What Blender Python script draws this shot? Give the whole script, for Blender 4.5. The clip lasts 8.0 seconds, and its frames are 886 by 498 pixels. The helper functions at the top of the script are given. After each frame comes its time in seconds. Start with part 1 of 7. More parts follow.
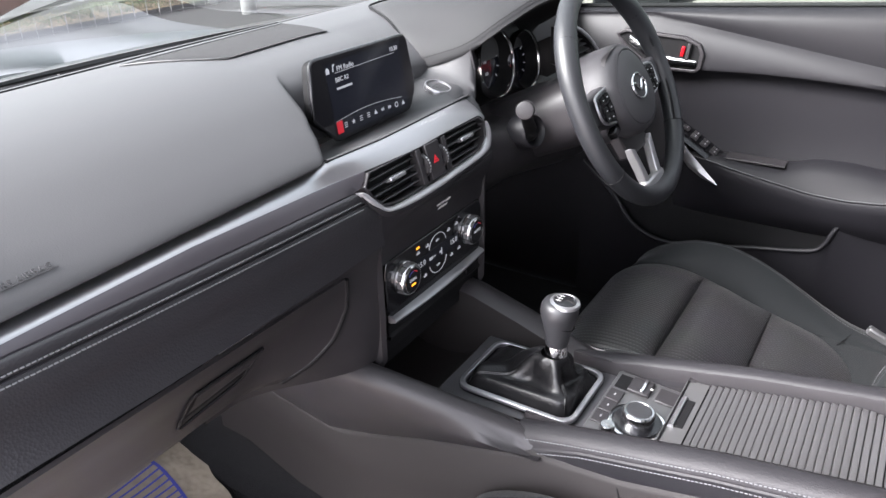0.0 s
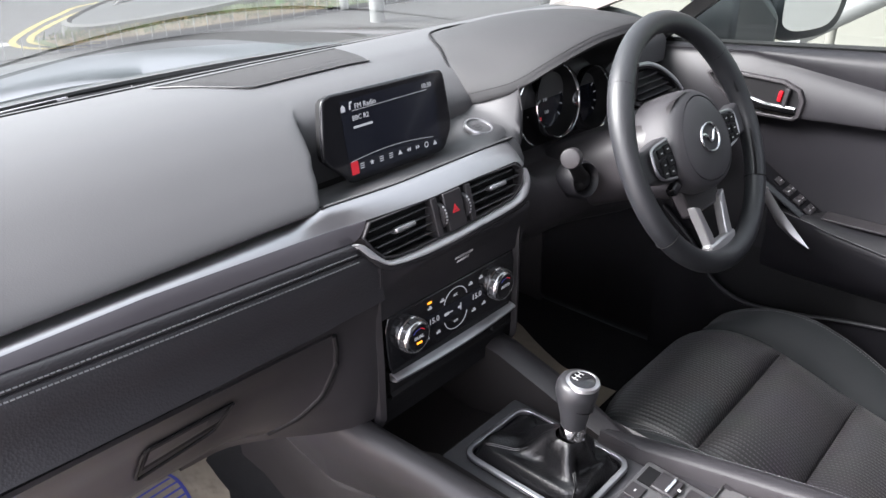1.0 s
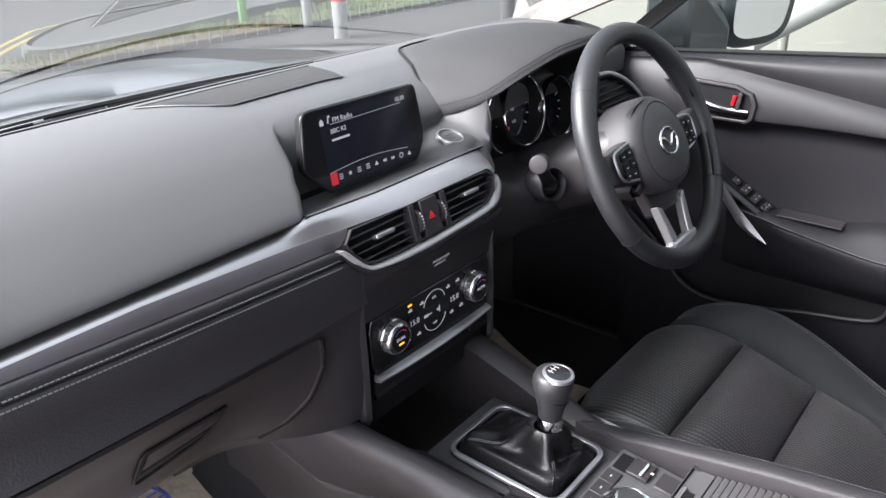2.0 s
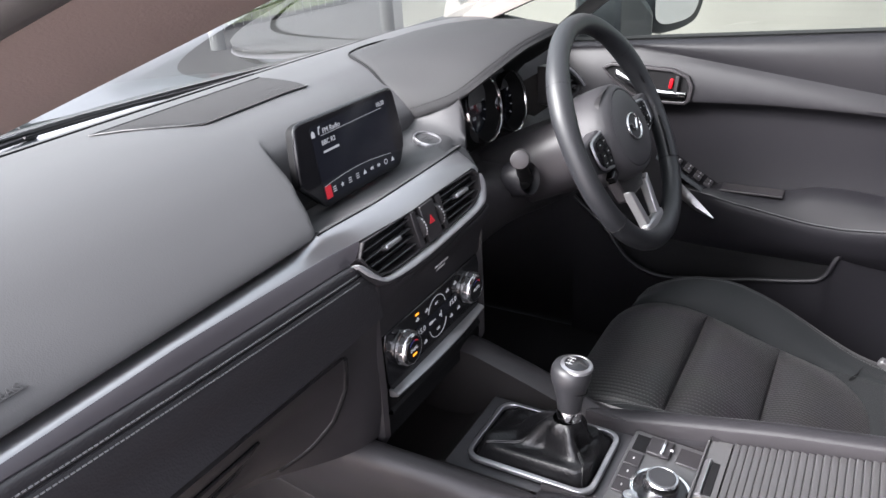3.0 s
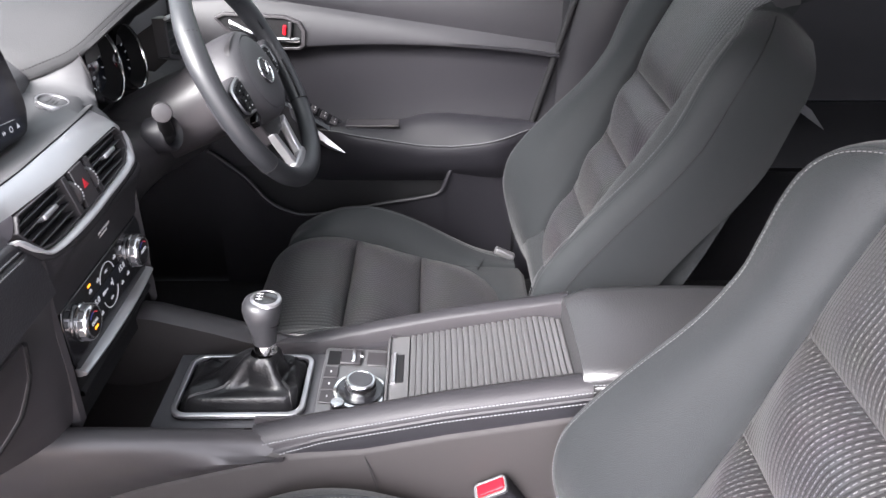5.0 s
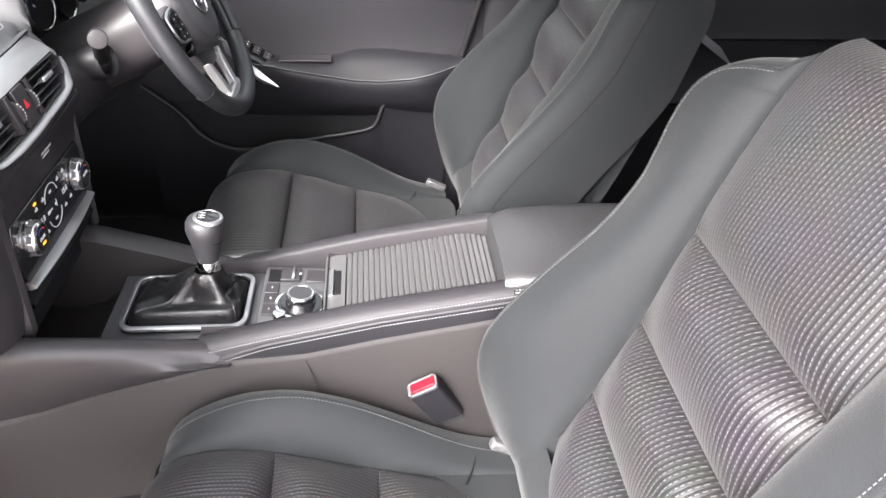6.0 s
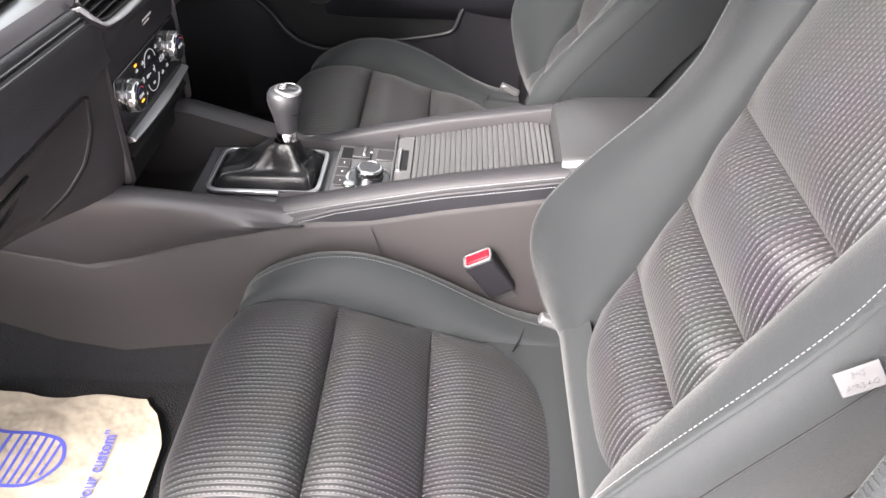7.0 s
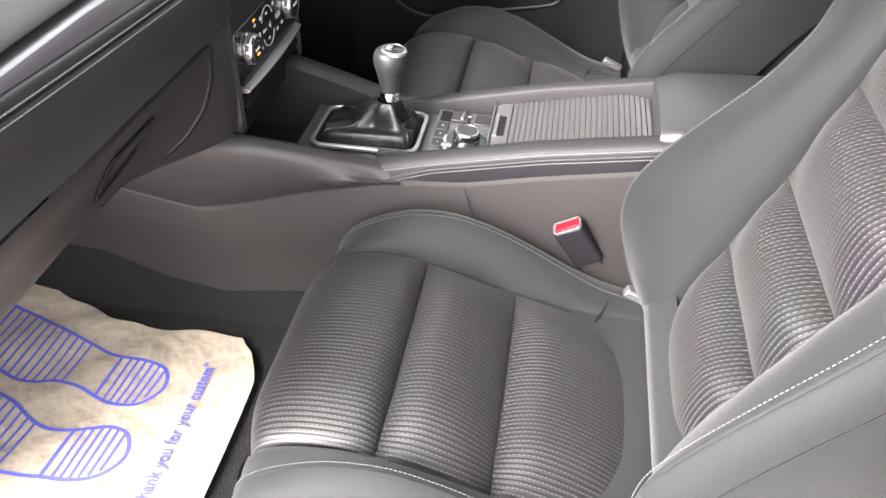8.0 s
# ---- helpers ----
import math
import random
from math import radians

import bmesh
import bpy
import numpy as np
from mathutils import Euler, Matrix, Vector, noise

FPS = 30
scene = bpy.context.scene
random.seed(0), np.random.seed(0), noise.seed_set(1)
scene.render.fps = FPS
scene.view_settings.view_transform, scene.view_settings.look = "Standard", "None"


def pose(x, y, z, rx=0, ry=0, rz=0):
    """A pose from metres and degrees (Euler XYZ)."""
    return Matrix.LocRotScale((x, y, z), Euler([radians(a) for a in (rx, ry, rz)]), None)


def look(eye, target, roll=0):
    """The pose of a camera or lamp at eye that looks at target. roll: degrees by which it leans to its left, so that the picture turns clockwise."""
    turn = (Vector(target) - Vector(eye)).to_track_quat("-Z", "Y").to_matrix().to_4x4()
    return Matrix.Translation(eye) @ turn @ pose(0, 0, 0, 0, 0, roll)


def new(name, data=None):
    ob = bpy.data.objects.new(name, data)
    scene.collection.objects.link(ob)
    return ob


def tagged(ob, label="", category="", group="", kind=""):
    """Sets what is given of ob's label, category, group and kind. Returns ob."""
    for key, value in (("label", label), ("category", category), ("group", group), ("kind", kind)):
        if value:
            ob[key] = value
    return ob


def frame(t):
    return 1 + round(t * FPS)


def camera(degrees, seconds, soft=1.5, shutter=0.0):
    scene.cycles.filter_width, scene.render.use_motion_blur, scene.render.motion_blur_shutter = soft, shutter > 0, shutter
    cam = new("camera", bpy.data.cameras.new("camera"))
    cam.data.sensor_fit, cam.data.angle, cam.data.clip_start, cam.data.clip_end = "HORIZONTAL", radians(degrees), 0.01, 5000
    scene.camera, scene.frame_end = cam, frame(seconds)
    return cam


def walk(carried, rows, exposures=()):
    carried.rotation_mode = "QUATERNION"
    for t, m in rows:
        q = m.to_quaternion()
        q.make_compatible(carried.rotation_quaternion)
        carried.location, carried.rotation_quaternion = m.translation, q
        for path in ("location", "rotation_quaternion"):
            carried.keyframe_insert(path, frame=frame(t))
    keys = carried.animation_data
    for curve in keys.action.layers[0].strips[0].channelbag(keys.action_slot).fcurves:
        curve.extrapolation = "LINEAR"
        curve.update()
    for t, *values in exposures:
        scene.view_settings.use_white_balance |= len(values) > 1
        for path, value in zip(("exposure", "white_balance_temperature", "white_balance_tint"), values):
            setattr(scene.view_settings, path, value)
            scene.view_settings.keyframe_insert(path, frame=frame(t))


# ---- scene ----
cam = camera(61.14, 8.0)
PATH = [
    (0, (-0.7441, -0.4857, 1.0133), (0.0006, -0.0004, 0.5552), -1.84),
    (0.5, (-0.6420, -0.4837, 1.0062), (0.0391, 0.0891, 0.5502), -1.54),
    (1, (-0.5926, -0.5276, 1.0247), (0.0618, 0.0848, 0.5811), -1.28),
    (1.5, (-0.5983, -0.5582, 1.0292), (0.0606, 0.0568, 0.5961), -1.30),
    (1.7, (-0.6073, -0.5598, 1.0314), (0.0597, 0.0477, 0.6001), -1.47),
    (2.8, (-0.6910, -0.4570, 1.0377), (0.0619, 0.0406, 0.6072), -3.80),
    (3, (-0.6943, -0.4282, 1.0364), (0.0760, 0.0388, 0.6022), -3.92),
    (3.5, (-0.7108, -0.3803, 1.0343), (0.1091, -0.0177, 0.5912), -4.04),
    (4, (-0.7253, -0.3760, 1.0339), (0.1310, -0.1373, 0.5759), -3.25),
    (4.5, (-0.7435, -0.3875, 1.0355), (0.1295, -0.2750, 0.5609), -1.85),
    (5, (-0.7682, -0.3847, 1.0329), (0.1008, -0.3954, 0.5382), 0.12),
    (5.2, (-0.7791, -0.3793, 1.0365), (0.0808, -0.4333, 0.5289), 0.89),
    (6.3, (-0.8827, -0.4021, 1.0290), (-0.0577, -0.4916, 0.4710), 2.25),
    (6.5, (-0.8994, -0.4126, 1.0189), (-0.0850, -0.4754, 0.4419), 2.23),
    (7, (-0.9504, -0.4146, 0.9983), (-0.1631, -0.4016, 0.3818), 1.46),
    (7.5, (-1.0164, -0.4180, 0.9978), (-0.2481, -0.3472, 0.3617), 0.71),
    (8, (-0.9822, -0.4120, 0.9969), (-0.2251, -0.2876, 0.3555), 0.34),
]
walk(cam, [(t, look(eye, target, roll)) for t, eye, target, roll in PATH], [(0, 3.22, 6260, 17), (0.6, 3.22, 6260, 17), (1.5, 3.08, 6250, 17), (3.5, 3.0, 6250, 18), (5, 3.55, 6300, 18), (6.4, 3.78, 6620, 16), (8, 3.64, 6700, 16)])

# ---- light ----
world = bpy.data.worlds.new("overcast")
scene.world = world
world.use_nodes = True
wn = world.node_tree
sky = wn.nodes.new("ShaderNodeTexSky")
sky.sky_type = "NISHITA"
sky.sun_disc = False
sky.sun_elevation, sky.sun_rotation = radians(39), radians(-51)
sky.air_density, sky.dust_density, sky.ozone_density = 1.0, 4.0, 1.0
grey = wn.nodes.new("ShaderNodeHueSaturation")
grey.inputs["Saturation"].default_value = 0.18
wn.links.new(sky.outputs["Color"], grey.inputs["Color"])
wn.links.new(grey.outputs["Color"], wn.nodes["Background"].inputs["Color"])
wn.nodes["Background"].inputs["Strength"].default_value = 0.21
sun = new("sun", bpy.data.lights.new("sun", "SUN"))
sun.data.energy, sun.data.angle, sun.data.color = 2.0, radians(32), (1.0, 0.97, 0.92)
sun.matrix_world = look((-5.4, 4.4, 5.8), (0, 0, 0.5))

# ---- materials ----


def nodes(m):
    return m.node_tree.nodes, m.node_tree.links


def mat(name, color, rough=0.5, metal=0.0, grain=0.0, scale=400.0, dist=0.0004, vary=0.15, vscale=9.0, spec=0.5, sheen=0.0, coat=0.0, kind="noise"):
    """A surface with a fine relief (grain, in cells a metre) and a broad, weak change of tone and gloss."""
    m = bpy.data.materials.new(name)
    m.use_nodes = True
    n, l = nodes(m)
    b = n["Principled BSDF"]
    b.inputs["Base Color"].default_value = (*color, 1)
    b.inputs["Roughness"].default_value = rough
    b.inputs["Metallic"].default_value = metal
    b.inputs["Specular IOR Level"].default_value = spec
    b.inputs["Sheen Weight"].default_value = sheen
    b.inputs["Sheen Roughness"].default_value = 0.5
    b.inputs["Coat Weight"].default_value = coat
    co = n.new("ShaderNodeTexCoord")
    if vary:
        big = n.new("ShaderNodeTexNoise")
        big.inputs["Scale"].default_value = vscale
        big.inputs["Detail"].default_value = 6
        big.inputs["Roughness"].default_value = 0.65
        l.new(co.outputs["Object"], big.inputs["Vector"])
        mix = n.new("ShaderNodeMix")
        mix.data_type = "RGBA"
        mix.inputs["A"].default_value = (*[c * (1 - vary) for c in color], 1)
        mix.inputs["B"].default_value = (*[min(1, c * (1 + vary)) for c in color], 1)
        l.new(big.outputs["Fac"], mix.inputs["Factor"])
        l.new(mix.outputs["Result"], b.inputs["Base Color"])
        r = n.new("ShaderNodeMapRange")
        r.inputs["To Min"].default_value = max(0.02, rough * (1 - 0.6 * vary))
        r.inputs["To Max"].default_value = min(1, rough * (1 + 0.6 * vary))
        l.new(big.outputs["Fac"], r.inputs["Value"])
        l.new(r.outputs["Result"], b.inputs["Roughness"])
    if grain:
        if kind == "noise":
            t = n.new("ShaderNodeTexNoise")
            t.inputs["Detail"].default_value = 3
            out = t.outputs["Fac"]
        else:
            t = n.new("ShaderNodeTexVoronoi")
            out = t.outputs["Distance"]
        t.inputs["Scale"].default_value = scale
        l.new(co.outputs["Object"], t.inputs["Vector"])
        bump = n.new("ShaderNodeBump")
        bump.inputs["Strength"].default_value = grain
        bump.inputs["Distance"].default_value = dist
        l.new(out, bump.inputs["Height"])
        l.new(bump.outputs["Normal"], b.inputs["Normal"])
    return m


def glow(name, color, strength):
    m = bpy.data.materials.new(name)
    m.use_nodes = True
    b = m.node_tree.nodes["Principled BSDF"]
    b.inputs["Base Color"].default_value = (*[c * 0.3 for c in color], 1)
    b.inputs["Emission Color"].default_value = (*color, 1)
    b.inputs["Emission Strength"].default_value = strength
    return m


def glass(name, tint=(1, 1, 1), rough=0.0):
    m = bpy.data.materials.new(name)
    m.use_nodes = True
    n, l = nodes(m)
    n.remove(n["Principled BSDF"])
    clear, gloss, mix, fr = n.new("ShaderNodeBsdfTransparent"), n.new("ShaderNodeBsdfGlossy"), n.new("ShaderNodeMixShader"), n.new("ShaderNodeFresnel")
    clear.inputs["Color"].default_value = (*tint, 1)
    gloss.inputs["Roughness"].default_value = rough
    fr.inputs["IOR"].default_value = 1.45
    l.new(fr.outputs["Fac"], mix.inputs["Fac"])
    l.new(clear.outputs["BSDF"], mix.inputs[1])
    l.new(gloss.outputs["BSDF"], mix.inputs[2])
    l.new(mix.outputs["Shader"], n["Material Output"].inputs["Surface"])
    return m


def knit(name, dark, light, pitch=0.0060, dash=0.0052):
    """Ribbed seat cloth: rows of short pale stitches along the panel; its UV is in metres."""
    m = bpy.data.materials.new(name)
    m.use_nodes = True
    n, l = nodes(m)
    b = n["Principled BSDF"]
    b.inputs["Roughness"].default_value = 0.46
    b.inputs["Sheen Weight"].default_value = 0.03
    b.inputs["Specular IOR Level"].default_value = 0.36

    def calc(op, a, v=None):
        q = n.new("ShaderNodeMath")
        q.operation = op
        l.new(a, q.inputs[0])
        if v is not None:
            if isinstance(v, (int, float)):
                q.inputs[1].default_value = v
            else:
                l.new(v, q.inputs[1])
        return q.outputs["Value"]

    uv = n.new("ShaderNodeUVMap")
    sep = n.new("ShaderNodeSeparateXYZ")
    l.new(uv.outputs["UV"], sep.inputs["Vector"])
    row = calc("DIVIDE", sep.outputs["Y"], pitch)
    idx = calc("FLOOR", row)
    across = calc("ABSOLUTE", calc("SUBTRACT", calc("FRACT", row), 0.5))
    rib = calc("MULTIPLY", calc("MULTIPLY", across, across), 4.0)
    along = calc("FRACT", calc("ADD", calc("DIVIDE", sep.outputs["X"], dash), calc("MULTIPLY", idx, 0.5)))
    on_row = calc("LESS_THAN", across, 0.085)
    on_dash = calc("LESS_THAN", along, 0.62)
    thread = calc("MULTIPLY", on_row, on_dash)
    noi = n.new("ShaderNodeTexNoise")
    noi.inputs["Scale"].default_value = 900
    noi.inputs["Detail"].default_value = 2
    l.new(uv.outputs["UV"], noi.inputs["Vector"])
    wear = n.new("ShaderNodeTexNoise")
    wear.inputs["Scale"].default_value = 14
    wear.inputs["Detail"].default_value = 5
    l.new(uv.outputs["UV"], wear.inputs["Vector"])
    fac = calc("MULTIPLY", thread, calc("ADD", calc("MULTIPLY", noi.outputs["Fac"], 0.9), 0.45))
    mix = n.new("ShaderNodeMix")
    mix.data_type = "RGBA"
    # groove shade put into the colour: base darkens between the ribs
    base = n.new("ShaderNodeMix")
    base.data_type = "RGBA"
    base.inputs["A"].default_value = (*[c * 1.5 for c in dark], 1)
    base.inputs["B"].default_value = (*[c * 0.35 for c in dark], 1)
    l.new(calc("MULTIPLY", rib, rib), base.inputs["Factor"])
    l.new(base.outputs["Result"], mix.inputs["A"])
    mix.inputs["B"].default_value = (*light, 1)
    l.new(fac, mix.inputs["Factor"])
    tone = n.new("ShaderNodeMix")
    tone.data_type = "RGBA"
    tone.blend_type = "MULTIPLY"
    tone.inputs["Factor"].default_value = 0.35
    l.new(mix.outputs["Result"], tone.inputs["A"])
    l.new(wear.outputs["Color"], tone.inputs["B"])
    l.new(tone.outputs["Result"], b.inputs["Base Color"])
    height = calc("ADD", calc("ADD", calc("MULTIPLY", rib, -0.9), calc("MULTIPLY", thread, 0.5)), calc("MULTIPLY", noi.outputs["Fac"], 0.35))
    bump = n.new("ShaderNodeBump")
    bump.inputs["Strength"].default_value = 0.6
    bump.inputs["Distance"].default_value = 0.0007
    l.new(height, bump.inputs["Height"])
    l.new(bump.outputs["Normal"], b.inputs["Normal"])
    return m


M_pad = mat("soft dash skin", (0.036, 0.036, 0.0375), 0.54, grain=0.16, scale=700, dist=0.0005, kind="voronoi")
M_hood = mat("leatherette hood", (0.018, 0.018, 0.019), 0.72, spec=0.28, grain=0.5, scale=700, dist=0.0004, kind="voronoi")
M_hard = mat("hard black plastic", (0.0180, 0.0166, 0.0180), 0.46, spec=0.38, grain=0.3, scale=900, dist=0.0003)
M_leather = mat("black leatherette", (0.0135, 0.0128, 0.0145), 0.54, spec=0.28, grain=0.4, scale=620, dist=0.0005, kind="voronoi")
M_band = mat("grained leatherette", (0.0125, 0.0120, 0.0138), 0.42, spec=0.50, grain=0.45, scale=420, dist=0.0005, kind="voronoi")
M_lid = mat("smooth black leatherette", (0.020, 0.020, 0.021), 0.38, spec=0.55, grain=0.4, scale=420, dist=0.0005, kind="voronoi")
M_gaiter = mat("glossy gaiter leather", (0.0042, 0.0042, 0.0047), 0.33, spec=0.30, grain=0.5, scale=300, dist=0.0005, kind="voronoi")
M_plate = mat("satin grey plate", (0.050, 0.050, 0.054), 0.42, 0.3, vary=0.08)
M_wheel = mat("wheel leather", (0.012, 0.0128, 0.0145), 0.45, spec=0.42, grain=0.35, scale=650, dist=0.0003, kind="voronoi")
M_silver = mat("satin silver", (0.34, 0.34, 0.352), 0.36, 0.9, vary=0.06)
M_grey = mat("dark grey satin", (0.09, 0.09, 0.092), 0.4, 0.5, vary=0.08)
M_chrome = mat("chrome", (0.75, 0.75, 0.76), 0.12, 1.0, vary=0.1, vscale=40)
M_piano = mat("piano black", (0.006, 0.006, 0.007), 0.12, vary=0.1)
M_dark = mat("matt black", (0.0055, 0.0055, 0.006), 0.7, spec=0.15)
M_cloth = mat("bolster cloth", (0.0075, 0.0088, 0.0095), 0.80, grain=1.0, scale=900, dist=0.0004, vary=0.85, vscale=380, sheen=0.06, spec=0.16)
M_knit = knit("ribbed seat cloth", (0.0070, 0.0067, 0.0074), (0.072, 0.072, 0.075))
M_thread = mat("grey thread", (0.125, 0.128, 0.134), 0.8, vary=0.1)
M_seam = mat("fine grey thread", (0.060, 0.062, 0.065), 0.8, vary=0.1)
M_carpet = mat("black carpet", (0.0055, 0.0055, 0.006), 0.95, grain=1.0, scale=420, dist=0.003, vary=0.35, vscale=45, sheen=0.03, spec=0.06)
M_paper = mat("cream paper", (0.185, 0.159, 0.122), 0.85, grain=0.8, scale=14, dist=0.018, vary=0.22, vscale=5)
M_blue = mat("blue print", (0.030, 0.038, 0.22), 0.8)
M_white = mat("white print", (0.42, 0.42, 0.42), 0.6)
M_red = mat("red plastic", (0.40, 0.004, 0.009), 0.5, spec=0.15)
M_tag = mat("grey label cloth", (0.038, 0.038, 0.040), 0.8)
M_body = mat("grey car paint", (0.026, 0.031, 0.033), 0.42, 0.0, coat=0.15, vary=0.05)
M_trimw = mat("warm grey lining", (0.19, 0.172, 0.16), 0.85, grain=0.3, scale=900)
M_pillar = mat("pillar trim with brown reflection tint", (0.090, 0.071, 0.066), 0.6, grain=0.2, scale=900)
M_rubber = mat("black rubber", (0.012, 0.012, 0.012), 0.6)
M_glass = glass("window glass", (0.41, 0.445, 0.425))
M_tint = glass("dark privacy glass", (0.13, 0.14, 0.14))
M_mirror = mat("mirror", (0.85, 0.87, 0.88), 0.02, 1.0, vary=0)
M_asphalt = mat("asphalt", (0.050, 0.048, 0.046), 0.9, grain=0.6, scale=60, dist=0.01, vary=0.25, vscale=2)
M_conc = mat("pale concrete", (0.11, 0.108, 0.10), 0.85, grain=0.3, scale=30, dist=0.005, vary=0.15, vscale=1.5)
M_grass = mat("grass", (0.075, 0.10, 0.026), 0.9, grain=0.8, scale=30, dist=0.03, vary=0.5, vscale=4)
M_leaf = mat("dead leaves", (0.17, 0.12, 0.06), 0.9, grain=0.8, scale=25, dist=0.03, vary=0.5, vscale=9)
M_yellow = mat("yellow road paint", (0.30, 0.24, 0.07), 0.8, vary=0.3, vscale=20)
M_wpost = mat("white painted metal", (0.24, 0.24, 0.235), 0.5)
M_cheek = mat("satin dark cheek", (0.040, 0.040, 0.042), 0.62, 0.0, vary=0.08)
M_lip = mat("bright satin lip", (0.33, 0.33, 0.34), 0.32, 0.4, vary=0.06)
M_polish = mat("polished silver", (0.46, 0.46, 0.47), 0.2, 1.0, vary=0.08, vscale=60)
M_spoke = mat("satin wheel spoke", (0.32, 0.32, 0.325), 0.30, 0.6, vary=0.06)
M_slat = mat("dark grey slats", (0.058, 0.057, 0.058), 0.42, 0.2, vary=0.06)
M_slatv = mat("satin black louvre", (0.045, 0.045, 0.047), 0.34, 0.2, vary=0.06)
M_hub = mat("matt grey hub plastic", (0.030, 0.029, 0.032), 0.55, spec=0.4, grain=0.3, scale=800, dist=0.0003)
# darker copy of the hard plastic: shade deep in the console put into colour
M_side_shade = mat("black side panel, gap shade in tone", (0.0105, 0.0092, 0.0092), 0.62, spec=0.22, grain=0.3, scale=700, dist=0.0004)
M_upper = mat("door vinyl in window-lit tone", (0.0100, 0.0098, 0.0114), 0.5, spec=0.32, grain=0.3, scale=600, dist=0.0004)
M_under2 = mat("plain black vinyl", (0.0064, 0.0062, 0.0077), 0.5, spec=0.26, grain=0.3, scale=500, dist=0.0004)
# the silver strip's lower facet: its shade is painted as a darker tone
M_strip_shade = mat("satin strip in shaded tone", (0.040, 0.037, 0.042), 0.40, 0.2, vary=0.08)
M_knob = mat("satin dark knob", (0.017, 0.0172, 0.019), 0.42, 0.0, vary=0.08)
M_pave = mat("grey tarmac", (0.058, 0.058, 0.056), 0.9, grain=0.5, scale=60, dist=0.008, vary=0.2, vscale=2)
M_wline = mat("faded white paint", (0.42, 0.41, 0.40), 0.85, vary=0.3, vscale=15)
M_cream = mat("cream render", (0.15, 0.147, 0.128), 0.8, grain=0.2, scale=50, dist=0.003, vary=0.08, vscale=1.2)
M_shop = mat("showroom glass", (0.10, 0.125, 0.12), 0.2, vary=0.1, vscale=2)
M_fore = mat("pale pinkish bounce paving", (0.38, 0.32, 0.29), 0.85, grain=0.4, scale=40, dist=0.004, vary=0.2, vscale=3)
M_green = mat("green plastic", (0.10, 0.24, 0.06), 0.6)
M_screen = mat("dark display", (0.008, 0.009, 0.013), 0.14, vary=0)
M_ink = glow("display text", (0.8, 0.82, 0.85), 0.034)
M_dim = glow("dim dial marking", (0.75, 0.78, 0.82), 0.018)
M_amber = glow("amber lamp", (1.0, 0.35, 0.02), 0.25)
M_redglow = glow("red lamp", (0.9, 0.03, 0.05), 0.035)

# ---- building helpers ----


def part(name, bm, material, parent=None, label="", smooth=40, bevel=0.0, segs=2, sub=0, face_to=None):
    me = bpy.data.meshes.new(name)
    bmesh.ops.recalc_face_normals(bm, faces=bm.faces)
    if face_to:
        for f in bm.faces:
            if f.normal.dot(Vector(face_to) - f.calc_center_median()) < 0:
                f.normal_flip()
    bm.to_mesh(me)
    bm.free()
    me.materials.append(material)
    if smooth:
        for p in me.polygons:
            p.use_smooth = True
        me.set_sharp_from_angle(angle=radians(smooth))
    ob = new(name, me)
    if parent:
        ob.parent = parent
    if label:
        ob["label"] = label
    if bevel:
        b = ob.modifiers.new("bevel", "BEVEL")
        b.width, b.segments, b.limit_method, b.angle_limit = bevel, segs, "ANGLE", radians(35)
        b.harden_normals = False
    if sub:
        s = ob.modifiers.new("smooth", "SUBSURF")
        s.levels = s.render_levels = sub
    return ob


def thing(name, at=(0, 0, 0), label="", category="", group="", kind=""):
    ob = new(name)
    ob.location = at
    ob.empty_display_size = 0.05
    return tagged(ob, label, category, group, kind)


def catmull(pts, n=6, closed=False):
    """A smooth curve through the points."""
    p = [Vector(q) for q in pts]
    out = []
    m = len(p)
    for i in range(m if closed else m - 1):
        if closed:
            a, b, c, d = p[(i - 1) % m], p[i], p[(i + 1) % m], p[(i + 2) % m]
        else:
            a, b, c, d = p[max(i - 1, 0)], p[i], p[i + 1], p[min(i + 2, m - 1)]
        for k in range(n):
            t = k / n
            out.append(0.5 * (2 * b + (c - a) * t + (2 * a - 5 * b + 4 * c - d) * t * t + (3 * b - a - 3 * c + d) * t ** 3))
    if not closed:
        out.append(p[-1])
    return out


def loft(rows, closed=False, caps=False, ring=False):
    """A skin over rows of points; closed: each row is a loop; ring: the last row joins the first."""
    bm = bmesh.new()
    vs = [[bm.verts.new(p) for p in r] for r in rows]
    n, k = len(vs), len(vs[0])
    for i in range(n if ring else n - 1):
        for j in range(k if closed else k - 1):
            q = (vs[i][j], vs[i][(j + 1) % k], vs[(i + 1) % n][(j + 1) % k], vs[(i + 1) % n][j])
            try:
                bm.faces.new(q)
            except ValueError:
                pass
    if caps:
        bm.faces.new(vs[0][::-1])
        bm.faces.new(vs[-1])
    return bm


def box(x0, x1, y0, y1, z0, z1):
    bm = bmesh.new()
    bmesh.ops.create_cube(bm, size=1)
    for v in bm.verts:
        v.co = ((x0 + x1) / 2 + v.co.x * (x1 - x0), (y0 + y1) / 2 + v.co.y * (y1 - y0), (z0 + z1) / 2 + v.co.z * (z1 - z0))
    return bm


def move(bm, m):
    bmesh.ops.transform(bm, matrix=m, verts=bm.verts)
    return bm


def prism(outline, depth, m=None):
    """An outline in the plane x, y, made solid along -z by depth, then put in place by m."""
    bm = loft([[(x, y, 0) for x, y in outline], [(x, y, -depth) for x, y in outline]], closed=True, caps=True)
    return move(bm, m) if m else bm


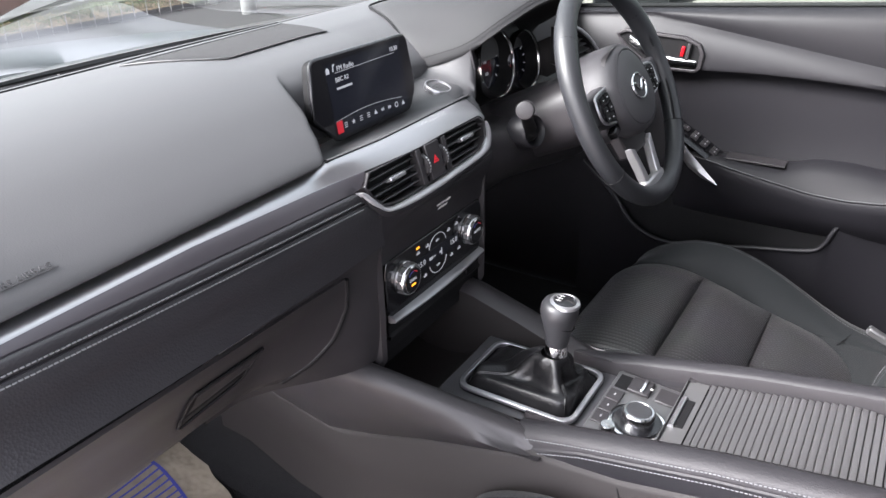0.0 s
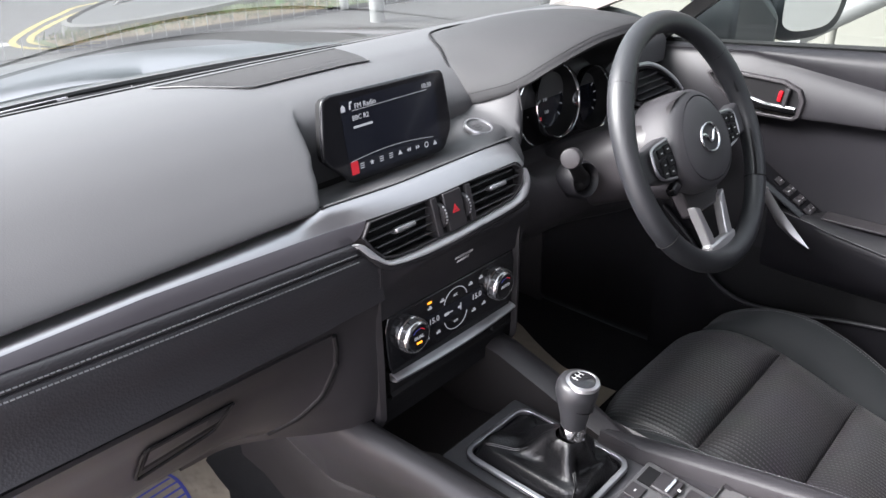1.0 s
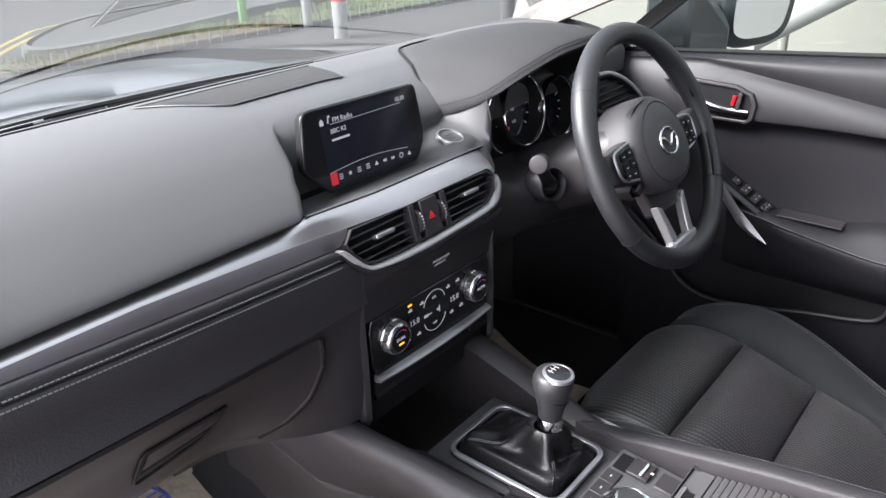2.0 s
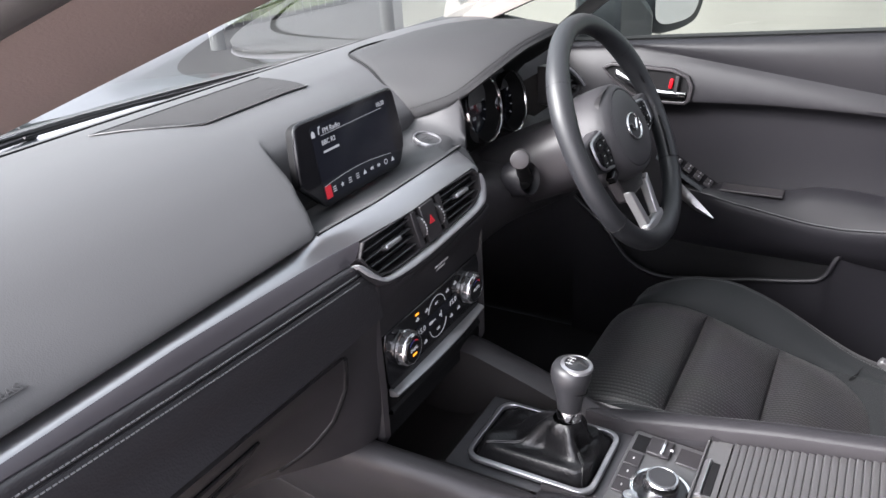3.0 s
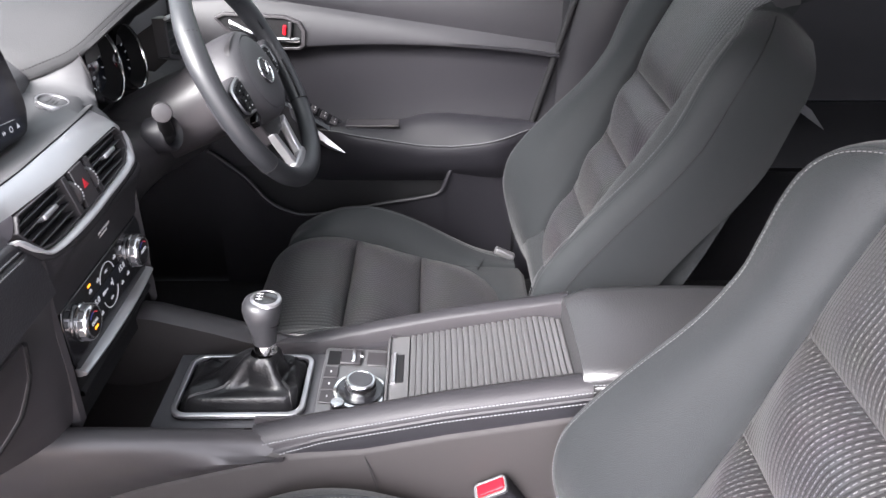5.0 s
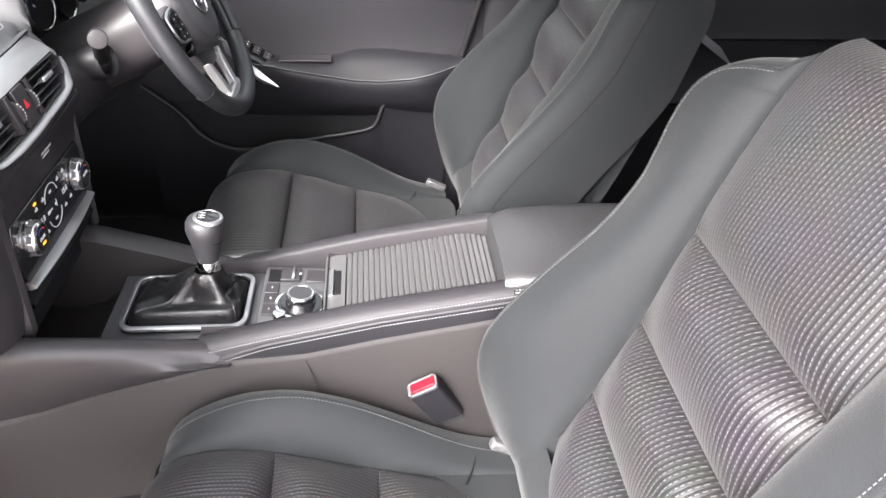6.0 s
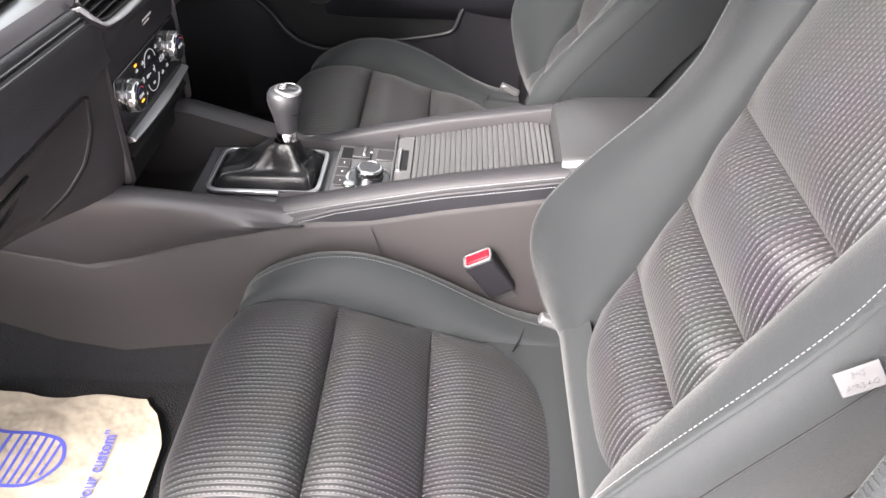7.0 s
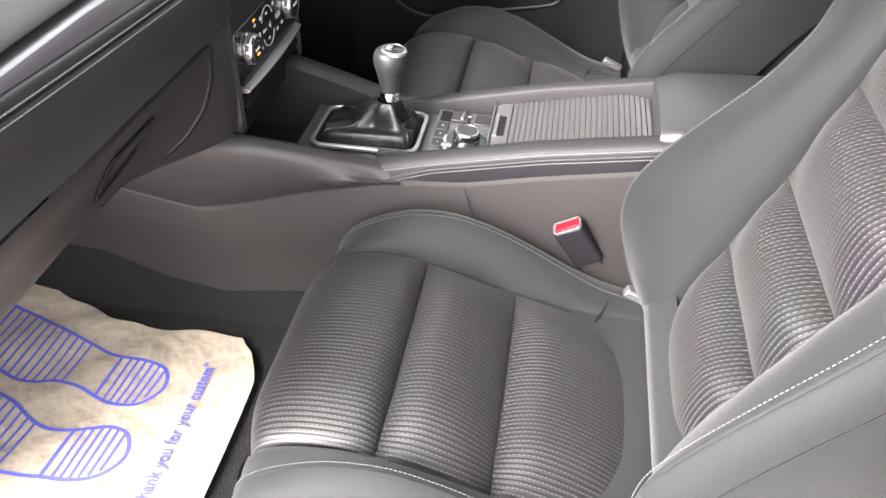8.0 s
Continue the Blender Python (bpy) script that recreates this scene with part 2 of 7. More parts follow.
def rounded(w, h, r, n=4, cx=0.0, cy=0.0):
    out = []
    for sx, sy, a0 in ((1, 1, 0), (-1, 1, 90), (-1, -1, 180), (1, -1, 270)):
        for i in range(n + 1):
            a = radians(a0 + 90 * i / n)
            out.append((cx + sx * (w / 2 - r) + r * math.cos(a), cy + sy * (h / 2 - r) + r * math.sin(a)))
    return out


def frame_ring(outer, inner, depth, m=None, lift=0.0):
    """A flat ring between two outlines of as many points."""
    a = [(x, y, 0) for x, y in outer]
    b = [(x, y, lift) for x, y in inner]
    rows = [[(x, y, -depth) for x, y in outer], a, b, [(x, y, -depth) for x, y in inner]]
    bm = loft(rows, closed=True, ring=True)
    return move(bm, m) if m else bm


def turned(profile, n=32, m=None):
    """A body of revolution round z from (radius, height) pairs."""
    rows = [[(r * math.cos(2 * math.pi * i / n), r * math.sin(2 * math.pi * i / n), z) for i in range(n)] for r, z in profile]
    bm = loft(rows, closed=True, caps=True)
    return move(bm, m) if m else bm


def open_ring(profile, n=48, m=None):
    """A surface of revolution about z that stays open at both ends."""
    bm = loft([[(r * math.cos(2 * math.pi * i / n), r * math.sin(2 * math.pi * i / n), z) for i in range(n)] for r, z in profile], closed=True)
    return move(bm, m) if m else bm


def tube(path, radius, n=10, closed=False, flat=1.0):
    """A round bar along a path; radius may be a number or one for each point."""
    p = [Vector(q) for q in path]
    rows = []
    up = Vector((0.013, 0.021, 1)).normalized()
    for i, q in enumerate(p):
        a = p[i - 1] if (i or closed) else p[0]
        b = p[(i + 1) % len(p)] if (i + 1 < len(p) or closed) else p[-1]
        d = (b - a).normalized()
        s = d.cross(up).normalized()
        u = s.cross(d)
        r = radius[i] if isinstance(radius, (list, tuple)) else radius
        rows.append([q + s * r * math.cos(2 * math.pi * k / n) + u * r * flat * math.sin(2 * math.pi * k / n) for k in range(n)])
    return loft(rows, closed=True, caps=not closed, ring=closed)


def stitches(path, step=0.0052, length=0.0036, w=0.0009, lift=(0, 0, 0.0004)):
    """A row of threads along a path."""
    p = [Vector(q) + Vector(lift) for q in path]
    bm = bmesh.new()
    acc = 0.0
    for a, b in zip(p[:-1], p[1:]):
        d = b - a
        L = d.length
        if L < 1e-6:
            continue
        d /= L
        s = d.cross(Vector((0.01, 0.02, 1))).normalized() * w / 2
        u = s.cross(d).normalized() * w / 2
        while acc < L:
            c, e = a + d * acc, a + d * (acc + length)
            ends = [[bm.verts.new(q + o) for o in (s - u, s + u, -s + u, -s - u)] for q in (c, e)]
            mid = None
            for k in range(4):
                bm.faces.new((ends[0][k], ends[0][(k + 1) % 4], ends[1][(k + 1) % 4], ends[1][k]))
            bm.faces.new(ends[0][::-1])
            bm.faces.new(ends[1])
            acc += step
        acc -= L
    return bm


def text(word, size, material, m, parent=None, name="lettering", extrude=0.0002, align="LEFT", bold=0.0):
    cu = bpy.data.curves.new(name, "FONT")
    cu.body, cu.size, cu.extrude, cu.align_x, cu.align_y = word, size, extrude, align, "CENTER"
    cu.materials.append(material)
    cu.resolution_u = 3
    cu.offset = bold
    ob = new(name, cu)
    ob.matrix_basis = m
    ob.parent = parent
    return ob


def smooth01(a, b, x):
    t = min(1, max(0, (x - a) / (b - a)))
    return t * t * (3 - 2 * t)


def mixrow(a, b, t):
    return [tuple(p + (q - p) * t for p, q in zip(u, v)) for u, v in zip(a, b)]


def facing(x, y, z, tilt=0.0, turn=0.0):
    """A pose whose x, y plane stands upright and looks back at the driver (-y); tilt leans its top forward."""
    return pose(x, y, z, 90 - tilt, 0, turn)


# ---- car shell (setting) ----
floor_ob = thing("floor", label="black carpeted car floor", kind="structure")
part("carpet", loft([[(x, y, z) for y, z in ((-1.9, 0.08), (-0.6, 0.078), (0.0, 0.078), (0.30, 0.078), (0.50, 0.082), (0.58, 0.11), (0.76, 0.36))] for x in np.linspace(-0.74, 0.76, 24)]), M_carpet, floor_ob)
for s in (-1, 1):
    part("tunnel_carpet", loft([[(s * 0.112, y, 0.23), (s * 0.124, y, 0.20), (s * 0.126, y, 0.10), (s * 0.150, y, 0.0795)] for y in np.linspace(-1.2, 0.5, 8)]), M_carpet, floor_ob, smooth=50)
ceil_rows = []
for x in np.linspace(-0.50, 0.50, 13):
    front = -0.14 - 0.30 * (x / 0.5) ** 2
    ceil_rows.append([(x, y, 1.165 - 0.05 * (x / 0.5) ** 2 - 0.095 * smooth01(-0.75, -0.10, y)) for y in np.linspace(-1.9, front, 18)])
roof = tagged(part("ceiling", loft(ceil_rows), M_trimw), "pale grey car roof lining", "roof lining", kind="structure")
sol = roof.modifiers.new("thick", "SOLIDIFY")
sol.thickness, sol.offset = 0.03, -1
tagged(part("wall_front", box(-0.78, 0.78, 0.76, 0.82, -0.1, 0.66), M_dark), "black firewall behind the dashboard", "firewall", kind="structure")
tagged(part("wall_rear", box(-0.78, 0.78, -1.95, -1.9, 0.0, 0.8), M_hard), "dark rear bulkhead of the car", "bulkhead", kind="structure")
tagged(part("wall_floor_pan", box(-0.80, 0.80, -2.0, 0.8, -0.06, 0.05), M_body), "grey steel floor pan of the car", "floor pan", kind="structure")

# windscreen
ws = thing("window_1", label="raked curved clear windscreen", category="windscreen", kind="structure")


def screen_pt(u, v):
    c = (2 * u - 1) ** 2
    half = 0.735 - 0.25 * v
    return ((2 * u - 1) * half, 0.84 - 0.42 * c - v * (1.22 - 0.36 * c), 0.70 + 0.06 * c + v * (0.40 - 0.07 * c))


pane = part("pane", loft([[screen_pt(i / 24, j / 12) for i in range(25)] for j in range(12)]), M_glass, ws, face_to=(0, -0.3, 0.6))
pane.visible_shadow = False
band = [[Vector(screen_pt(i / 24, v)) + Vector((0, 0, -0.003)) for i in range(25)] for v in (-0.02, 0.0, 0.035)]
part("black_edge", loft(band), M_rubber, ws, "black printed edge")

# roof pillars: the mirror image on each side; passenger's colour carries shade and brown reflection
for k, s in enumerate((-1, 1)):
    pil = thing("trim_pillar", label="windscreen pillar trim with rubber seal, reflection tint on passenger's side", category="pillar", group="windscreen pillars", kind="structure")
    lo, hi = Vector((0.70, 0.30, 0.78)), Vector((0.54, -0.25, 1.0))
    ax = (hi - lo)
    rows, seal = [], []
    for t in np.linspace(-0.12, 1.75, 12):
        p = lo + ax * t
        p.z -= 0.05 * max(0, t - 1) ** 2 * 1.2
        rows.append([(s * (p.x - 0.006), p.y + 0.02, p.z + 0.035), (s * (p.x - 0.004), p.y + 0.004, p.z + 0.012), (s * p.x, p.y, p.z), (s * (p.x + 0.012), p.y - 0.004, p.z - 0.001), (s * (p.x + 0.05), p.y - 0.006, p.z + 0.016), (s * (p.x + 0.058), p.y, p.z + 0.05), (s * (p.x + 0.03), p.y + 0.03, p.z + 0.07)])
        seal.append((s * (p.x + 0.062), p.y - 0.008, p.z + 0.022))
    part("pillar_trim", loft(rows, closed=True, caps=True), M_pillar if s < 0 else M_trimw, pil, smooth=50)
    part("door_seal", tube(seal, 0.011, 10), M_rubber, pil)

# centre pillar on the driver's side with the door seal
pb = thing("trim_centre_pillar", label="dark grey door pillar trim with pale upper cover", category="pillar", kind="structure")
rows = []
for z in np.linspace(0.05, 0.76, 12):
    y0 = -0.60 - 0.15 * (z - 0.46) * (1 if z > 0.46 else 0.2)
    sw = 0.025 * smooth01(0.60, 0.68, z)
    rows.append([(0.79, y0, z), (0.765, y0 - 0.015, z), (0.745 - sw, y0 - 0.055, z), (0.735 - sw, y0 - 0.12, z), (0.745 - sw, y0 - 0.2, z), (0.79, y0 - 0.22, z)])
part("lower_cover", loft(rows, closed=True, caps=True), M_under2, pb, smooth=50)
rows = []
for z in np.linspace(0.758, 1.12, 8):
    y0 = -0.66 - 0.25 * (z - 0.76)
    xi = 0.735 - 0.5 * (z - 0.76)
    rows.append([(xi + 0.06, y0, z), (xi + 0.03, y0 - 0.012, z), (xi, y0 - 0.03, z), (xi - 0.005, y0 - 0.12, z), (xi + 0.05, y0 - 0.15, z)])
part("upper_cover", loft(rows, closed=True, caps=True), M_trimw, pb, "pale beige upper pillar cover", smooth=50)
seal = [(0.758, -0.56, 0.10), (0.755, -0.565, 0.25), (0.752, -0.585, 0.44), (0.75, -0.625, 0.60), (0.75, -0.668, 0.75), (0.72, -0.69, 0.85), (0.64, -0.76, 1.03)]
part("door_seal", tube(catmull(seal, 6), 0.0075, 10), M_dark, pb, "black rubber door seal")

# door opening on the passenger's side: pillar, sill and ribbed seal
pp = thing("trim_door_frame", label="grey painted door frame with ribbed rubber seal", category="door frame", kind="structure")
rows = []
for z in np.linspace(0.02, 1.10, 16):
    y0 = -0.60 - 0.22 * max(0, z - 0.5)
    xo = -0.79 + 0.55 * max(0, z - 0.76)
    rows.append([(xo + 0.055, y0 - 0.03, z), (xo + 0.045, y0 - 0.012, z), (xo + 0.01, y0 - 0.004, z), (xo - 0.01, y0 - 0.02, z), (xo - 0.015, y0 - 0.10, z), (xo + 0.05, y0 - 0.14, z)])
part("painted_pillar", loft(rows, closed=True, caps=True), M_body, pp, smooth=50)
path = catmull([(-0.735, -0.612, 0.12), (-0.732, -0.615, 0.35), (-0.725, -0.62, 0.55), (-0.72, -0.642, 0.72), (-0.68, -0.67, 0.85), (-0.60, -0.72, 1.0)], 8)
part("ribbed_seal", tube(path, 0.0105, 10), M_cloth, pp, "grey ribbed door seal")
part("seal_ribs", stitches([(x, y + 0.0085, z) for x, y, z in path], 0.005, 0.0026, 0.006, (0.0, 0.0, 0.0)), M_cloth, pp, smooth=0)
part("sill", loft([[(-0.70, y, 0.06), (-0.70, y, 0.115), (-0.71, y, 0.125), (-0.77, y, 0.12), (-0.79, y, 0.08), (-0.80, y, -0.05)] for y in np.linspace(-0.62, 0.5, 6)]), M_body, pp, smooth=50)
part("striker_cover", move(box(-0.03, 0.03, -0.02, 0.02, -0.05, 0.05), pose(-0.765, -0.622, 0.50, 8, 0, 10)), M_chrome, pp, "crumpled clear film over the latch", bevel=0.012, segs=3)
part("kick_panel", box(-0.745, -0.70, 0.42, 0.76, 0.05, 0.72), M_hard, pp)

# bonnet, scuttle and wipers
car = thing("bonnet", label="dark grey bonnet beyond the windscreen", category="bonnet")
rows = []
for x in np.linspace(-0.88, 0.88, 19):
    c = (x / 0.88) ** 2
    rows.append([(x, y - 0.16 * c, z - 0.05 * c) for y, z in ((0.97, 0.64), (1.0, 0.648), (1.2, 0.655), (1.5, 0.63), (1.8, 0.58), (2.0, 0.48), (2.02, 0.3))])
part("bonnet_skin", loft(rows), M_body, car, smooth=60)
part("scuttle", loft([[(x, y - 0.20 * (x / 0.8) ** 2, z) for y, z in ((0.78, 0.64), (0.86, 0.655), (0.94, 0.66), (0.965, 0.655), (0.97, 0.63))] for x in np.linspace(-0.82, 0.82, 17)]), M_body, car, "dark grey plastic scuttle")
wiper = thing("windscreen_wiper", label="black wiper lying along the windscreen base", category="wiper", group="wipers")
part("arm", tube([(-0.55, 0.74, 0.685), (-0.3, 0.87, 0.672), (0.1, 0.93, 0.668)], [0.004, 0.006, 0.009], 8), M_rubber, wiper)
part("blade", tube([(-0.66, 0.65, 0.708), (-0.4, 0.80, 0.69), (-0.1, 0.86, 0.685)], 0.004, 6), M_rubber, wiper)
wiper2 = thing("windscreen_wiper", label="black wiper lying along the windscreen base", category="wiper", group="wipers")
part("arm", tube([(0.05, 0.88, 0.68), (0.3, 0.89, 0.675), (0.62, 0.81, 0.675)], [0.004, 0.006, 0.009], 8), M_rubber, wiper2)
part("blade", tube([(-0.08, 0.86, 0.69), (0.15, 0.87, 0.688), (0.45, 0.79, 0.692)], 0.004, 6), M_rubber, wiper2)

# ---- dashboard ----
dash = thing("dashboard", (0, 0, 0), "black soft-touch dashboard with silver trim and stitched band", "dashboard")
PASS = [(0.80, 0.665), (0.70, 0.705), (0.56, 0.752), (0.42, 0.785), (0.30, 0.80), (0.21, 0.798), (0.14, 0.783), (0.090, 0.761), (0.060, 0.742), (0.0432, 0.7280), (0.0452, 0.7215), (0.08, 0.715)]
MID = [(0.80, 0.665), (0.70, 0.705), (0.56, 0.752), (0.42, 0.785), (0.30, 0.80), (0.23, 0.799), (0.19, 0.795), (0.166, 0.788), (0.150, 0.777), (0.140, 0.760), (0.136, 0.742), (0.136, 0.708)]


MID2 = [(0.80, 0.665), (0.70, 0.705), (0.56, 0.752), (0.42, 0.785), (0.30, 0.797), (0.25, 0.794), (0.21, 0.787), (0.18, 0.778), (0.158, 0.767), (0.142, 0.755), (0.136, 0.742), (0.136, 0.708)]

LATE = [0.060, 0.060, 0.060, 0.060, 0.058, 0.052, 0.044, 0.032, 0.016, 0.005, -0.002, -0.008]


def dash_row(x):
    bend = 0.17 * (x / 0.72) ** 2
    far = mixrow(MID, MID2, smooth01(0.05, 0.17, x))
    r = []
    for p, q, late in zip(PASS, far, LATE):
        t = smooth01(-0.172 + late, -0.122 + late, x)
        r.append((p[0] + (q[0] - p[0]) * t, p[1] + (q[1] - p[1]) * t))
    rows = []
    for q in catmull([(a, b, 0) for a, b in r], 5):
        k = smooth01(0.3, 0.8, q.x)
        rows.append((x, q.x - bend * k, q.y + 0.03 * k * (x / 0.72) ** 2))
    return rows


xs = [-0.75 + 0.03 * i for i in range(19)] + [-0.180 + 0.003 * i for i in range(43)] + [-0.04 + 0.03 * i for i in range(27)]
part("dash_pad", loft([dash_row(x) for x in xs]), M_pad, dash, "grained grey-black soft dash top", smooth=50)


def dash_z(x, y):
    """Height of the dash top."""
    r = dash_row(x)
    for a, b in zip(r[:-1], r[1:]):
        if a[1] >= y >= b[1]:
            return a[2] + (b[2] - a[2]) * (a[1] - y) / max(1e-6, a[1] - b[1])
    return r[0][2]


# groove along the front of the top
groove = [(x, 0.535 - 0.06 * (x / 0.7) ** 2, 0) for x in np.linspace(-0.70, 0.28, 50)]
part("groove", tube([(x, y, dash_z(x, y) + 0.0008) for x, y, _ in groove], 0.0022, 6), M_dark, dash)
part("front_ledge", loft([[(x, y, dash_z(x, y) + h) for y, h in ((0.535 - 0.06 * (x / 0.7) ** 2, 0.002), (0.56 - 0.06 * (x / 0.7) ** 2, 0.005), (0.62 - 0.06 * (x / 0.7) ** 2, 0.004), (0.66 - 0.08 * (x / 0.7) ** 2, -0.004))] for x in np.linspace(-0.72, 0.70, 40)]), M_pad, dash, smooth=60)

# speaker grille let into the top: a plate of fine bars
grille = thing("speaker_grille", (0, 0, 0), "dark ribbed speaker grille in the dash top", "speaker grille")
NG = 96


def grille_span(u):
    """Front and rear ends of one bar at u from 0 (passenger end) to 1."""
    x_f, y_f = -0.150 + 0.315 * u, 0.392 + 0.010 * u
    k = smooth01(0.0, 0.16, u)
    x_r = -0.150 + (-0.105 + 0.150) * k + 0.21 * max(0, (u - 0.10) / 0.9)
    y_r = 0.392 - 0.140 * k + 0.005 * u
    return (x_f, y_f), (x_r, y_r)


plate = []
for i in range(NG + 1):
    (xf, yf), (xr, yr) = grille_span(i / NG)
    plate.append([(xf + (xr - xf) * t, yf + (yr - yf) * t, dash_z(xf + (xr - xf) * t, yf + (yr - yf) * t) + 0.0012) for t in np.linspace(0, 1, 8)])
part("plate", loft(plate), M_dark, grille)
bars = bmesh.new()
for i in range(NG):
    (xf, yf), (xr, yr) = grille_span((i + 0.5) / NG)
    q = [Vector((xf + (xr - xf) * t, yf + (yr - yf) * t, 0)) for t in np.linspace(0, 1, 7)]
    rws = []
    for p in q:
        z = dash_z(p.x, p.y)
        rws.append([bars.verts.new((p.x + dx, p.y, z + dz)) for dx, dz in ((-0.0007, 0.0010), (-0.0006, 0.0017), (0.0006, 0.0017), (0.0007, 0.0010))])
    for a, b in zip(rws[:-1], rws[1:]):
        for j in range(3):
            bars.faces.new((a[j], a[j + 1], b[j + 1], b[j]))
ob = part("ribbing", bars, M_hood, grille)
ob["kind"] = "stuff"
rim_pts = [plate[0][0]] + [r[-1] for r in plate[::6]] + [plate[-1][-1]] + [plate[-1][0]] + [r[0] for r in plate[::-6]]
part("grille_rim", tube([(x, y, z + 0.0008) for x, y, z in rim_pts], 0.0009, 6, closed=True), M_pad, grille)

# silver strip: a bright upper facet that widens over the vents and a lower facet, shaded by colour, that ends at them
def strip_low(x):
    """Lower edge of the silver strip; it climbs and draws back towards the passenger's door."""
    d = min(0.0, x + 0.15)
    return 0.0155 + 0.04 * d * d, 0.6885 - 0.05 * d


def gap_line(x):
    """Seam between the ledge below the display and the silver trim."""
    return (float(np.interp(x, (-0.17, 0.05, 0.10, 0.14, 0.172), (0.040, 0.041, 0.045, 0.052, 0.058))),
            float(np.interp(x, (-0.17, -0.16, -0.06, 0.05, 0.10, 0.14, 0.172), (0.7270, 0.7268, 0.7220, 0.7225, 0.7205, 0.7170, 0.7135))))


def vent_top(x):
    """Upper edge of the vent opening, where the bright facet ends."""
    return (float(np.interp(x, (-0.175, -0.150, -0.123, -0.034, 0.03, 0.1254, 0.134, 0.139), (0.029, 0.0265, 0.0205, 0.0142, 0.0144, 0.0172, 0.0168, 0.0155))),
            float(np.interp(x, (-0.175, -0.150, -0.123, -0.034, 0.03, 0.1254, 0.134, 0.139), (0.7052, 0.7046, 0.7052, 0.7030, 0.7042, 0.7016, 0.6985, 0.6908))))


def crease(x):
    if x > -0.175:
        return vent_top(x)
    y, z = strip_low(x)
    return 0.029, min(z + 0.0155, 0.7146)


def upper_facet(xt, xb):
    cy, cz = crease(xb)
    left_ = [(0.062, 0.7150), (0.048, 0.7157), (0.041, 0.7156), (0.0355, (0.7156 + cz) / 2 + 0.0016), (0.0300, cz + 0.0010), (cy, cz)]
    ty, tz = gap_line(max(-0.17, xt))
    my, mz = (ty + cy) / 2 - 0.0012, (tz + cz) / 2 + 0.0016
    right_ = [(ty + 0.010, tz - 0.004), (ty + 0.0012, tz - 0.0012), (ty - 0.0015, tz - 0.0014), (my, mz), (cy + 0.002, cz + 0.0022), (cy, cz)]
    row = mixrow(left_, right_, smooth01(-0.205, -0.155, xt))
    return [(xt + (xb - xt) * j / 5, y, z) for j, (y, z) in enumerate(row)]


cols = [(x, x) for x in list(np.linspace(-0.75, -0.22, 12)) + list(np.linspace(-0.205, -0.12, 12)) + list(np.linspace(-0.10, 0.10, 9))] + [(0.128, 0.118), (0.148, 0.1254), (0.162, 0.131), (0.170, 0.136), (0.172, 0.139)]
part("trim_strip", loft([upper_facet(a, b) for a, b in cols]), M_silver, dash, "satin silver trim strip", smooth=60)
rows = []
for x in list(np.linspace(-0.75, -0.22, 12)) + [-0.20, -0.18, -0.165, -0.155, -0.1495]:
    (cy, cz), (by, bz) = crease(x), strip_low(x)
    rows.append([(x, cy, cz), (x, cy - 0.0008, cz - 0.0006), (x, (cy + by) / 2 - 0.0004, (cz + bz) / 2 + 0.0004), (x, by + 0.0012, bz + 0.001), (x, by + 0.002, bz - 0.003)])
for x, by, bz in ((-0.1435, 0.0155, 0.6895), (-0.1375, 0.0158, 0.6918), (-0.131, 0.0168, 0.6970), (-0.1245, 0.0195, 0.7035)):
    cy, cz = crease(x)
    rows.append([(x, cy, cz), (x, cy - 0.0006, cz - 0.0004), (x, (cy + by) / 2, (cz + bz) / 2), (x, by + 0.0004, bz + 0.0004), (x, by + 0.004, bz - 0.001)])
part("lower_strip", loft(rows), M_strip_shade, dash, "satin lower facet of the trim, shade in its colour", smooth=40)
part("trim_end", loft([upper_facet(0.172, 0.139), [(0.178, 0.068, 0.708), (0.1785, 0.060, 0.711), (0.178, 0.056, 0.710), (0.175, 0.046, 0.702), (0.168, 0.034, 0.692), (0.156, 0.026, 0.684)], [(0.190, 0.075, 0.690), (0.190, 0.066, 0.690), (0.190, 0.060, 0.690), (0.186, 0.052, 0.686), (0.178, 0.042, 0.678), (0.165, 0.034, 0.670)]]), M_cheek, dash, "satin end cap of the trim", smooth=60)
part("trim_joint", tube([(x, gap_line(x)[0] + 0.0004, gap_line(x)[1] - 0.0008) for x in np.linspace(-0.165, 0.171, 40)], 0.0010, 6), M_dark, dash)


def lid_top(x):
    return 0.606 - 0.045 * min(0.0, x + 0.20)


def lip_low(x):
    """Outer edge of the lip round the vents."""
    return float(np.interp(x, (-0.150, -0.1425, -0.135, -0.1195, -0.101, -0.058, -0.01, 0.045, 0.1055, 0.134), (0.6890, 0.6795, 0.668, 0.654, 0.6475, 0.642, 0.6406, 0.6435, 0.646, 0.650)))


# stitched band
BAND = [(0.004, -0.0008), (-0.001, -0.0004), (-0.0038, -0.0018), (-0.0052, -0.006), (-0.0062, -0.0115), (-0.0060, -0.0128), (-0.0044, -0.0138), (-0.0066, -0.0148), (-0.0062, -0.0157), (-0.0082, -0.0172), (-0.0098, -0.024), (-0.0115, -0.032), (-0.0125, -0.042), (-0.0115, -0.056)]


def band_row(x, top=1.0):
    by, bz = strip_low(x)
    zb = 0.6125 if x > -0.20 else lid_top(x) + 0.005
    r = [(x, by + dy, min(bz + dz, top)) for dy, dz in BAND]
    r.append((x, low_y(x, zb) - 0.0045, zb + 0.003))
    r.append((x, low_y(x, zb) + 0.004, zb))
    return r


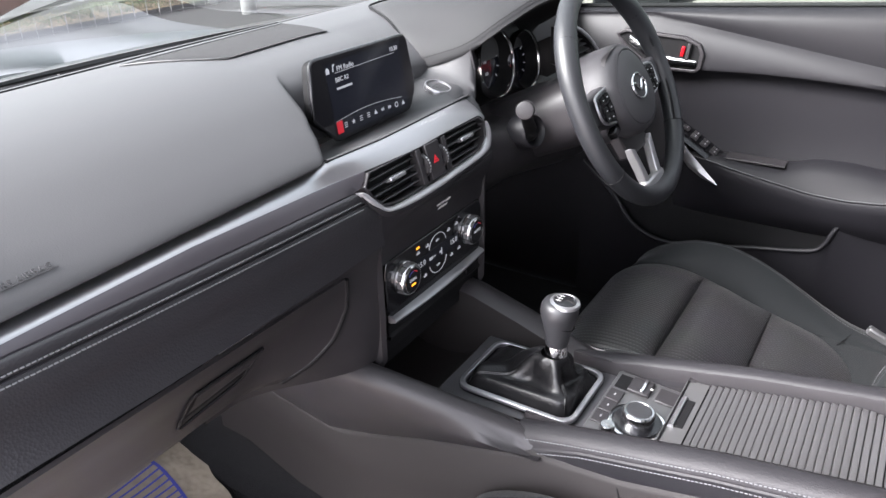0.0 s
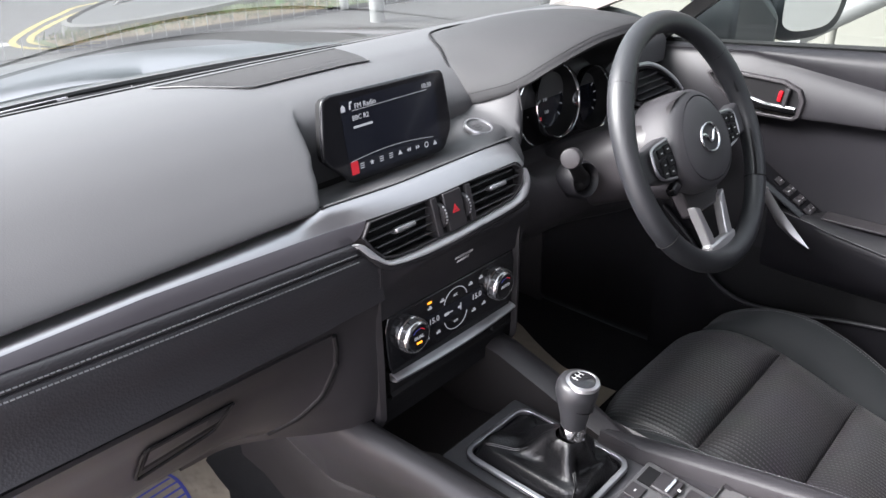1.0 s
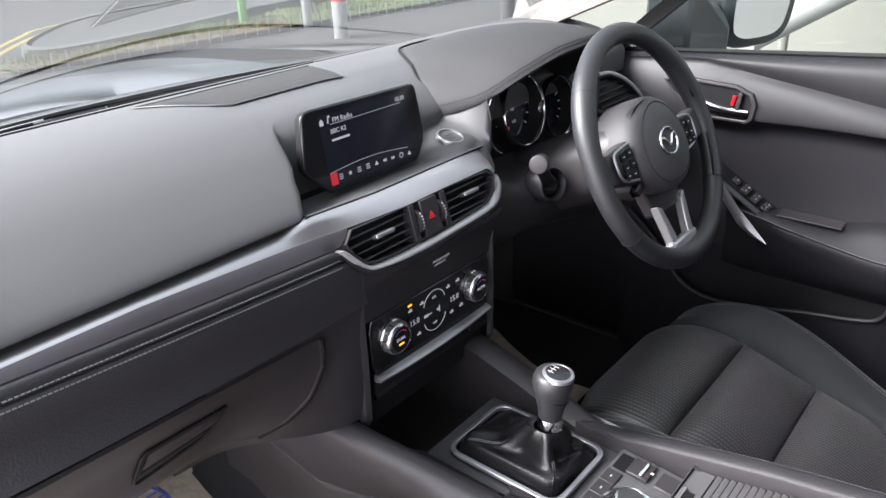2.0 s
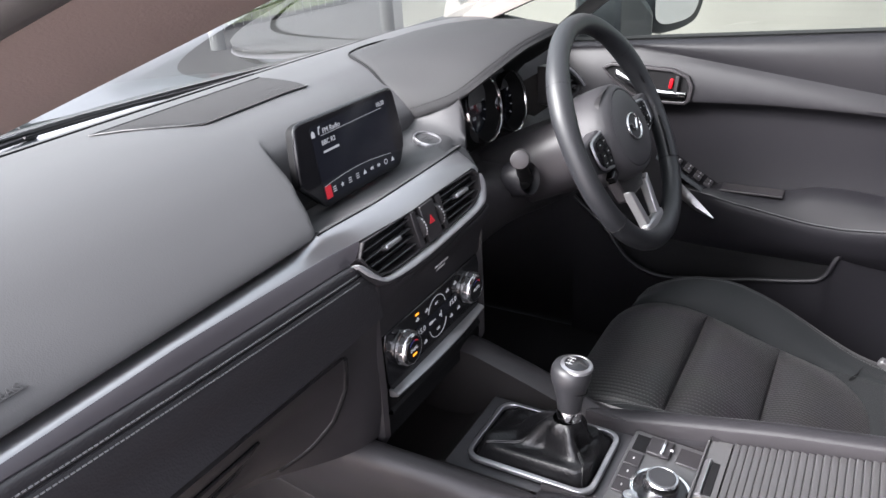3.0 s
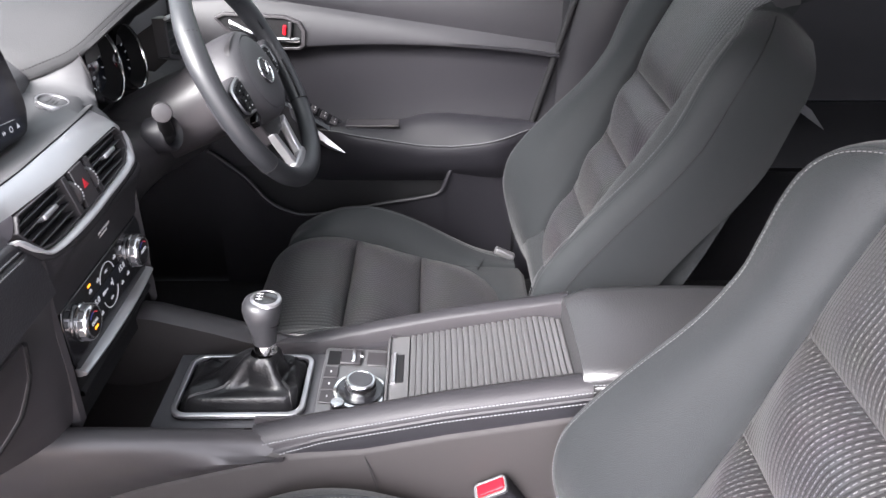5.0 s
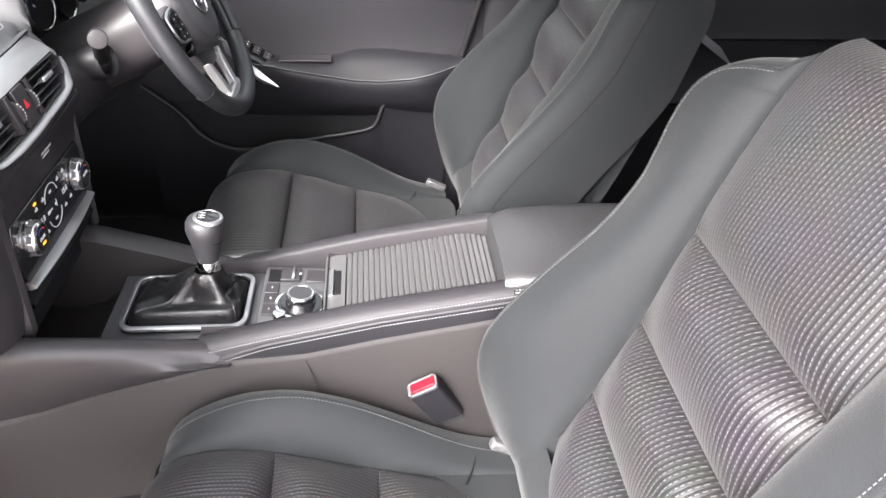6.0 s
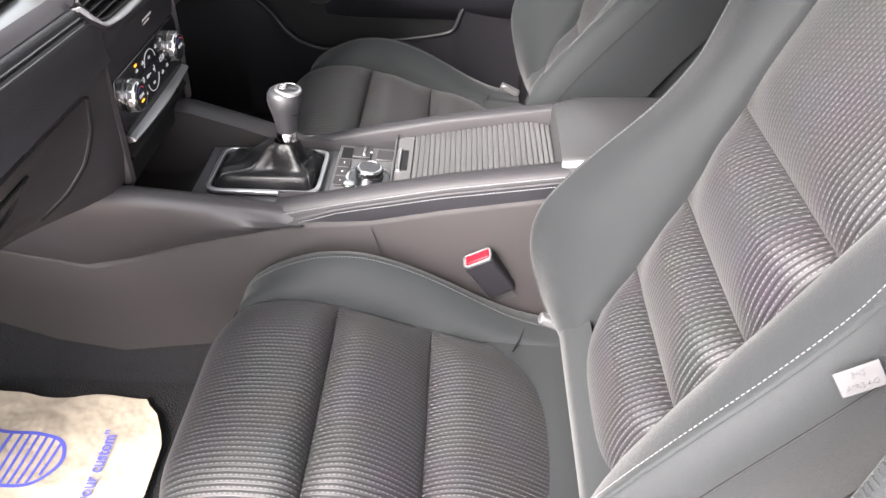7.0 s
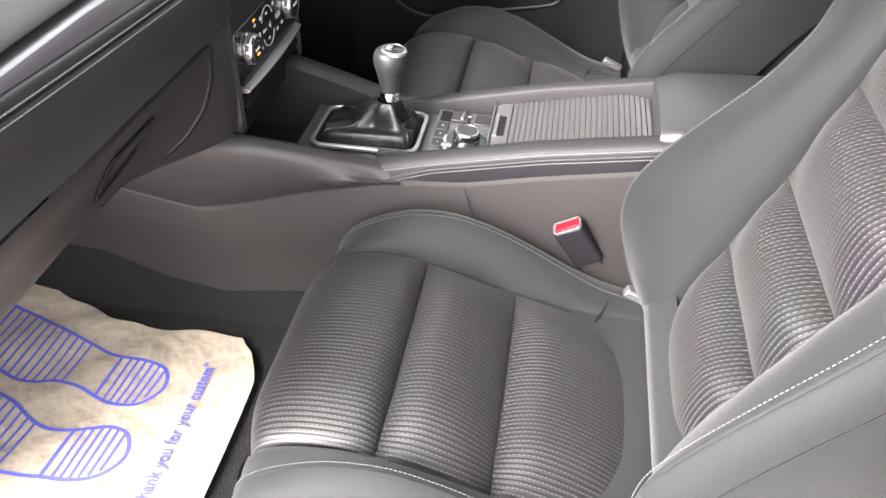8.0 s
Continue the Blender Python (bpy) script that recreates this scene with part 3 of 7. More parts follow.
def low_y(x, z):
    """Depth of the panel below the stitched band."""
    zs = (0.40, 0.468, 0.49, 0.525, 0.557, 0.60, 0.622)
    y0 = np.interp(z, zs, (0.13, 0.105, 0.087, 0.067, 0.046, 0.012, -0.001))
    y1 = np.interp(z, zs, (0.03, 0.016, 0.012, 0.010, 0.010, 0.008, 0.004))
    k = smooth01(-0.30, -0.135, x)
    return float(y0 + (y1 - y0) * k)


def lid_end(z):
    return float(np.interp(z, (0.462, 0.47, 0.49, 0.52, 0.56, 0.585, 0.618), (-0.250, -0.240, -0.222, -0.201, -0.188, -0.190, -0.198)))


def low_bottom(x):
    return 0.452 + 0.018 * smooth01(-0.30, -0.45, x)


rows = [band_row(x) for x in np.linspace(-0.75, -0.16, 40)] + [band_row(x, lip_low(x)) for x in (-0.151, -0.147, -0.1425, -0.139, -0.135, -0.130, -0.125, -0.121)]
part("stitched_band", loft(rows), M_band, dash, "black leatherette band with grey stitching", smooth=60)
for dy, dz in ((-0.0066, -0.0105), (-0.0091, -0.0182)):
    part("stitching", stitches([(x, strip_low(x)[0] + dy, strip_low(x)[1] + dz) for x in np.linspace(-0.75, -0.152, 100)], 0.0045, 0.0032, 0.0011), M_thread, dash, smooth=0)


zs = np.linspace(0.0, 1.0, 15)
glove = thing("glovebox", (0, 0, 0), "closed black glovebox with recessed pull handle", "glovebox")
rows = []
for t in zs:
    z = 0.466 + (0.604 - 0.466) * t
    xr = lid_end(z)
    r = []
    for x in np.linspace(-0.75, xr, 26):
        zz = 0.466 + (lid_top(x) - 0.002 - 0.466) * t
        r.append((x, low_y(x, zz) - 0.004, zz))
    r += [(xr + 0.0015, low_y(xr, z) - 0.002, z), (xr + 0.001, low_y(xr, z) + 0.012, z)]
    rows.append(r)
rows.insert(0, [(x, y + 0.05, z - 0.012) for x, y, z in rows[0]])
rows.append([(x, y + 0.005, z + 0.0012) for x, y, z in rows[-1]])
part("lid", loft(rows), M_hard, glove, smooth=55)


def on_lid(x, z, off=0.0):
    return Vector((x, low_y(x, z) - 0.004 - off, z))


hand = [(-0.390, 0.5685), (-0.301, 0.566), (-0.3005, 0.560), (-0.311, 0.525), (-0.320, 0.521), (-0.392, 0.510), (-0.396, 0.513), (-0.394, 0.562)]
ring = []
for a, b in zip(hand, hand[1:] + hand[:1]):
    for t in np.linspace(0, 1, 8)[:-1]:
        ring.append(on_lid(a[0] + (b[0] - a[0]) * t, a[1] + (b[1] - a[1]) * t, 0.0028))
pull = part("pull_handle", tube(ring, 0.0017, 6, closed=True), M_dark, glove, "recessed pull handle")
part("recess", loft([[on_lid(-0.390 + 0.088 * u, 0.567 - 0.002 * u, 0.0026), on_lid(-0.390 + 0.086 * u, 0.561 - 0.002 * u, 0.0020), on_lid(-0.390 + 0.078 * u, 0.522 + 0.008 * u, 0.0020)] for u in np.linspace(0, 1, 30)]), M_dark, pull)
part("pull_plate", loft([[on_lid(-0.389 + 0.084 * u, 0.564 - 0.002 * u, 0.0022), on_lid(-0.389 + 0.083 * u, 0.5615 - 0.002 * u, 0.0045), on_lid(-0.3895 + 0.080 * u, 0.545 + 0.002 * u, 0.0050), on_lid(-0.390 + 0.0785 * u, 0.531 + 0.009 * u, 0.0032), on_lid(-0.390 + 0.0785 * u, 0.530 + 0.009 * u, 0.0016)] for u in np.linspace(0, 1, 30)]), M_hard, pull, smooth=40)
rows = []
part("lid_gap", tube([on_lid(lid_end(z) + 0.003, z, -0.0005) for z in np.linspace(0.466, 0.602, 24)], 0.0030, 6), M_dark, glove)
part("lid_edge", tube([on_lid(lid_end(z) + 0.0004, z, -0.0004) for z in np.linspace(0.466, 0.602, 24)], 0.0012, 6), M_hard, glove)
for t in zs:
    r = []
    for k in range(16):
        u = k / 15
        x = -0.335 + (-0.1215 + 0.335) * u
        z0 = low_bottom(x)
        z = z0 + (0.6165 - z0) * t
        bulge = 0.002 * math.sin(math.pi * min(1, max(0, (x + 0.30) / 0.17))) * math.sin(math.pi * t)
        r.append((x, low_y(x, z) - bulge, z))
    r.append((-0.119, r[-1][1] + 0.012, r[-1][2]))
    rows.append(r)
rows.insert(0, [(x, y + 0.06, z + 0.002) for x, y, z in rows[0]])
part("lower_side_panel", loft(rows), M_hard, dash, smooth=55)

# centre ledge, trim and fascia
rows = []
for x in np.linspace(-0.160, 0.176, 26):
    r = smooth01(0.085, 0.145, x)
    ty, tz = gap_line(x)
    rows.append([(x, y, z) for y, z in ((0.137, 0.700 + 0.034 * r), (0.10, 0.704 + 0.0235 * r), (0.075, 0.713 + 0.0105 * r), (ty + 0.011, tz - 0.003), (ty + 0.003, tz + 0.0004), (ty + 0.001, tz - 0.0004), (ty + 0.0012, tz - 0.006))])
part("centre_ledge", loft(rows), M_cheek, dash, "satin grey ledge below the display", smooth=60)
rows = []
for x in [-0.121, -0.115, -0.108, -0.101, -0.09, -0.08] + list(np.linspace(-0.065, 0.134, 14)):
    k = smooth01(-0.121, -0.08, x)
    zt = lip_low(x)
    r = []
    for z in (zt, zt - 0.003, 0.640, 0.632, 0.625, 0.615, 0.605, 0.585):
        z = min(z, zt)
        ya = float(np.interp(z, (0.60, 0.615, 0.633, 0.6465, 0.6565), (0.009, 0.0055, 0.004, 0.003, 0.004)))
        yb = float(np.interp(z, (0.585, 0.605, 0.625, 0.638, 0.644, 0.652), (0.010, 0.008, 0.003, -0.0035, -0.004, -0.001)))
        r.append((x, ya + (yb - ya) * k, z))
    rows.append([(x, r[0][1] + 0.02, zt + 0.002)] + r + [(x, 0.02, 0.583)])
part("fascia_lip", loft(rows), M_leather, dash, "dark grained surface below the vents", smooth=60)
part("fascia_core", box(-0.132, 0.132, 0.022, 0.10, 0.43, 0.70), M_dark, dash)
for s in (-1, 1):
    part("fascia_side", loft([[(s * 0.119, y0, z), (s * 0.124, y0 - 0.006, z), (s * 0.131, y0 - 0.003, z), (s * 0.134, y0 + 0.05, z)] for y0, z in ((0.008, 0.655), (0.012, 0.60), (0.012, 0.52), (0.014, 0.45), (0.022, 0.435))]), M_hard, dash, smooth=50)
text("PASSENGER", 0.0062, M_white, facing(0.012, 0.0032, 0.6190, -20), dash, "lettering", align="CENTER")
text("AIRBAG", 0.0062, M_white, facing(0.012, 0.0052, 0.6125, -20), dash, "lettering", align="CENTER")
text("SRS AIRBAG", 0.0086, M_pad, pose(-0.519, 0.0575, 0.7415, 38), dash, "lettering", extrude=0.0004)
part("underline", move(box(-0.001, 0.049, -0.0034, -0.0028, 0, 0.0005), pose(-0.519, 0.0575, 0.7415, 38)), M_pad, dash)

# start button on the ledge
start = thing("start_button", (0.147, 0.095, 0.7265), "round silver-ringed engine start button", "button")
part("ring", open_ring([(0.0200, -0.004), (0.0200, 0.0015), (0.0190, 0.0030), (0.0172, 0.0028), (0.0166, 0.0)], 36, pose(0, 0, 0, 17)), M_silver, start)
part("cap", turned([(0.0165, -0.003), (0.0160, 0.0008), (0.010, 0.0006)], 32, pose(0, 0, 0, 17)), M_cheek, start)
for k, w in enumerate((0.014, 0.011, 0.014)):
    part("marking", move(box(-w / 2, w / 2, -0.0010, 0.0010, 0.0008, 0.0013), pose(0, 0, 0, 17) @ pose(0, 0.005 - 0.005 * k, 0)), M_tag, start)

# ---- air vents ----
vent = thing("air_vent", (0, 0, 0), "pair of black louvred air vents in a silver frame", "air vent")
VM = facing(0, 0.0085, 0.685, 0) @ pose(0, 0, 0, -16)
vinn = [(-0.1350, 0.0070), (-0.1225, 0.0200), (-0.034, 0.0180), (0.03, 0.0190), (0.1240, 0.0160), (0.1365, 0.0060), (0.1300, -0.0125), (0.1060, -0.0240), (0.0440, -0.0270), (-0.0050, -0.0285), (-0.0720, -0.0285), (-0.0975, -0.0268), (-0.1160, -0.0220), (-0.1275, -0.0085)]
VB = VM @ pose(0, 0, -0.0015)
part("vent_hood", frame_ring([(x * 1.010, y * 1.03) for x, y in vinn], [(x * 0.985, y * 0.94) for x, y in vinn], 0.026, VB), M_hard, vent, bevel=0.0010)
sl = [(-0.1500, 0.0042), (-0.1425, -0.0060), (-0.1350, -0.0175), (-0.1195, -0.0325), (-0.1010, -0.0390), (-0.058, -0.0447), (-0.010, -0.0462), (0.045, -0.0432), (0.1055, -0.0405), (0.132, -0.0355), (0.147, -0.0245), (0.1525, -0.0110), (0.1480, 0.0020), (0.1420, 0.0065)]
si = [(-0.1455, 0.0045), (-0.1375, -0.0005), (-0.1285, -0.0105), (-0.1155, -0.0240), (-0.0985, -0.0290), (-0.058, -0.0312), (-0.010, -0.0312), (0.045, -0.0296), (0.104, -0.0265), (0.1215, -0.0205), (0.1320, -0.0130), (0.1375, -0.0040), (0.1392, 0.0030), (0.1396, 0.0060)]
pts_o = catmull([(x, y, 0) for x, y in sl], 4)
pts_i = catmull([(x, y, 0) for x, y in si], 4)


def lip_row(o, i):
    back = -0.006 * smooth01(0.120, 0.150, o.x) + 0.001 * smooth01(-0.13, -0.15, o.x)
    m = o.lerp(i, 0.5)
    return [(o.x, o.y - 0.0005, -0.010 + back), (o.x, o.y, 0.0010 + back), (o.x * 0.85 + i.x * 0.15, o.y * 0.85 + i.y * 0.15, 0.0034 + back), (m.x, m.y, 0.0036 + back), (i.x * 0.85 + o.x * 0.15, i.y * 0.85 + o.y * 0.15, 0.0016 + back), (i.x, i.y, -0.0012 + back), (i.x, i.y, -0.012 + back)]


def roll_row(o, i):
    back = -0.006 * smooth01(0.120, 0.150, o.x) + 0.001 * smooth01(-0.13, -0.15, o.x)
    m = o.lerp(i, 0.55)
    return [(o.x, o.y - 0.0015, -0.012 + back), (o.x, o.y - 0.0008, -0.002 + back), (o.x * 0.8 + m.x * 0.2, o.y * 0.8 + m.y * 0.2, 0.0008 + back), (o.lerp(m, 0.6).x, o.lerp(m, 0.6).y, 0.0016 + back), (m.x, m.y, 0.0006 + back), (m.x, m.y, -0.008 + back)]


part("silver_lip", move(loft([lip_row(o.lerp(i, 0.45 * smooth01(-0.147, -0.12, o.x) * (1 - 0.6 * smooth01(0.12, 0.15, o.x))), i) for o, i in zip(pts_o, pts_i)], caps=True), VM), M_lip, vent, "satin silver lower lip", smooth=60)
part("lip_roll", move(loft([roll_row(o, i) for o, i in zip(pts_o[2:-3], pts_i[2:-3])], caps=True), VM), M_leather, vent, "dark rounded edge below the silver lip", smooth=60)
part("vent_back", prism(vinn, 0.003, VM @ pose(0, 0, -0.024)), M_dark, vent)
for sx in (-1, 1):
    for k, (x0, x1) in enumerate(((0.034, 0.120), (0.034, 0.1245), (0.034, 0.1195), (0.034, 0.112))):
        xa, xb = (x0, x1 + 0.004 * (k == 1)) if sx > 0 else (-x1 - 0.004 * (k < 2), -x0)
        zz = 0.0102 - 0.0098 * k
        part("slat", move(box(xa, xb, -0.0008, 0.0008, -0.017, 0.0), VM @ pose(0, zz, -0.0045, -6)), M_slatv, vent, bevel=0.0005)
    part("vent_tab", move(box(-0.0150, 0.0150, -0.0030, 0.0030, -0.008, 0.0035), VM @ pose(sx * 0.0785 + 0.003 * (sx > 0), 0.0004, -0.0010, -6)), M_silver, vent, "satin grey vent tab", bevel=0.002)
    wl = part("thumb_wheel", turned([(0.004, -0.0030), (0.0155, -0.0030), (0.0162, -0.0012), (0.0162, 0.0012), (0.0155, 0.0030), (0.004, 0.0030)], 28, VM @ pose(sx * 0.0205, -0.005, -0.0095, 0, 90, 0)), M_hard, vent)
    for a in (10, 24, 38, 52, 66, 80):
        part("dot", move(box(-0.0010, 0.0010, -0.0010, 0.0010, 0, 0.0008), VM @ pose(sx * 0.0205, -0.005, -0.0095) @ pose(0, 0, 0, -a + 45) @ pose(0, 0, 0.0160)), M_lip, wl, smooth=0)
    part("divider", move(box(-0.0045, 0.0045, -0.0270, 0.0175, -0.02, 0.0005), VM @ pose(sx * 0.0290, 0, 0)), M_hard, vent, bevel=0.001)
    part("wheel_well", move(box(-0.0040, 0.0040, -0.0265, 0.0175, -0.02, -0.003), VM @ pose(sx * 0.0205, 0, 0)), M_dark, vent)
part("hazard_button", move(box(-0.0150, 0.0150, -0.0268, 0.0180, -0.02, 0.0018), VM), M_hard, vent, bevel=0.0012)
tri = [(-0.0058, -0.0045), (0.0058, -0.0045), (0, 0.0055)]
trin = [(-0.0034, -0.0031), (0.0034, -0.0031), (0, 0.0026)]
part("hazard_mark", frame_ring(tri, trin, 0.0004, VM @ pose(0, -0.003, 0.0024)), M_redglow, vent, "red warning triangle", smooth=0)
part("hazard_dot", frame_ring([(x * 0.35, y * 0.35) for x, y in tri], [(x * 0.12, y * 0.12) for x, y in tri], 0.0004, VM @ pose(0, -0.0035, 0.0024)), M_redglow, vent, smooth=0)

# ---- display ----
disp = thing("display_screen", (0, 0.101, 0.716), "black tablet-style display showing a radio menu", "display")
sm = facing(0, 0, 0, 0) @ pose(0, 0, 0, -7)
bez = [(-0.0985, 0.084), (-0.0962, 0.0925), (-0.0915, 0.0970), (-0.083, 0.0990), (0.086, 0.0960), (0.0935, 0.0945), (0.0980, 0.0905), (0.0998, 0.083), (0.1042, 0.034), (0.1040, 0.026), (0.1008, 0.016), (0.0905, 0.000), (0.0845, -0.0050), (0.076, -0.0068), (-0.0655, -0.0060), (-0.0725, -0.0040), (-0.1040, 0.0255), (-0.1062, 0.0300), (-0.1064, 0.037)]
part("bezel", prism(bez, 0.006, sm), M_piano, disp, "glossy black bezel", bevel=0.0028, segs=3)
part("rear_shell", prism([(x * 0.955, 0.046 + (y - 0.046) * 0.95) for x, y in bez], 0.012, sm @ pose(0, 0, -0.0066)), M_dark, disp, bevel=0.002)
part("screen", prism(rounded(0.152, 0.088, 0.002, 2, 0.0035, 0.0450), 0.0004, sm @ pose(0, 0, 0.0005)), M_screen, disp, "dark lit screen")
T = sm @ pose(0.009, -0.005, 0.0008)
text("FM Radio", 0.0086, M_ink, T @ pose(-0.0615, 0.0850, 0), disp)
text("BBC R2", 0.0079, M_ink, T @ pose(-0.067, 0.0722, 0), disp)
text("10:30", 0.0079, M_ink, T @ pose(0.0468, 0.0860, 0), disp)
part("name_bar", move(box(0, 0.029, -0.0013, 0.0013, 0, 0.0003), T @ pose(-0.067, 0.0620, 0)), M_ink, disp, smooth=0)
part("home_mark", prism([(-0.003, -0.004), (0.003, -0.004), (0.003, 0.001), (0, 0.004), (-0.003, 0.001)], 0.0003, T @ pose(-0.0785, 0.0860, 0.0003)), M_ink, disp, smooth=0)
part("note_mark", prism([(-0.002, -0.004), (0.0, -0.004), (0.0005, 0.002), (0.003, 0.003), (0.003, 0.005), (-0.0005, 0.0045)], 0.0003, T @ pose(-0.0675, 0.0870, 0.0003)), M_ink, disp, smooth=0)
part("upper_line", move(box(-0.066, 0.056, -0.00025, 0.00025, 0, 0.0003), T @ pose(0, 0.0810, 0)), M_ink, disp, smooth=0)
arc = [(-0.079 + 0.137 * t, 0.0243 - 0.003 * t + 0.005 * math.sin(math.pi * t), 0) for t in np.linspace(0, 1, 16)]
part("lower_line", move(tube(arc, 0.0003, 4), T), M_ink, disp, smooth=0)
part("red_tab", prism(rounded(0.0110, 0.0150, 0.0008, 2), 0.0003, T @ pose(-0.0740, 0.0165, 0.0003)), M_redglow, disp, "red selected tab")
for k in range(9):
    x = -0.0628 + 0.0153 * k
    m = T @ pose(x, 0.0160 - 0.0004 * k + 0.002 * math.sin(math.pi * (k + 1) / 10), 0.0003) @ Matrix.Scale(0.85, 4)
    if k in (0, 2, 3):
        for j in range(3):
            part("menu_icon", move(box(-0.0035, 0.0035, -0.0006, 0.0006, 0, 0.0002), m @ pose(0, 0.003 - 0.003 * j, 0)), M_ink, disp, smooth=0)
    elif k == 1:
        star = [((0.0042 if i % 2 == 0 else 0.0018) * math.sin(i * math.pi / 5), (0.0042 if i % 2 == 0 else 0.0018) * math.cos(i * math.pi / 5)) for i in range(10)]
        part("menu_icon", prism(star, 0.0002, m), M_ink, disp, smooth=0)
    elif k in (5, 6):
        d = -1 if k == 5 else 1
        for j in (-0.0022, 0.0016):
            part("menu_icon", prism([(j - d * 0.0016, -0.003), (j - d * 0.0016, 0.003), (j + d * 0.002, 0)], 0.0002, m), M_ink, disp, smooth=0)
    elif k == 7:
        part("menu_icon", frame_ring(rounded(0.0085, 0.0085, 0.0042, 4), rounded(0.0058, 0.0058, 0.0028, 4), 0.0002, m), M_ink, disp, smooth=0)
    else:
        part("menu_icon", prism([(-0.004, -0.003), (0.004, -0.003), (0, 0.0038)], 0.0002, m), M_ink, disp, smooth=0)

# ---- climate panel ----
clim = thing("climate_panel", (0, 0.012, 0.54), "piano black climate control panel with two silver dials", "climate control")
part("panel", prism([(-0.108, -0.036), (0.108, -0.036), (0.115, -0.02), (0.117, 0.030), (0.112, 0.044), (-0.112, 0.044), (-0.117, 0.030), (-0.115, -0.02)], 0.02, facing(0, -0.004, 0)), M_piano, clim, bevel=0.0015)
part("chrome_bar", loft([[(x, y - 0.004 * (1 - (x / 0.112) ** 2), z + 0.002 * (x / 0.112) ** 2) for y, z in ((0.0, -0.0345), (-0.009, -0.036), (-0.0125, -0.0385), (-0.0115, -0.0415), (-0.004, -0.0440), (0.0, -0.0440))] for x in np.linspace(-0.112, 0.112, 13)], caps=True), M_silver, clim, "chrome bar below the dials", smooth=50)
part("slot_panel", loft([[(x, y, z) for y, z in ((0.0, -0.044), (-0.001, -0.048), (0.0, -0.060), (-0.004, -0.064), (-0.003, -0.068), (0.006, -0.070), (0.01, -0.095), (0.03, -0.10))] for x in np.linspace(-0.113, 0.113, 3)]), M_dark, clim, smooth=40)
part("socket", move(box(-0.014, 0.014, -0.006, 0.0, -0.006, 0.006), pose(0.085, 0.0, -0.054)), M_dark, clim, bevel=0.001)
for sx in (-1, 1):
    kn = part("dial", turned([(0.0215, 0), (0.0218, 0.002), (0.0205, 0.0035), (0.0203, 0.0120), (0.0188, 0.0145), (0.0170, 0.0155), (0.0160, 0.0152), (0.0156, 0.014)], 44, facing(sx * 0.08, -0.004, 0.01)), M_polish, clim, "knurled silver dial", smooth=30)
    part("dial_face", turned([(0.0159, 0), (0.0159, 0.0012)], 32, facing(sx * 0.08, -0.0180, 0.01)), M_piano, kn)
    for k in range(5):
        a = radians(50 + 20 * k)
        part("scale_mark", move(box(-0.0018, 0.0018, -0.0005, 0.0005, 0, 0.0003), facing(sx * 0.08, -0.0194, 0.01) @ pose(0.0118 * math.cos(a), 0.0118 * math.sin(a), 0, 0, 0, math.degrees(a) + 90)), M_redglow if k < 2 else M_blue, kn, smooth=0)
    for k in range(12):
        a = 2 * math.pi * k / 12 + 0.1
        part("facet", move(box(-0.0030, 0.0030, -0.0040, 0.0040, -0.0006, 0.0004), facing(sx * 0.08, -0.004, 0.01) @ pose(0, 0, 0, 0, 0, math.degrees(a)) @ pose(0.0205, 0, 0.0080, 0, 90, 0)), M_grey if k % 3 else M_silver, kn, smooth=0)
F = facing(0, -0.0043, 0.0)
text("DUAL", 0.0060, M_ink, facing(-0.08, -0.0194, 0.0105), clim, align="CENTER")
text("AUTO", 0.0060, M_ink, facing(0.08, -0.0194, 0.0105), clim, align="CENTER")
part("amber_light", move(box(-0.0042, 0.0042, -0.0013, 0.0013, 0, 0.0004), facing(-0.08, -0.0194, 0.0035)), M_amber, clim, "lit amber lamp", smooth=0)
part("amber_light", move(box(-0.0034, 0.0034, -0.0014, 0.0014, 0, 0.0004), F @ pose(-0.046, 0.0355, 0)), M_amber, clim, "lit amber lamp", smooth=0)
part("readout_panel", move(box(-0.052, 0.053, -0.0095, 0.0095, 0, 0.0003), F @ pose(0, 0.0085, 0)), M_screen, clim, smooth=0)
text("15.0", 0.0108, M_ink, F @ pose(-0.0395, 0.0085, 0.0006), clim, align="CENTER")
text("15.0", 0.0108, M_ink, F @ pose(0.0395, 0.0085, 0.0006), clim, align="CENTER")
for x, w, h in ((-0.017, 0.008, 0.004), (-0.012, 0.012, 0.0015), (0.006, 0.004, 0.003), (0.009, 0.0015, 0.010)):
    part("readout_mark", move(box(-w / 2, w / 2, -h / 2, h / 2, 0, 0.0003), F @ pose(x, 0.007, 0.0004)), M_ink, clim, smooth=0)
for x, y in ((-0.046, 0.0275), (-0.024, 0.0285), (0.028, 0.030), (0.048, 0.031), (-0.052, -0.012), (-0.032, -0.012), (0.034, -0.0105), (0.054, -0.009)):
    part("key_mark", move(box(-0.0035, 0.0035, -0.0012, 0.0012, 0, 0.0003), F @ pose(x, y, 0.0002)), M_ink, clim, smooth=0)
    part("key_mark", move(box(-0.0012, 0.0022, -0.0007, 0.0007, 0, 0.0003), F @ pose(x, y + 0.0025, 0.0002)), M_ink, clim, smooth=0)
arc = [(0.021 * math.cos(a), 0.018 + 0.019 * math.sin(a), 0.0003) for a in np.linspace(0.15, math.pi - 0.15, 16)]
part("key_arc", move(tube(arc, 0.0005, 4), F), M_ink, clim)
arc = [(0.021 * math.cos(a), -0.001 - 0.019 * math.sin(a), 0.0003) for a in np.linspace(0.15, math.pi - 0.15, 16)]
part("key_arc", move(tube(arc, 0.0005, 4), F), M_ink, clim)
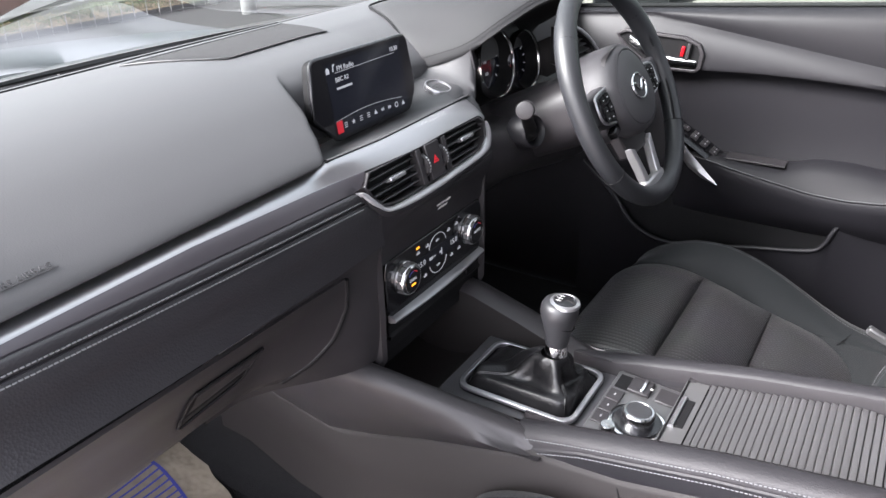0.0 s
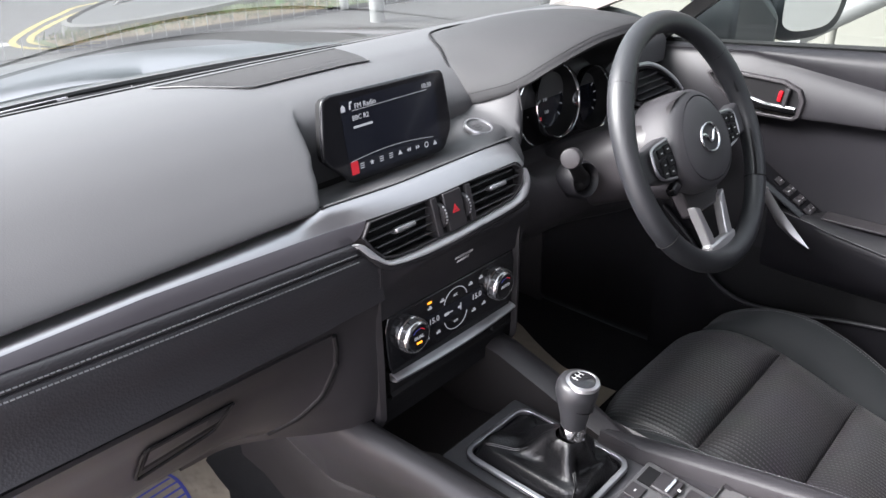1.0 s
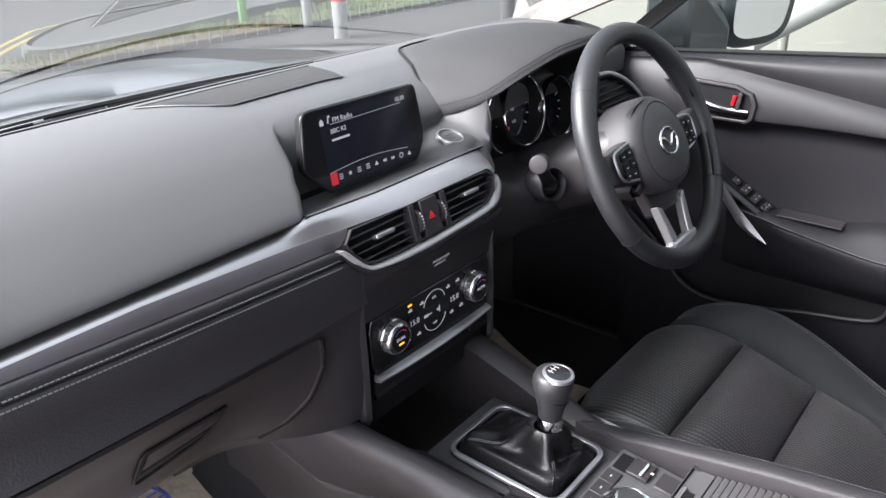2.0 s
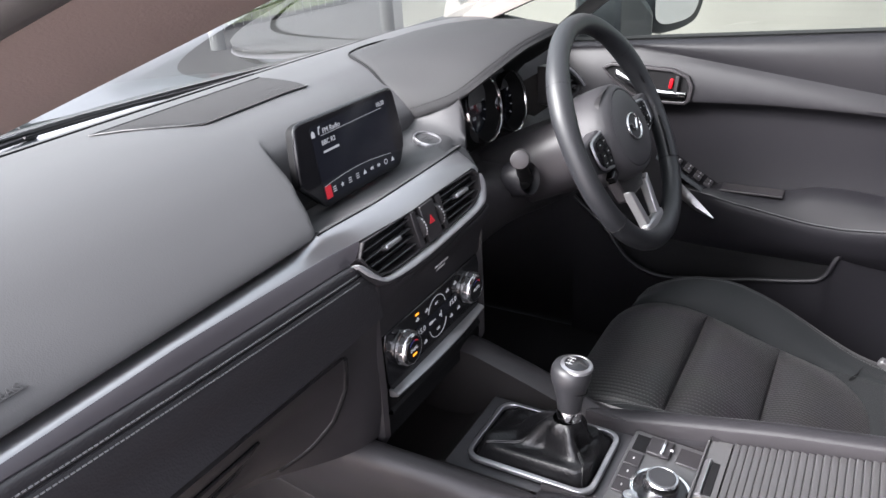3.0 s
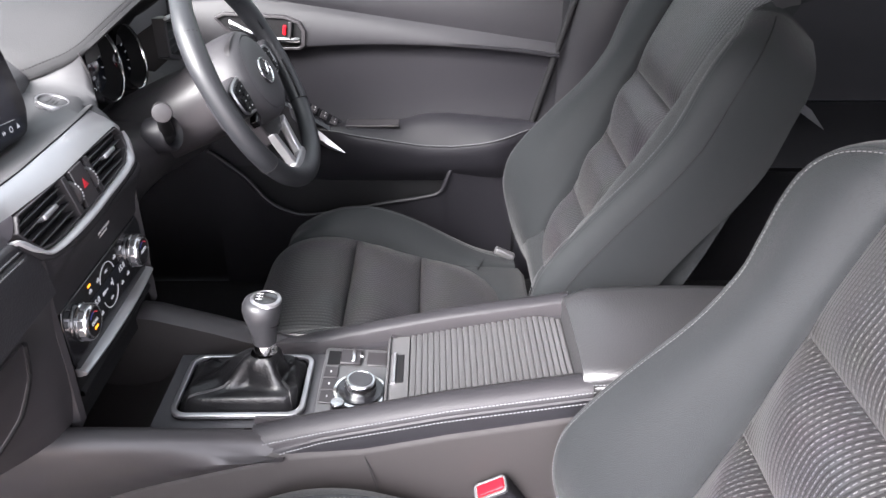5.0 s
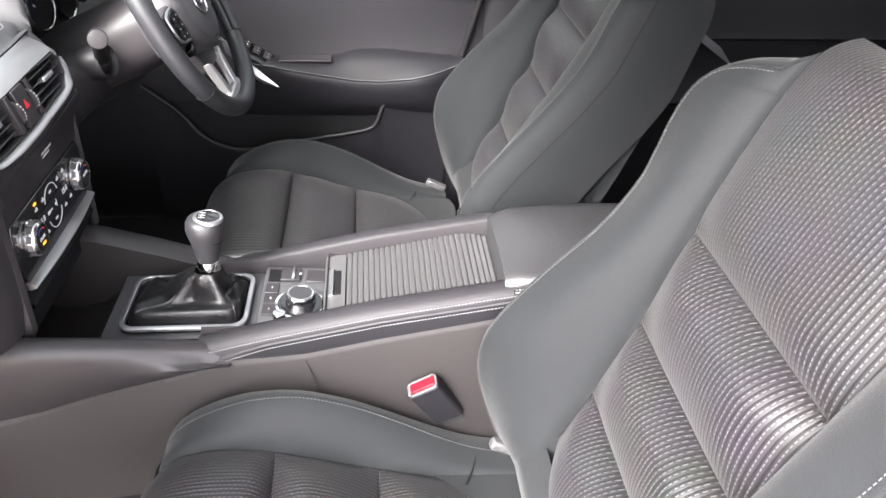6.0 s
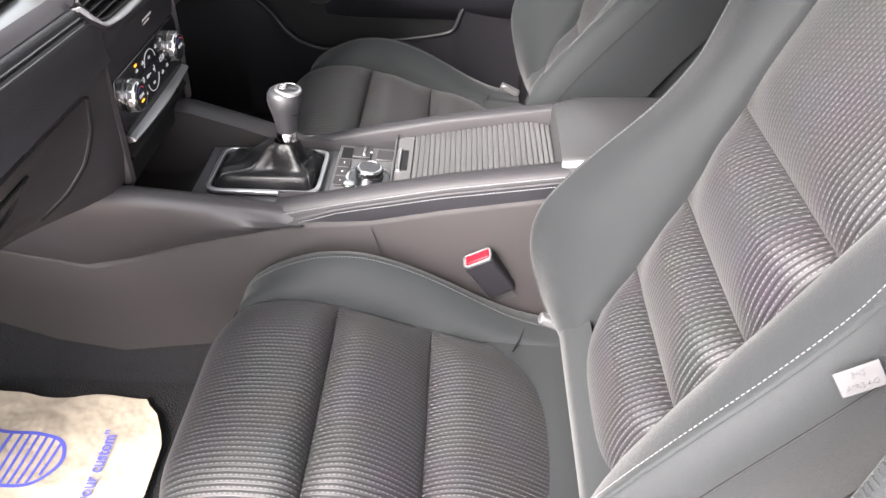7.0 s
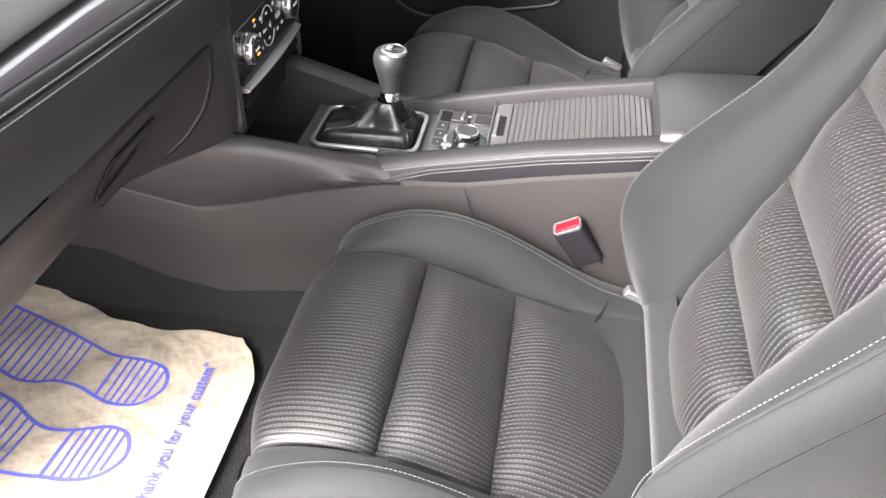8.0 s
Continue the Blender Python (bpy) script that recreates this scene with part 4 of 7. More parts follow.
text("A/C", 0.0045, M_ink, F @ pose(0, 0.027, 0.0003), clim, align="CENTER")
text("OFF", 0.0045, M_ink, F @ pose(0, -0.010, 0.0003), clim, align="CENTER")

# ---- instrument hood and cluster ----
hood = thing("instrument_hood", (0, 0, 0), "stitched black leatherette hood over the instruments", "instrument hood")
LIP = [(0.180, 0.142, 0.753), (0.188, 0.112, 0.763), (0.207, 0.073, 0.778), (0.247, 0.040, 0.806), (0.300, 0.020, 0.826), (0.345, 0.010, 0.833), (0.39, 0.008, 0.834), (0.44, 0.012, 0.830), (0.485, 0.03, 0.815), (0.515, 0.065, 0.79), (0.535, 0.11, 0.762), (0.545, 0.155, 0.744)]
BACKE = [(0.184, 0.158, 0.766), (0.204, 0.20, 0.786), (0.238, 0.245, 0.797), (0.272, 0.295, 0.802), (0.31, 0.335, 0.800), (0.35, 0.35, 0.799), (0.39, 0.352, 0.799), (0.43, 0.345, 0.799), (0.47, 0.32, 0.80), (0.505, 0.275, 0.80), (0.528, 0.22, 0.795), (0.543, 0.165, 0.765)]
lipc, backc = catmull(LIP, 4), catmull(BACKE, 4)
rows = []
backc = [b + Vector((0, 0, -0.004)) for b in backc]
for i, (a, b) in enumerate(zip(lipc, backc)):
    k = math.sin(math.pi * i / (len(lipc) - 1))
    r = [a + Vector((0, 0.016, -0.015)), a + Vector((0, 0.003, -0.0125)), a + Vector((0, -0.001, -0.007)), a + Vector((0, 0.002, -0.0035)), a + Vector((0, 0.0035, -0.0045)), a + Vector((0, 0.005, -0.001)), a + Vector((0, 0.012, 0.003))]
    for j in range(1, 8):
        t = j / 7
        p = (a + Vector((0, 0.012, 0.003))).lerp(b, t)
        p.z += 0.020 * k * math.sin(math.pi * t) + 0.004 * k * (1 - t)
        r.append(p)
    r.append(b + Vector((0, 0.004 * k, -0.012)))
    rows.append(r)
part("hood_skin", loft(rows), M_hood, hood, "grained leatherette skin", smooth=60)
part("hood_seam", tube([p + Vector((0, 0.001, 0.0022)) for p in backc[2:-2]], 0.0018, 6), M_dark, hood, "dark seam round the hood")
part("hood_stitching", stitches([r[5] + Vector((0, 0.003, 0.0012)) for r in rows], 0.0045, 0.003), M_dark, hood, smooth=0)
rows = []
for i, a in enumerate(lipc):
    u = i / (len(lipc) - 1)
    e = Vector((0.215 + 0.32 * u, 0.135, 0.645 + 0.135 * math.sin(math.pi * u) ** 0.45))
    rows.append([a + Vector((0, 0.012, -0.013)), (a + Vector((0, 0.02, -0.02))).lerp(e, 0.6), e])
part("hood_inner", loft(rows), M_dark, hood, smooth=60)

clus = thing("instrument_cluster", (0.385, 0.125, 0.71), "round dials with chrome rings under the hood", "instrument cluster")
CM = facing(0, 0, 0) @ pose(0, 0, 0, -10)
part("back_plate", move(box(-0.175, 0.175, -0.085, 0.075, -0.02, -0.012), CM), M_dark, clus)
for cx, cy, r in ((-0.0235, 0.002, 0.0575), (0.078, -0.015, 0.0525)):
    cup = part("dial_cup", open_ring([(r - 0.016, -0.012), (r - 0.014, -0.010), (r - 0.004, 0.008), (r - 0.003, 0.010)], 48, CM @ pose(cx, cy, 0)), M_dark, clus)
    part("chrome_ring", open_ring([(r - 0.0035, 0.004), (r - 0.0035, 0.011), (r - 0.001, 0.013), (r, 0.010), (r, -0.01)], 56, CM @ pose(cx, cy, 0)), M_chrome, clus, smooth=60)
    part("dial_plate", turned([(r - 0.0165, 0), (r - 0.0165, 0.0015)], 40, CM @ pose(cx, cy, -0.0115)), M_screen, clus)
    for k in range(11):
        a = radians(225 - 27 * k)
        part("dial_mark", move(box(-0.003, 0.003, -0.0007, 0.0007, 0, 0.0004), CM @ pose(cx + (r - 0.022) * math.cos(a), cy + (r - 0.022) * math.sin(a), -0.0095, 0, 0, math.degrees(a))), M_dim, clus, smooth=0)
part("chrome_arc", tube([CM @ Vector((-0.072 + 0.046 * math.cos(a), -0.006 + 0.050 * math.sin(a), 0.004)) for a in np.linspace(radians(112), radians(246), 20)], 0.0013, 6), M_chrome, clus, "edge of the third dial")
for word, x, y in (("100", -0.0545, 0.0365), ("140", -0.0307, 0.0045), ("160", -0.0296, -0.0150)):
    text(word, 0.0074, M_dim, CM @ pose(x, y, -0.0094), clus, "lettering", align="CENTER")
part("needle", move(box(-0.004, 0.036, -0.0008, 0.0008, 0, 0.0012), CM @ pose(-0.0480, 0.004, -0.0085, 0, 0, 207)), M_white, clus, "white needle", smooth=0)
for x, y in ((-0.0640, -0.0145), (-0.0475, -0.0225), (-0.0560, -0.0340)):
    part("warning_light", move(box(-0.0022, 0.0022, -0.0026, 0.0026, 0, 0.0006), CM @ pose(x, y, -0.0092)), M_redglow, clus, "lit red warning lamp", smooth=0)
for y, w in ((0.012, 0.010), (0.002, 0.014), (-0.006, 0.018), (-0.022, 0.016)):
    part("readout_bar", move(box(-w / 2, w / 2, -0.0012, 0.0012, 0, 0.0005), CM @ pose(0.042, y - 0.014, -0.0092)), M_dim, clus, "small lit readout", smooth=0)
part("lower_plinth", loft([[(x, y, z) for y, z in ((0.02, -0.06), (-0.02, -0.066), (-0.05, -0.072), (-0.06, -0.085))] for x in np.linspace(-0.19, 0.17, 6)]), M_hard, clus)

part("shroud", box(-0.155, 0.155, 0.03, 0.05, -0.12, 0.060), M_dark, clus)
CHEEK = [[(0.160, 0.140, 0.734), (0.180, 0.140, 0.741), (0.192, 0.140, 0.752)], [(0.166, 0.100, 0.7275), (0.186, 0.100, 0.736), (0.199, 0.102, 0.764)], [(0.171, 0.070, 0.7145), (0.190, 0.071, 0.7225), (0.2065, 0.076, 0.772)], [(0.174, 0.058, 0.7080), (0.190, 0.060, 0.7110), (0.206, 0.068, 0.742)], [(0.182, 0.060, 0.692), (0.194, 0.062, 0.692), (0.207, 0.068, 0.700)]]
part("side_cheek", loft([[tuple(q) for q in catmull([Vector(p) for p in r], 5)] for r in CHEEK]), M_cheek, dash, "satin grey cheek beside the instruments", smooth=70)
part("cheek_seam", tube([r[2] for r in CHEEK[2:]], 0.0016, 8), M_hard, dash)
# driver's side lower dash
rows = []
for x in np.linspace(0.132, 0.74, 24):
    k = smooth01(0.132, 0.22, x)
    drop = 0.06 * smooth01(0.2, 0.6, x)
    rows.append([(x, 0.12, 0.715 - 0.075 * k), (x, 0.07, 0.710 - 0.066 * k), (x, 0.032, 0.690 - 0.045 * k), (x, 0.015, 0.655 - 0.03 * k), (x, 0.02, 0.60 - 0.02 * k - drop * 0.6), (x, 0.035, 0.565 - drop), (x, 0.055, 0.553 - drop), (x, 0.20, 0.54 - drop)])
part("knee_panel", loft(rows), M_hard, dash, "black panel below the instruments", smooth=55)

# side air vent behind the wheel
sv = thing("side_air_vent", (0.585, 0.060, 0.705), "side air vent with a slanting silver edge", "air vent")
arc_ = [(p.x, p.y) for p in catmull([(-0.092, 0.047, 0), (-0.055, 0.043, 0), (-0.015, 0.030, 0), (0.020, 0.013, 0), (0.050, -0.005, 0), (0.076, -0.025, 0)], 3)]
so = arc_ + [(0.068, -0.036), (0.020, -0.040), (-0.040, -0.036), (-0.092, -0.018)]
si2 = [(-0.012 + (x + 0.012) * 0.84, -0.002 + (y + 0.002) * 0.80) for x, y in so]
part("vent_frame", frame_ring(so, si2, 0.02, facing(0, 0, 0)), M_hard, sv, bevel=0.0015)
part("vent_back", prism(si2, 0.003, facing(0, 0.02, 0)), M_dark, sv)
for k, (xa, xb) in enumerate(((-0.078, -0.010), (-0.078, 0.012), (-0.078, 0.032), (-0.062, 0.048))):
    part("slat", move(box(xa, xb, -0.008, 0.008, -0.0008, 0.0008), pose(0, 0.009, 0.022 - 0.0125 * k, 12)), M_slatv, sv, bevel=0.0004)
part("silver_arc", tube([(x, -0.003, y) for x, y in arc_], 0.0034, 8), M_lip, sv, "satin silver edge")
part("knob_strip", move(box(-0.013, 0.013, -0.005, 0.005, -0.004, 0.004), pose(-0.005, -0.003, -0.030, 15)), M_grey, sv, bevel=0.001)

# ---- steering wheel and column ----
wheel = thing("steering_wheel", (0.379, -0.103, 0.689), "black leather three-spoke steering wheel with silver spokes", "steering wheel")
wheel.rotation_euler = (radians(90 - 26.1), 0, 0)
R = 0.170
rim = [(R * math.cos(2 * math.pi * i / 96), R * math.sin(2 * math.pi * i / 96), 0) for i in range(96)]
rad = []
for i in range(96):
    a = 360 * i / 96
    grip = 0.0016 * (smooth01(8, 25, a) * (1 - smooth01(40, 55, a)) + smooth01(125, 140, a) * (1 - smooth01(155, 172, a)))
    rad.append(0.0153 + grip)
part("rim", tube(rim, rad, 16, closed=True), M_wheel, wheel, "smooth black leather rim")
for a in (38, 142, 214, 326):
    c = radians(a)
    ring = [((R + 0.0163 * math.cos(b)) * math.cos(c), (R + 0.0163 * math.cos(b)) * math.sin(c), 0.0163 * math.sin(b)) for b in np.linspace(0, 2 * math.pi, 20)[:-1]]
    part("rim_joint", tube(ring, 0.0007, 5, closed=True), M_dark, wheel)
for a0, a1 in ((-34, -8), (14, 37), (188, 213), (143, 166)):
    for sgn in (-1, 1):
        pts = []
        for k in range(60):
            a = radians(a0 + (a1 - a0) * k / 59)
            b = radians(150 + (6 if k % 2 else -6) * sgn)
            pts.append(((R + 0.0160 * math.cos(b)) * math.cos(a), (R + 0.0160 * math.cos(b)) * math.sin(a), 0.0160 * math.sin(b)))
        part("rim_lacing", tube(pts, 0.0006, 4), M_dark, wheel)
# airbag cover: rounded triangle bulging towards the driver
rows = []
outline = []
for i in range(48):
    a = 2 * math.pi * i / 48
    r = 0.0715 + 0.0025 * math.cos(2 * a) + 0.004 * math.sin(a) + 0.002 * math.cos(3 * (a - math.pi / 2))
    outline.append((r * math.cos(a), r * math.sin(a) - 0.005))
for sc, z in ((1.04, -0.052), (1.06, -0.028), (1.05, -0.006), (1.02, 0.008), (0.96, 0.0150), (0.885, 0.0182), (0.868, 0.0186), (0.855, 0.0162), (0.840, 0.0186), (0.80, 0.0198), (0.5, 0.0218), (0.2, 0.0228), (0.03, 0.023)):
    rows.append([(x * sc, y * sc, z) for x, y in outline])
part("airbag_cover", loft(rows, closed=True, caps=True), M_hub, wheel, "dark grey round airbag cover", smooth=35)
# badge: a plain ring with a simple wing stroke
part("badge_ring", tube([(0.0245 * math.cos(a), 0.0195 * math.sin(a), 0.0236) for a in np.linspace(0, 2 * math.pi, 40)[:-1]], 0.0019, 8, closed=True), M_polish, wheel, "chrome oval badge")
part("badge_stroke", tube(catmull([(-0.0225, 0.008, 0.0236), (-0.013, 0.006, 0.0242), (0.0, -0.006, 0.0245), (0.013, 0.006, 0.0242), (0.0225, 0.008, 0.0236)], 5), 0.0021, 6), M_chrome, wheel)
for sx in (-1, 1):
    # side spoke with switch pack
    prof = [(0.055, 0.026), (0.085, 0.024), (0.125, 0.019), (0.160, 0.024), (0.160, -0.024), (0.125, -0.026), (0.085, -0.036), (0.055, -0.038)]
    part("side_spoke", prism([(sx * x, y) for x, y in prof], 0.024, pose(0, 0, 0.0)), M_hub, wheel, bevel=0.005, segs=3)
    sw = part("switch_pack", prism([(sx * x, y) for x, y in ((0.078, 0.020), (0.112, 0.017), (0.122, 0.010), (0.118, -0.020), (0.080, -0.030), (0.074, -0.01))], 0.008, pose(0, 0, 0.007)), M_piano, wheel, "black switch pack", bevel=0.0015)
    part("silver_edge", tube(catmull([(sx * 0.078, 0.0215, 0.0045), (sx * 0.112, 0.0185, 0.0045), (sx * 0.1235, 0.010, 0.0045), (sx * 0.1195, -0.021, 0.0045), (sx * 0.081, -0.031, 0.0045)], 5), 0.0022, 8), M_silver, wheel, "silver edging")
    for kx, ky in ((0.089, 0.010), (0.106, 0.008), (0.088, -0.006), (0.106, -0.008), (0.092, -0.020), (0.108, -0.019)):
        bt = part("button", move(box(-0.0068, 0.0068, -0.0058, 0.0058, 0, 0.0022), pose(sx * kx, ky, 0.007)), M_dark, sw, bevel=0.001)
        part("button_mark", move(box(-0.0022, 0.0022, -0.0008, 0.0008, 0, 0.0003), pose(sx * kx, ky, 0.0092)), M_white, sw, smooth=0)
    # lower spoke limb, a silver frame with an open slot
    limb = [(0.032, -0.088), (0.046, -0.082), (0.038, -0.122), (0.033, -0.156), (0.016, -0.157), (0.022, -0.126)]
    part("lower_spoke", prism([(sx * x, y) for x, y in limb], 0.014, pose(0, 0, -0.004)), M_spoke, wheel, "satin silver forked lower spoke", bevel=0.0025, segs=3)
part("spoke_foot", prism([(-0.042, -0.142), (0.042, -0.142), (0.034, -0.168), (-0.034, -0.168)], 0.016, pose(0, 0, -0.002)), M_spoke, wheel, bevel=0.005, segs=3)
part("lower_cover", prism([(-0.06, -0.03), (0.06, -0.03), (0.042, -0.098), (-0.042, -0.098)], 0.02, pose(0, 0, -0.012)), M_hard, wheel, bevel=0.004)
part("thumb_button", move(box(-0.012, 0.012, -0.006, 0.006, -0.012, 0.001), pose(-0.082, -0.044, 0.002, 0, 0, 20)), M_piano, wheel, bevel=0.002)

col = thing("steering_column", (0.379, -0.045, 0.672), "black plastic steering column cover", "steering column")
rows = []
for d, w, h in ((0.035, 0.072, 0.060), (0.0, 0.078, 0.062), (-0.05, 0.082, 0.060), (-0.11, 0.085, 0.060), (-0.2, 0.085, 0.058)):
    rows.append([(x, -d, y - d * 0.45 * -1) for x, y in rounded(2 * w, 2 * h, 0.05, 5, 0, -0.012)])
part("cover", loft(rows, closed=True, caps=True), M_hard, col, smooth=50)
part("upper_gaiter", loft([[(x * 0.60 - 0.012, -d, z + 0.030 + 0.62 * d) for x, z in [(p.x, p.y) for p in catmull([(-0.075, -0.02, 0), (-0.066, 0.008, 0), (-0.04, 0.024, 0), (0.0, 0.030, 0), (0.04, 0.024, 0), (0.066, 0.008, 0), (0.075, -0.02, 0)], 5)]] for d in (0.04, 0.0, -0.06, -0.14)]), M_hard, col, smooth=50)
stalk = thing("indicator_stalk", (0.189, -0.022, 0.696), "black round-ended control stalk on the column", "control stalk")
part("stem", tube([(0.004, 0.0, 0.0), (0.030, 0.010, -0.020), (0.062, 0.020, -0.046)], [0.0095, 0.0085, 0.0105], 16), M_dark, stalk)
part("end_cap", turned([(0.0118, -0.020), (0.0132, -0.014), (0.0136, 0.000), (0.0126, 0.0035), (0.0095, 0.0045)], 28, pose(0.004, 0, 0, 0, -78, 20)), M_hard, stalk, "round dark end cap", smooth=35)
lock = thing("column_switch", (0.258, -0.004, 0.643), "round black switch boot on the column", "switch")
part("collar", turned([(0.027, -0.03), (0.027, 0.0), (0.024, 0.004), (0.020, 0.0), (0.018, -0.012)], 32, pose(0, 0, 0, 70, -40, 0)), M_under2, lock, smooth=50)
part("core", turned([(0.017, -0.02), (0.015, -0.004), (0.008, 0.004)], 24, pose(0, 0, 0, 70, -40, 0)), M_dark, lock)

# ---- driver's door ----
door = thing("door_1", (0, 0, 0), "black driver's door panel with armrest, pull handle and glass", "car door", kind="structure")


def sill_z(y):
    return 0.7465 - 0.0644 * y


def fold_z(y):
    return 0.7412 + 0.1522 * y - 0.15 * max(0, y)


def line_z(y):
    return 0.645 - 0.22 * (y + 0.27) ** 2 - (0.25 * (y - -0.05) ** 2 if y > -0.05 else 0)


def arm_z(y):
    return float(np.interp(y, (-0.66, -0.585, -0.45, -0.30, -0.20, -0.10, 0.0), (0.480, 0.474, 0.470, 0.460, 0.458, 0.455, 0.452)))


rows = []
for y in np.linspace(-0.638, 0.56, 44):
    s0, f0, l0, a0 = sill_z(y), fold_z(y), line_z(y), arm_z(y)
    f0 = min(f0, s0 - 0.010)
    l0 = min(l0, f0 - 0.012)
    d = 0.006 * smooth01(-0.62, -0.3, y)
    g = s0 - f0
    k = smooth01(0.006, 0.05, g)
    r = [(0.80, s0 - 0.004), (0.772, s0), (0.758, s0 - 0.10 * g), (0.750, s0 - 0.25 * g), (0.7470, s0 - 0.45 * g), (0.7475, f0 + 0.30 * g), (0.7480 + 0.002 * k, f0 + 0.10 * g), (0.748 + 0.004 * k, f0), (0.7465, f0 - 0.006), (0.743 - d, f0 - 0.018), (0.737 - d, l0 + 0.010), (0.739 - d, l0 + 0.003), (0.750, l0), (0.756, l0 - 0.006), (0.757, l0 - 0.03), (0.758, 0.55), (0.756, a0 + 0.03), (0.750, a0 + 0.002), (0.752, a0 - 0.05), (0.757, 0.35), (0.757, 0.28), (0.750, 0.10), (0.78, 0.06)]
    rows.append([(x, y, z) for x, z in r])
# light from the windows is put into the upper lining as a paler colour
part("panel", loft([r[:13] for r in rows]), M_upper, door, "grained upper door lining, window light in its tone", smooth=45)
part("panel_insert", loft([r[12:] for r in rows]), M_under2, door, "plain black lower door lining", smooth=45)
rows = []
for y in np.linspace(-0.62, -0.10, 30):
    top = float(np.interp(y, (-0.62, -0.577, -0.42, -0.36, -0.335, -0.309, -0.208, -0.135, -0.10), (0.474, 0.482, 0.497, 0.496, 0.488, 0.4815, 0.482, 0.468, 0.458)))
    edge_z = float(np.interp(y, (-0.62, -0.58, -0.54, -0.48, -0.42, -0.36, -0.30, -0.187, -0.10), (0.477, 0.471, 0.461, 0.449, 0.4436, 0.446, 0.4555, 0.474, 0.470)))
    w = (0.052 * smooth01(-0.07, -0.22, y) + 0.004) * (1 - 0.55 * smooth01(-0.50, -0.62, y))
    xi = 0.752 - w
    mz = 0.55 * top + 0.45 * edge_z + 0.007
    rows.append([(0.757, y, top + 0.001), (0.747, y, top + 0.002), (xi + 0.4 * w, y, max(mz, edge_z + 0.006)), (xi + 0.006, y, edge_z + 0.007), (xi, y, edge_z), (xi + 0.001, y, edge_z - 0.0025), (xi - 0.0005, y, edge_z - 0.005), (xi + 0.003, y, edge_z - 0.025), (xi + 0.010, y, edge_z - 0.05), (xi + 0.4 * w, y, 0.375), (0.757, y, 0.34)])
part("armrest", loft(rows), M_under2, door, "padded armrest with stitched edge", smooth=50)
part("armrest_stitching", stitches([Vector(r[4]) + Vector((-0.0012, 0, 0.002)) for r in rows], 0.0045, 0.003), M_thread, door, smooth=0)
part("cup_lid", move(box(-0.022, 0.016, -0.055, 0.055, -0.002, 0.002), pose(0.735, -0.255, 0.4835, 0, 0, 0)), M_hard, door, bevel=0.001)
# switch panel
swp = part("switch_panel", loft([[(0.756, y, z + 0.006), (0.724, y, z), (0.712, y, z - 0.012)] for y, z in ((-0.075, 0.545), (-0.10, 0.528), (-0.17, 0.485), (-0.205, 0.466))]), M_piano, door, "glossy window switch panel", smooth=50)
for k in range(4):
    y = -0.112 - 0.020 * k
    z = 0.527 - 0.0132 * k
    for x in ((0.728, 0.745) if k in (1, 2, 3) else (0.737,)):
        part("window_switch", move(box(-0.007, 0.007, -0.0075, 0.0075, 0, 0.006), pose(x, y, z - 0.004, 33)), M_hard, swp, bevel=0.0015)
        part("switch_mark", move(box(-0.004, 0.004, -0.0008, 0.0008, 0, 0.0004), pose(x, y - 0.004, z + 0.0005, 33)), M_white, swp, smooth=0)
# silver blade
part("silver_blade", loft([[(0.718, -0.085, 0.535), (0.714, -0.088, 0.515), (0.720, -0.09, 0.500)], [(0.700, -0.135, 0.489), (0.694, -0.135, 0.472), (0.702, -0.135, 0.457)], [(0.690, -0.165, 0.467), (0.686, -0.165, 0.453), (0.694, -0.165, 0.442)], [(0.682, -0.199, 0.4388), (0.681, -0.199, 0.4378), (0.682, -0.199, 0.4368)]], caps=True), M_silver, door, "satin silver trim blade", smooth=50)
# inner handle
ho = [(-0.088, 0.030), (-0.070, 0.040), (0.05, 0.034), (0.080, 0.022), (0.089, 0.004), (0.086, -0.024), (0.076, -0.033), (0.01, -0.033), (-0.03, -0.022), (-0.07, 0.008)]
hin = [(-0.080, 0.028), (-0.067, 0.034), (0.048, 0.028), (0.074, 0.018), (0.081, 0.003), (0.078, -0.021), (0.072, -0.027), (0.012, -0.027), (-0.026, -0.016), (-0.064, 0.010)]
HM = pose(0.7270, -0.043, 0.671, 90, 0, -90)
hd = part("inner_handle", frame_ring(ho, hin, 0.012, HM, 0.001), M_hard, door, "recessed inner door handle", bevel=0.0015)
part("recess", prism(hin, 0.001, HM @ pose(0, 0, -0.0035)), M_dark, hd)
part("lever", loft([[HM @ Vector((x, y + dy, z)) for dy, z in ((0.006, -0.004), (0.008, 0.001), (0.0, 0.004), (-0.008, 0.001), (-0.009, -0.004))] for x, y in ((-0.058, 0.020), (-0.03, 0.004), (0.0, -0.010), (0.03, -0.0155), (0.076, -0.0165))], caps=True), M_chrome, hd, "chrome pull lever", smooth=50)
part("lock_slide", move(box(-0.0035, 0.0035, -0.0095, 0.0095, -0.006, 0.001), HM @ pose(0.048, 0.006, 0, 0, 0, -8)), M_red, hd, "red lock marker", bevel=0.002)
part("lock_cap", move(box(-0.0035, 0.0035, -0.016, 0.016, -0.006, 0.004), HM @ pose(0.0585, 0.006, 0, 0, 0, -8)), M_hard, hd, bevel=0.001)
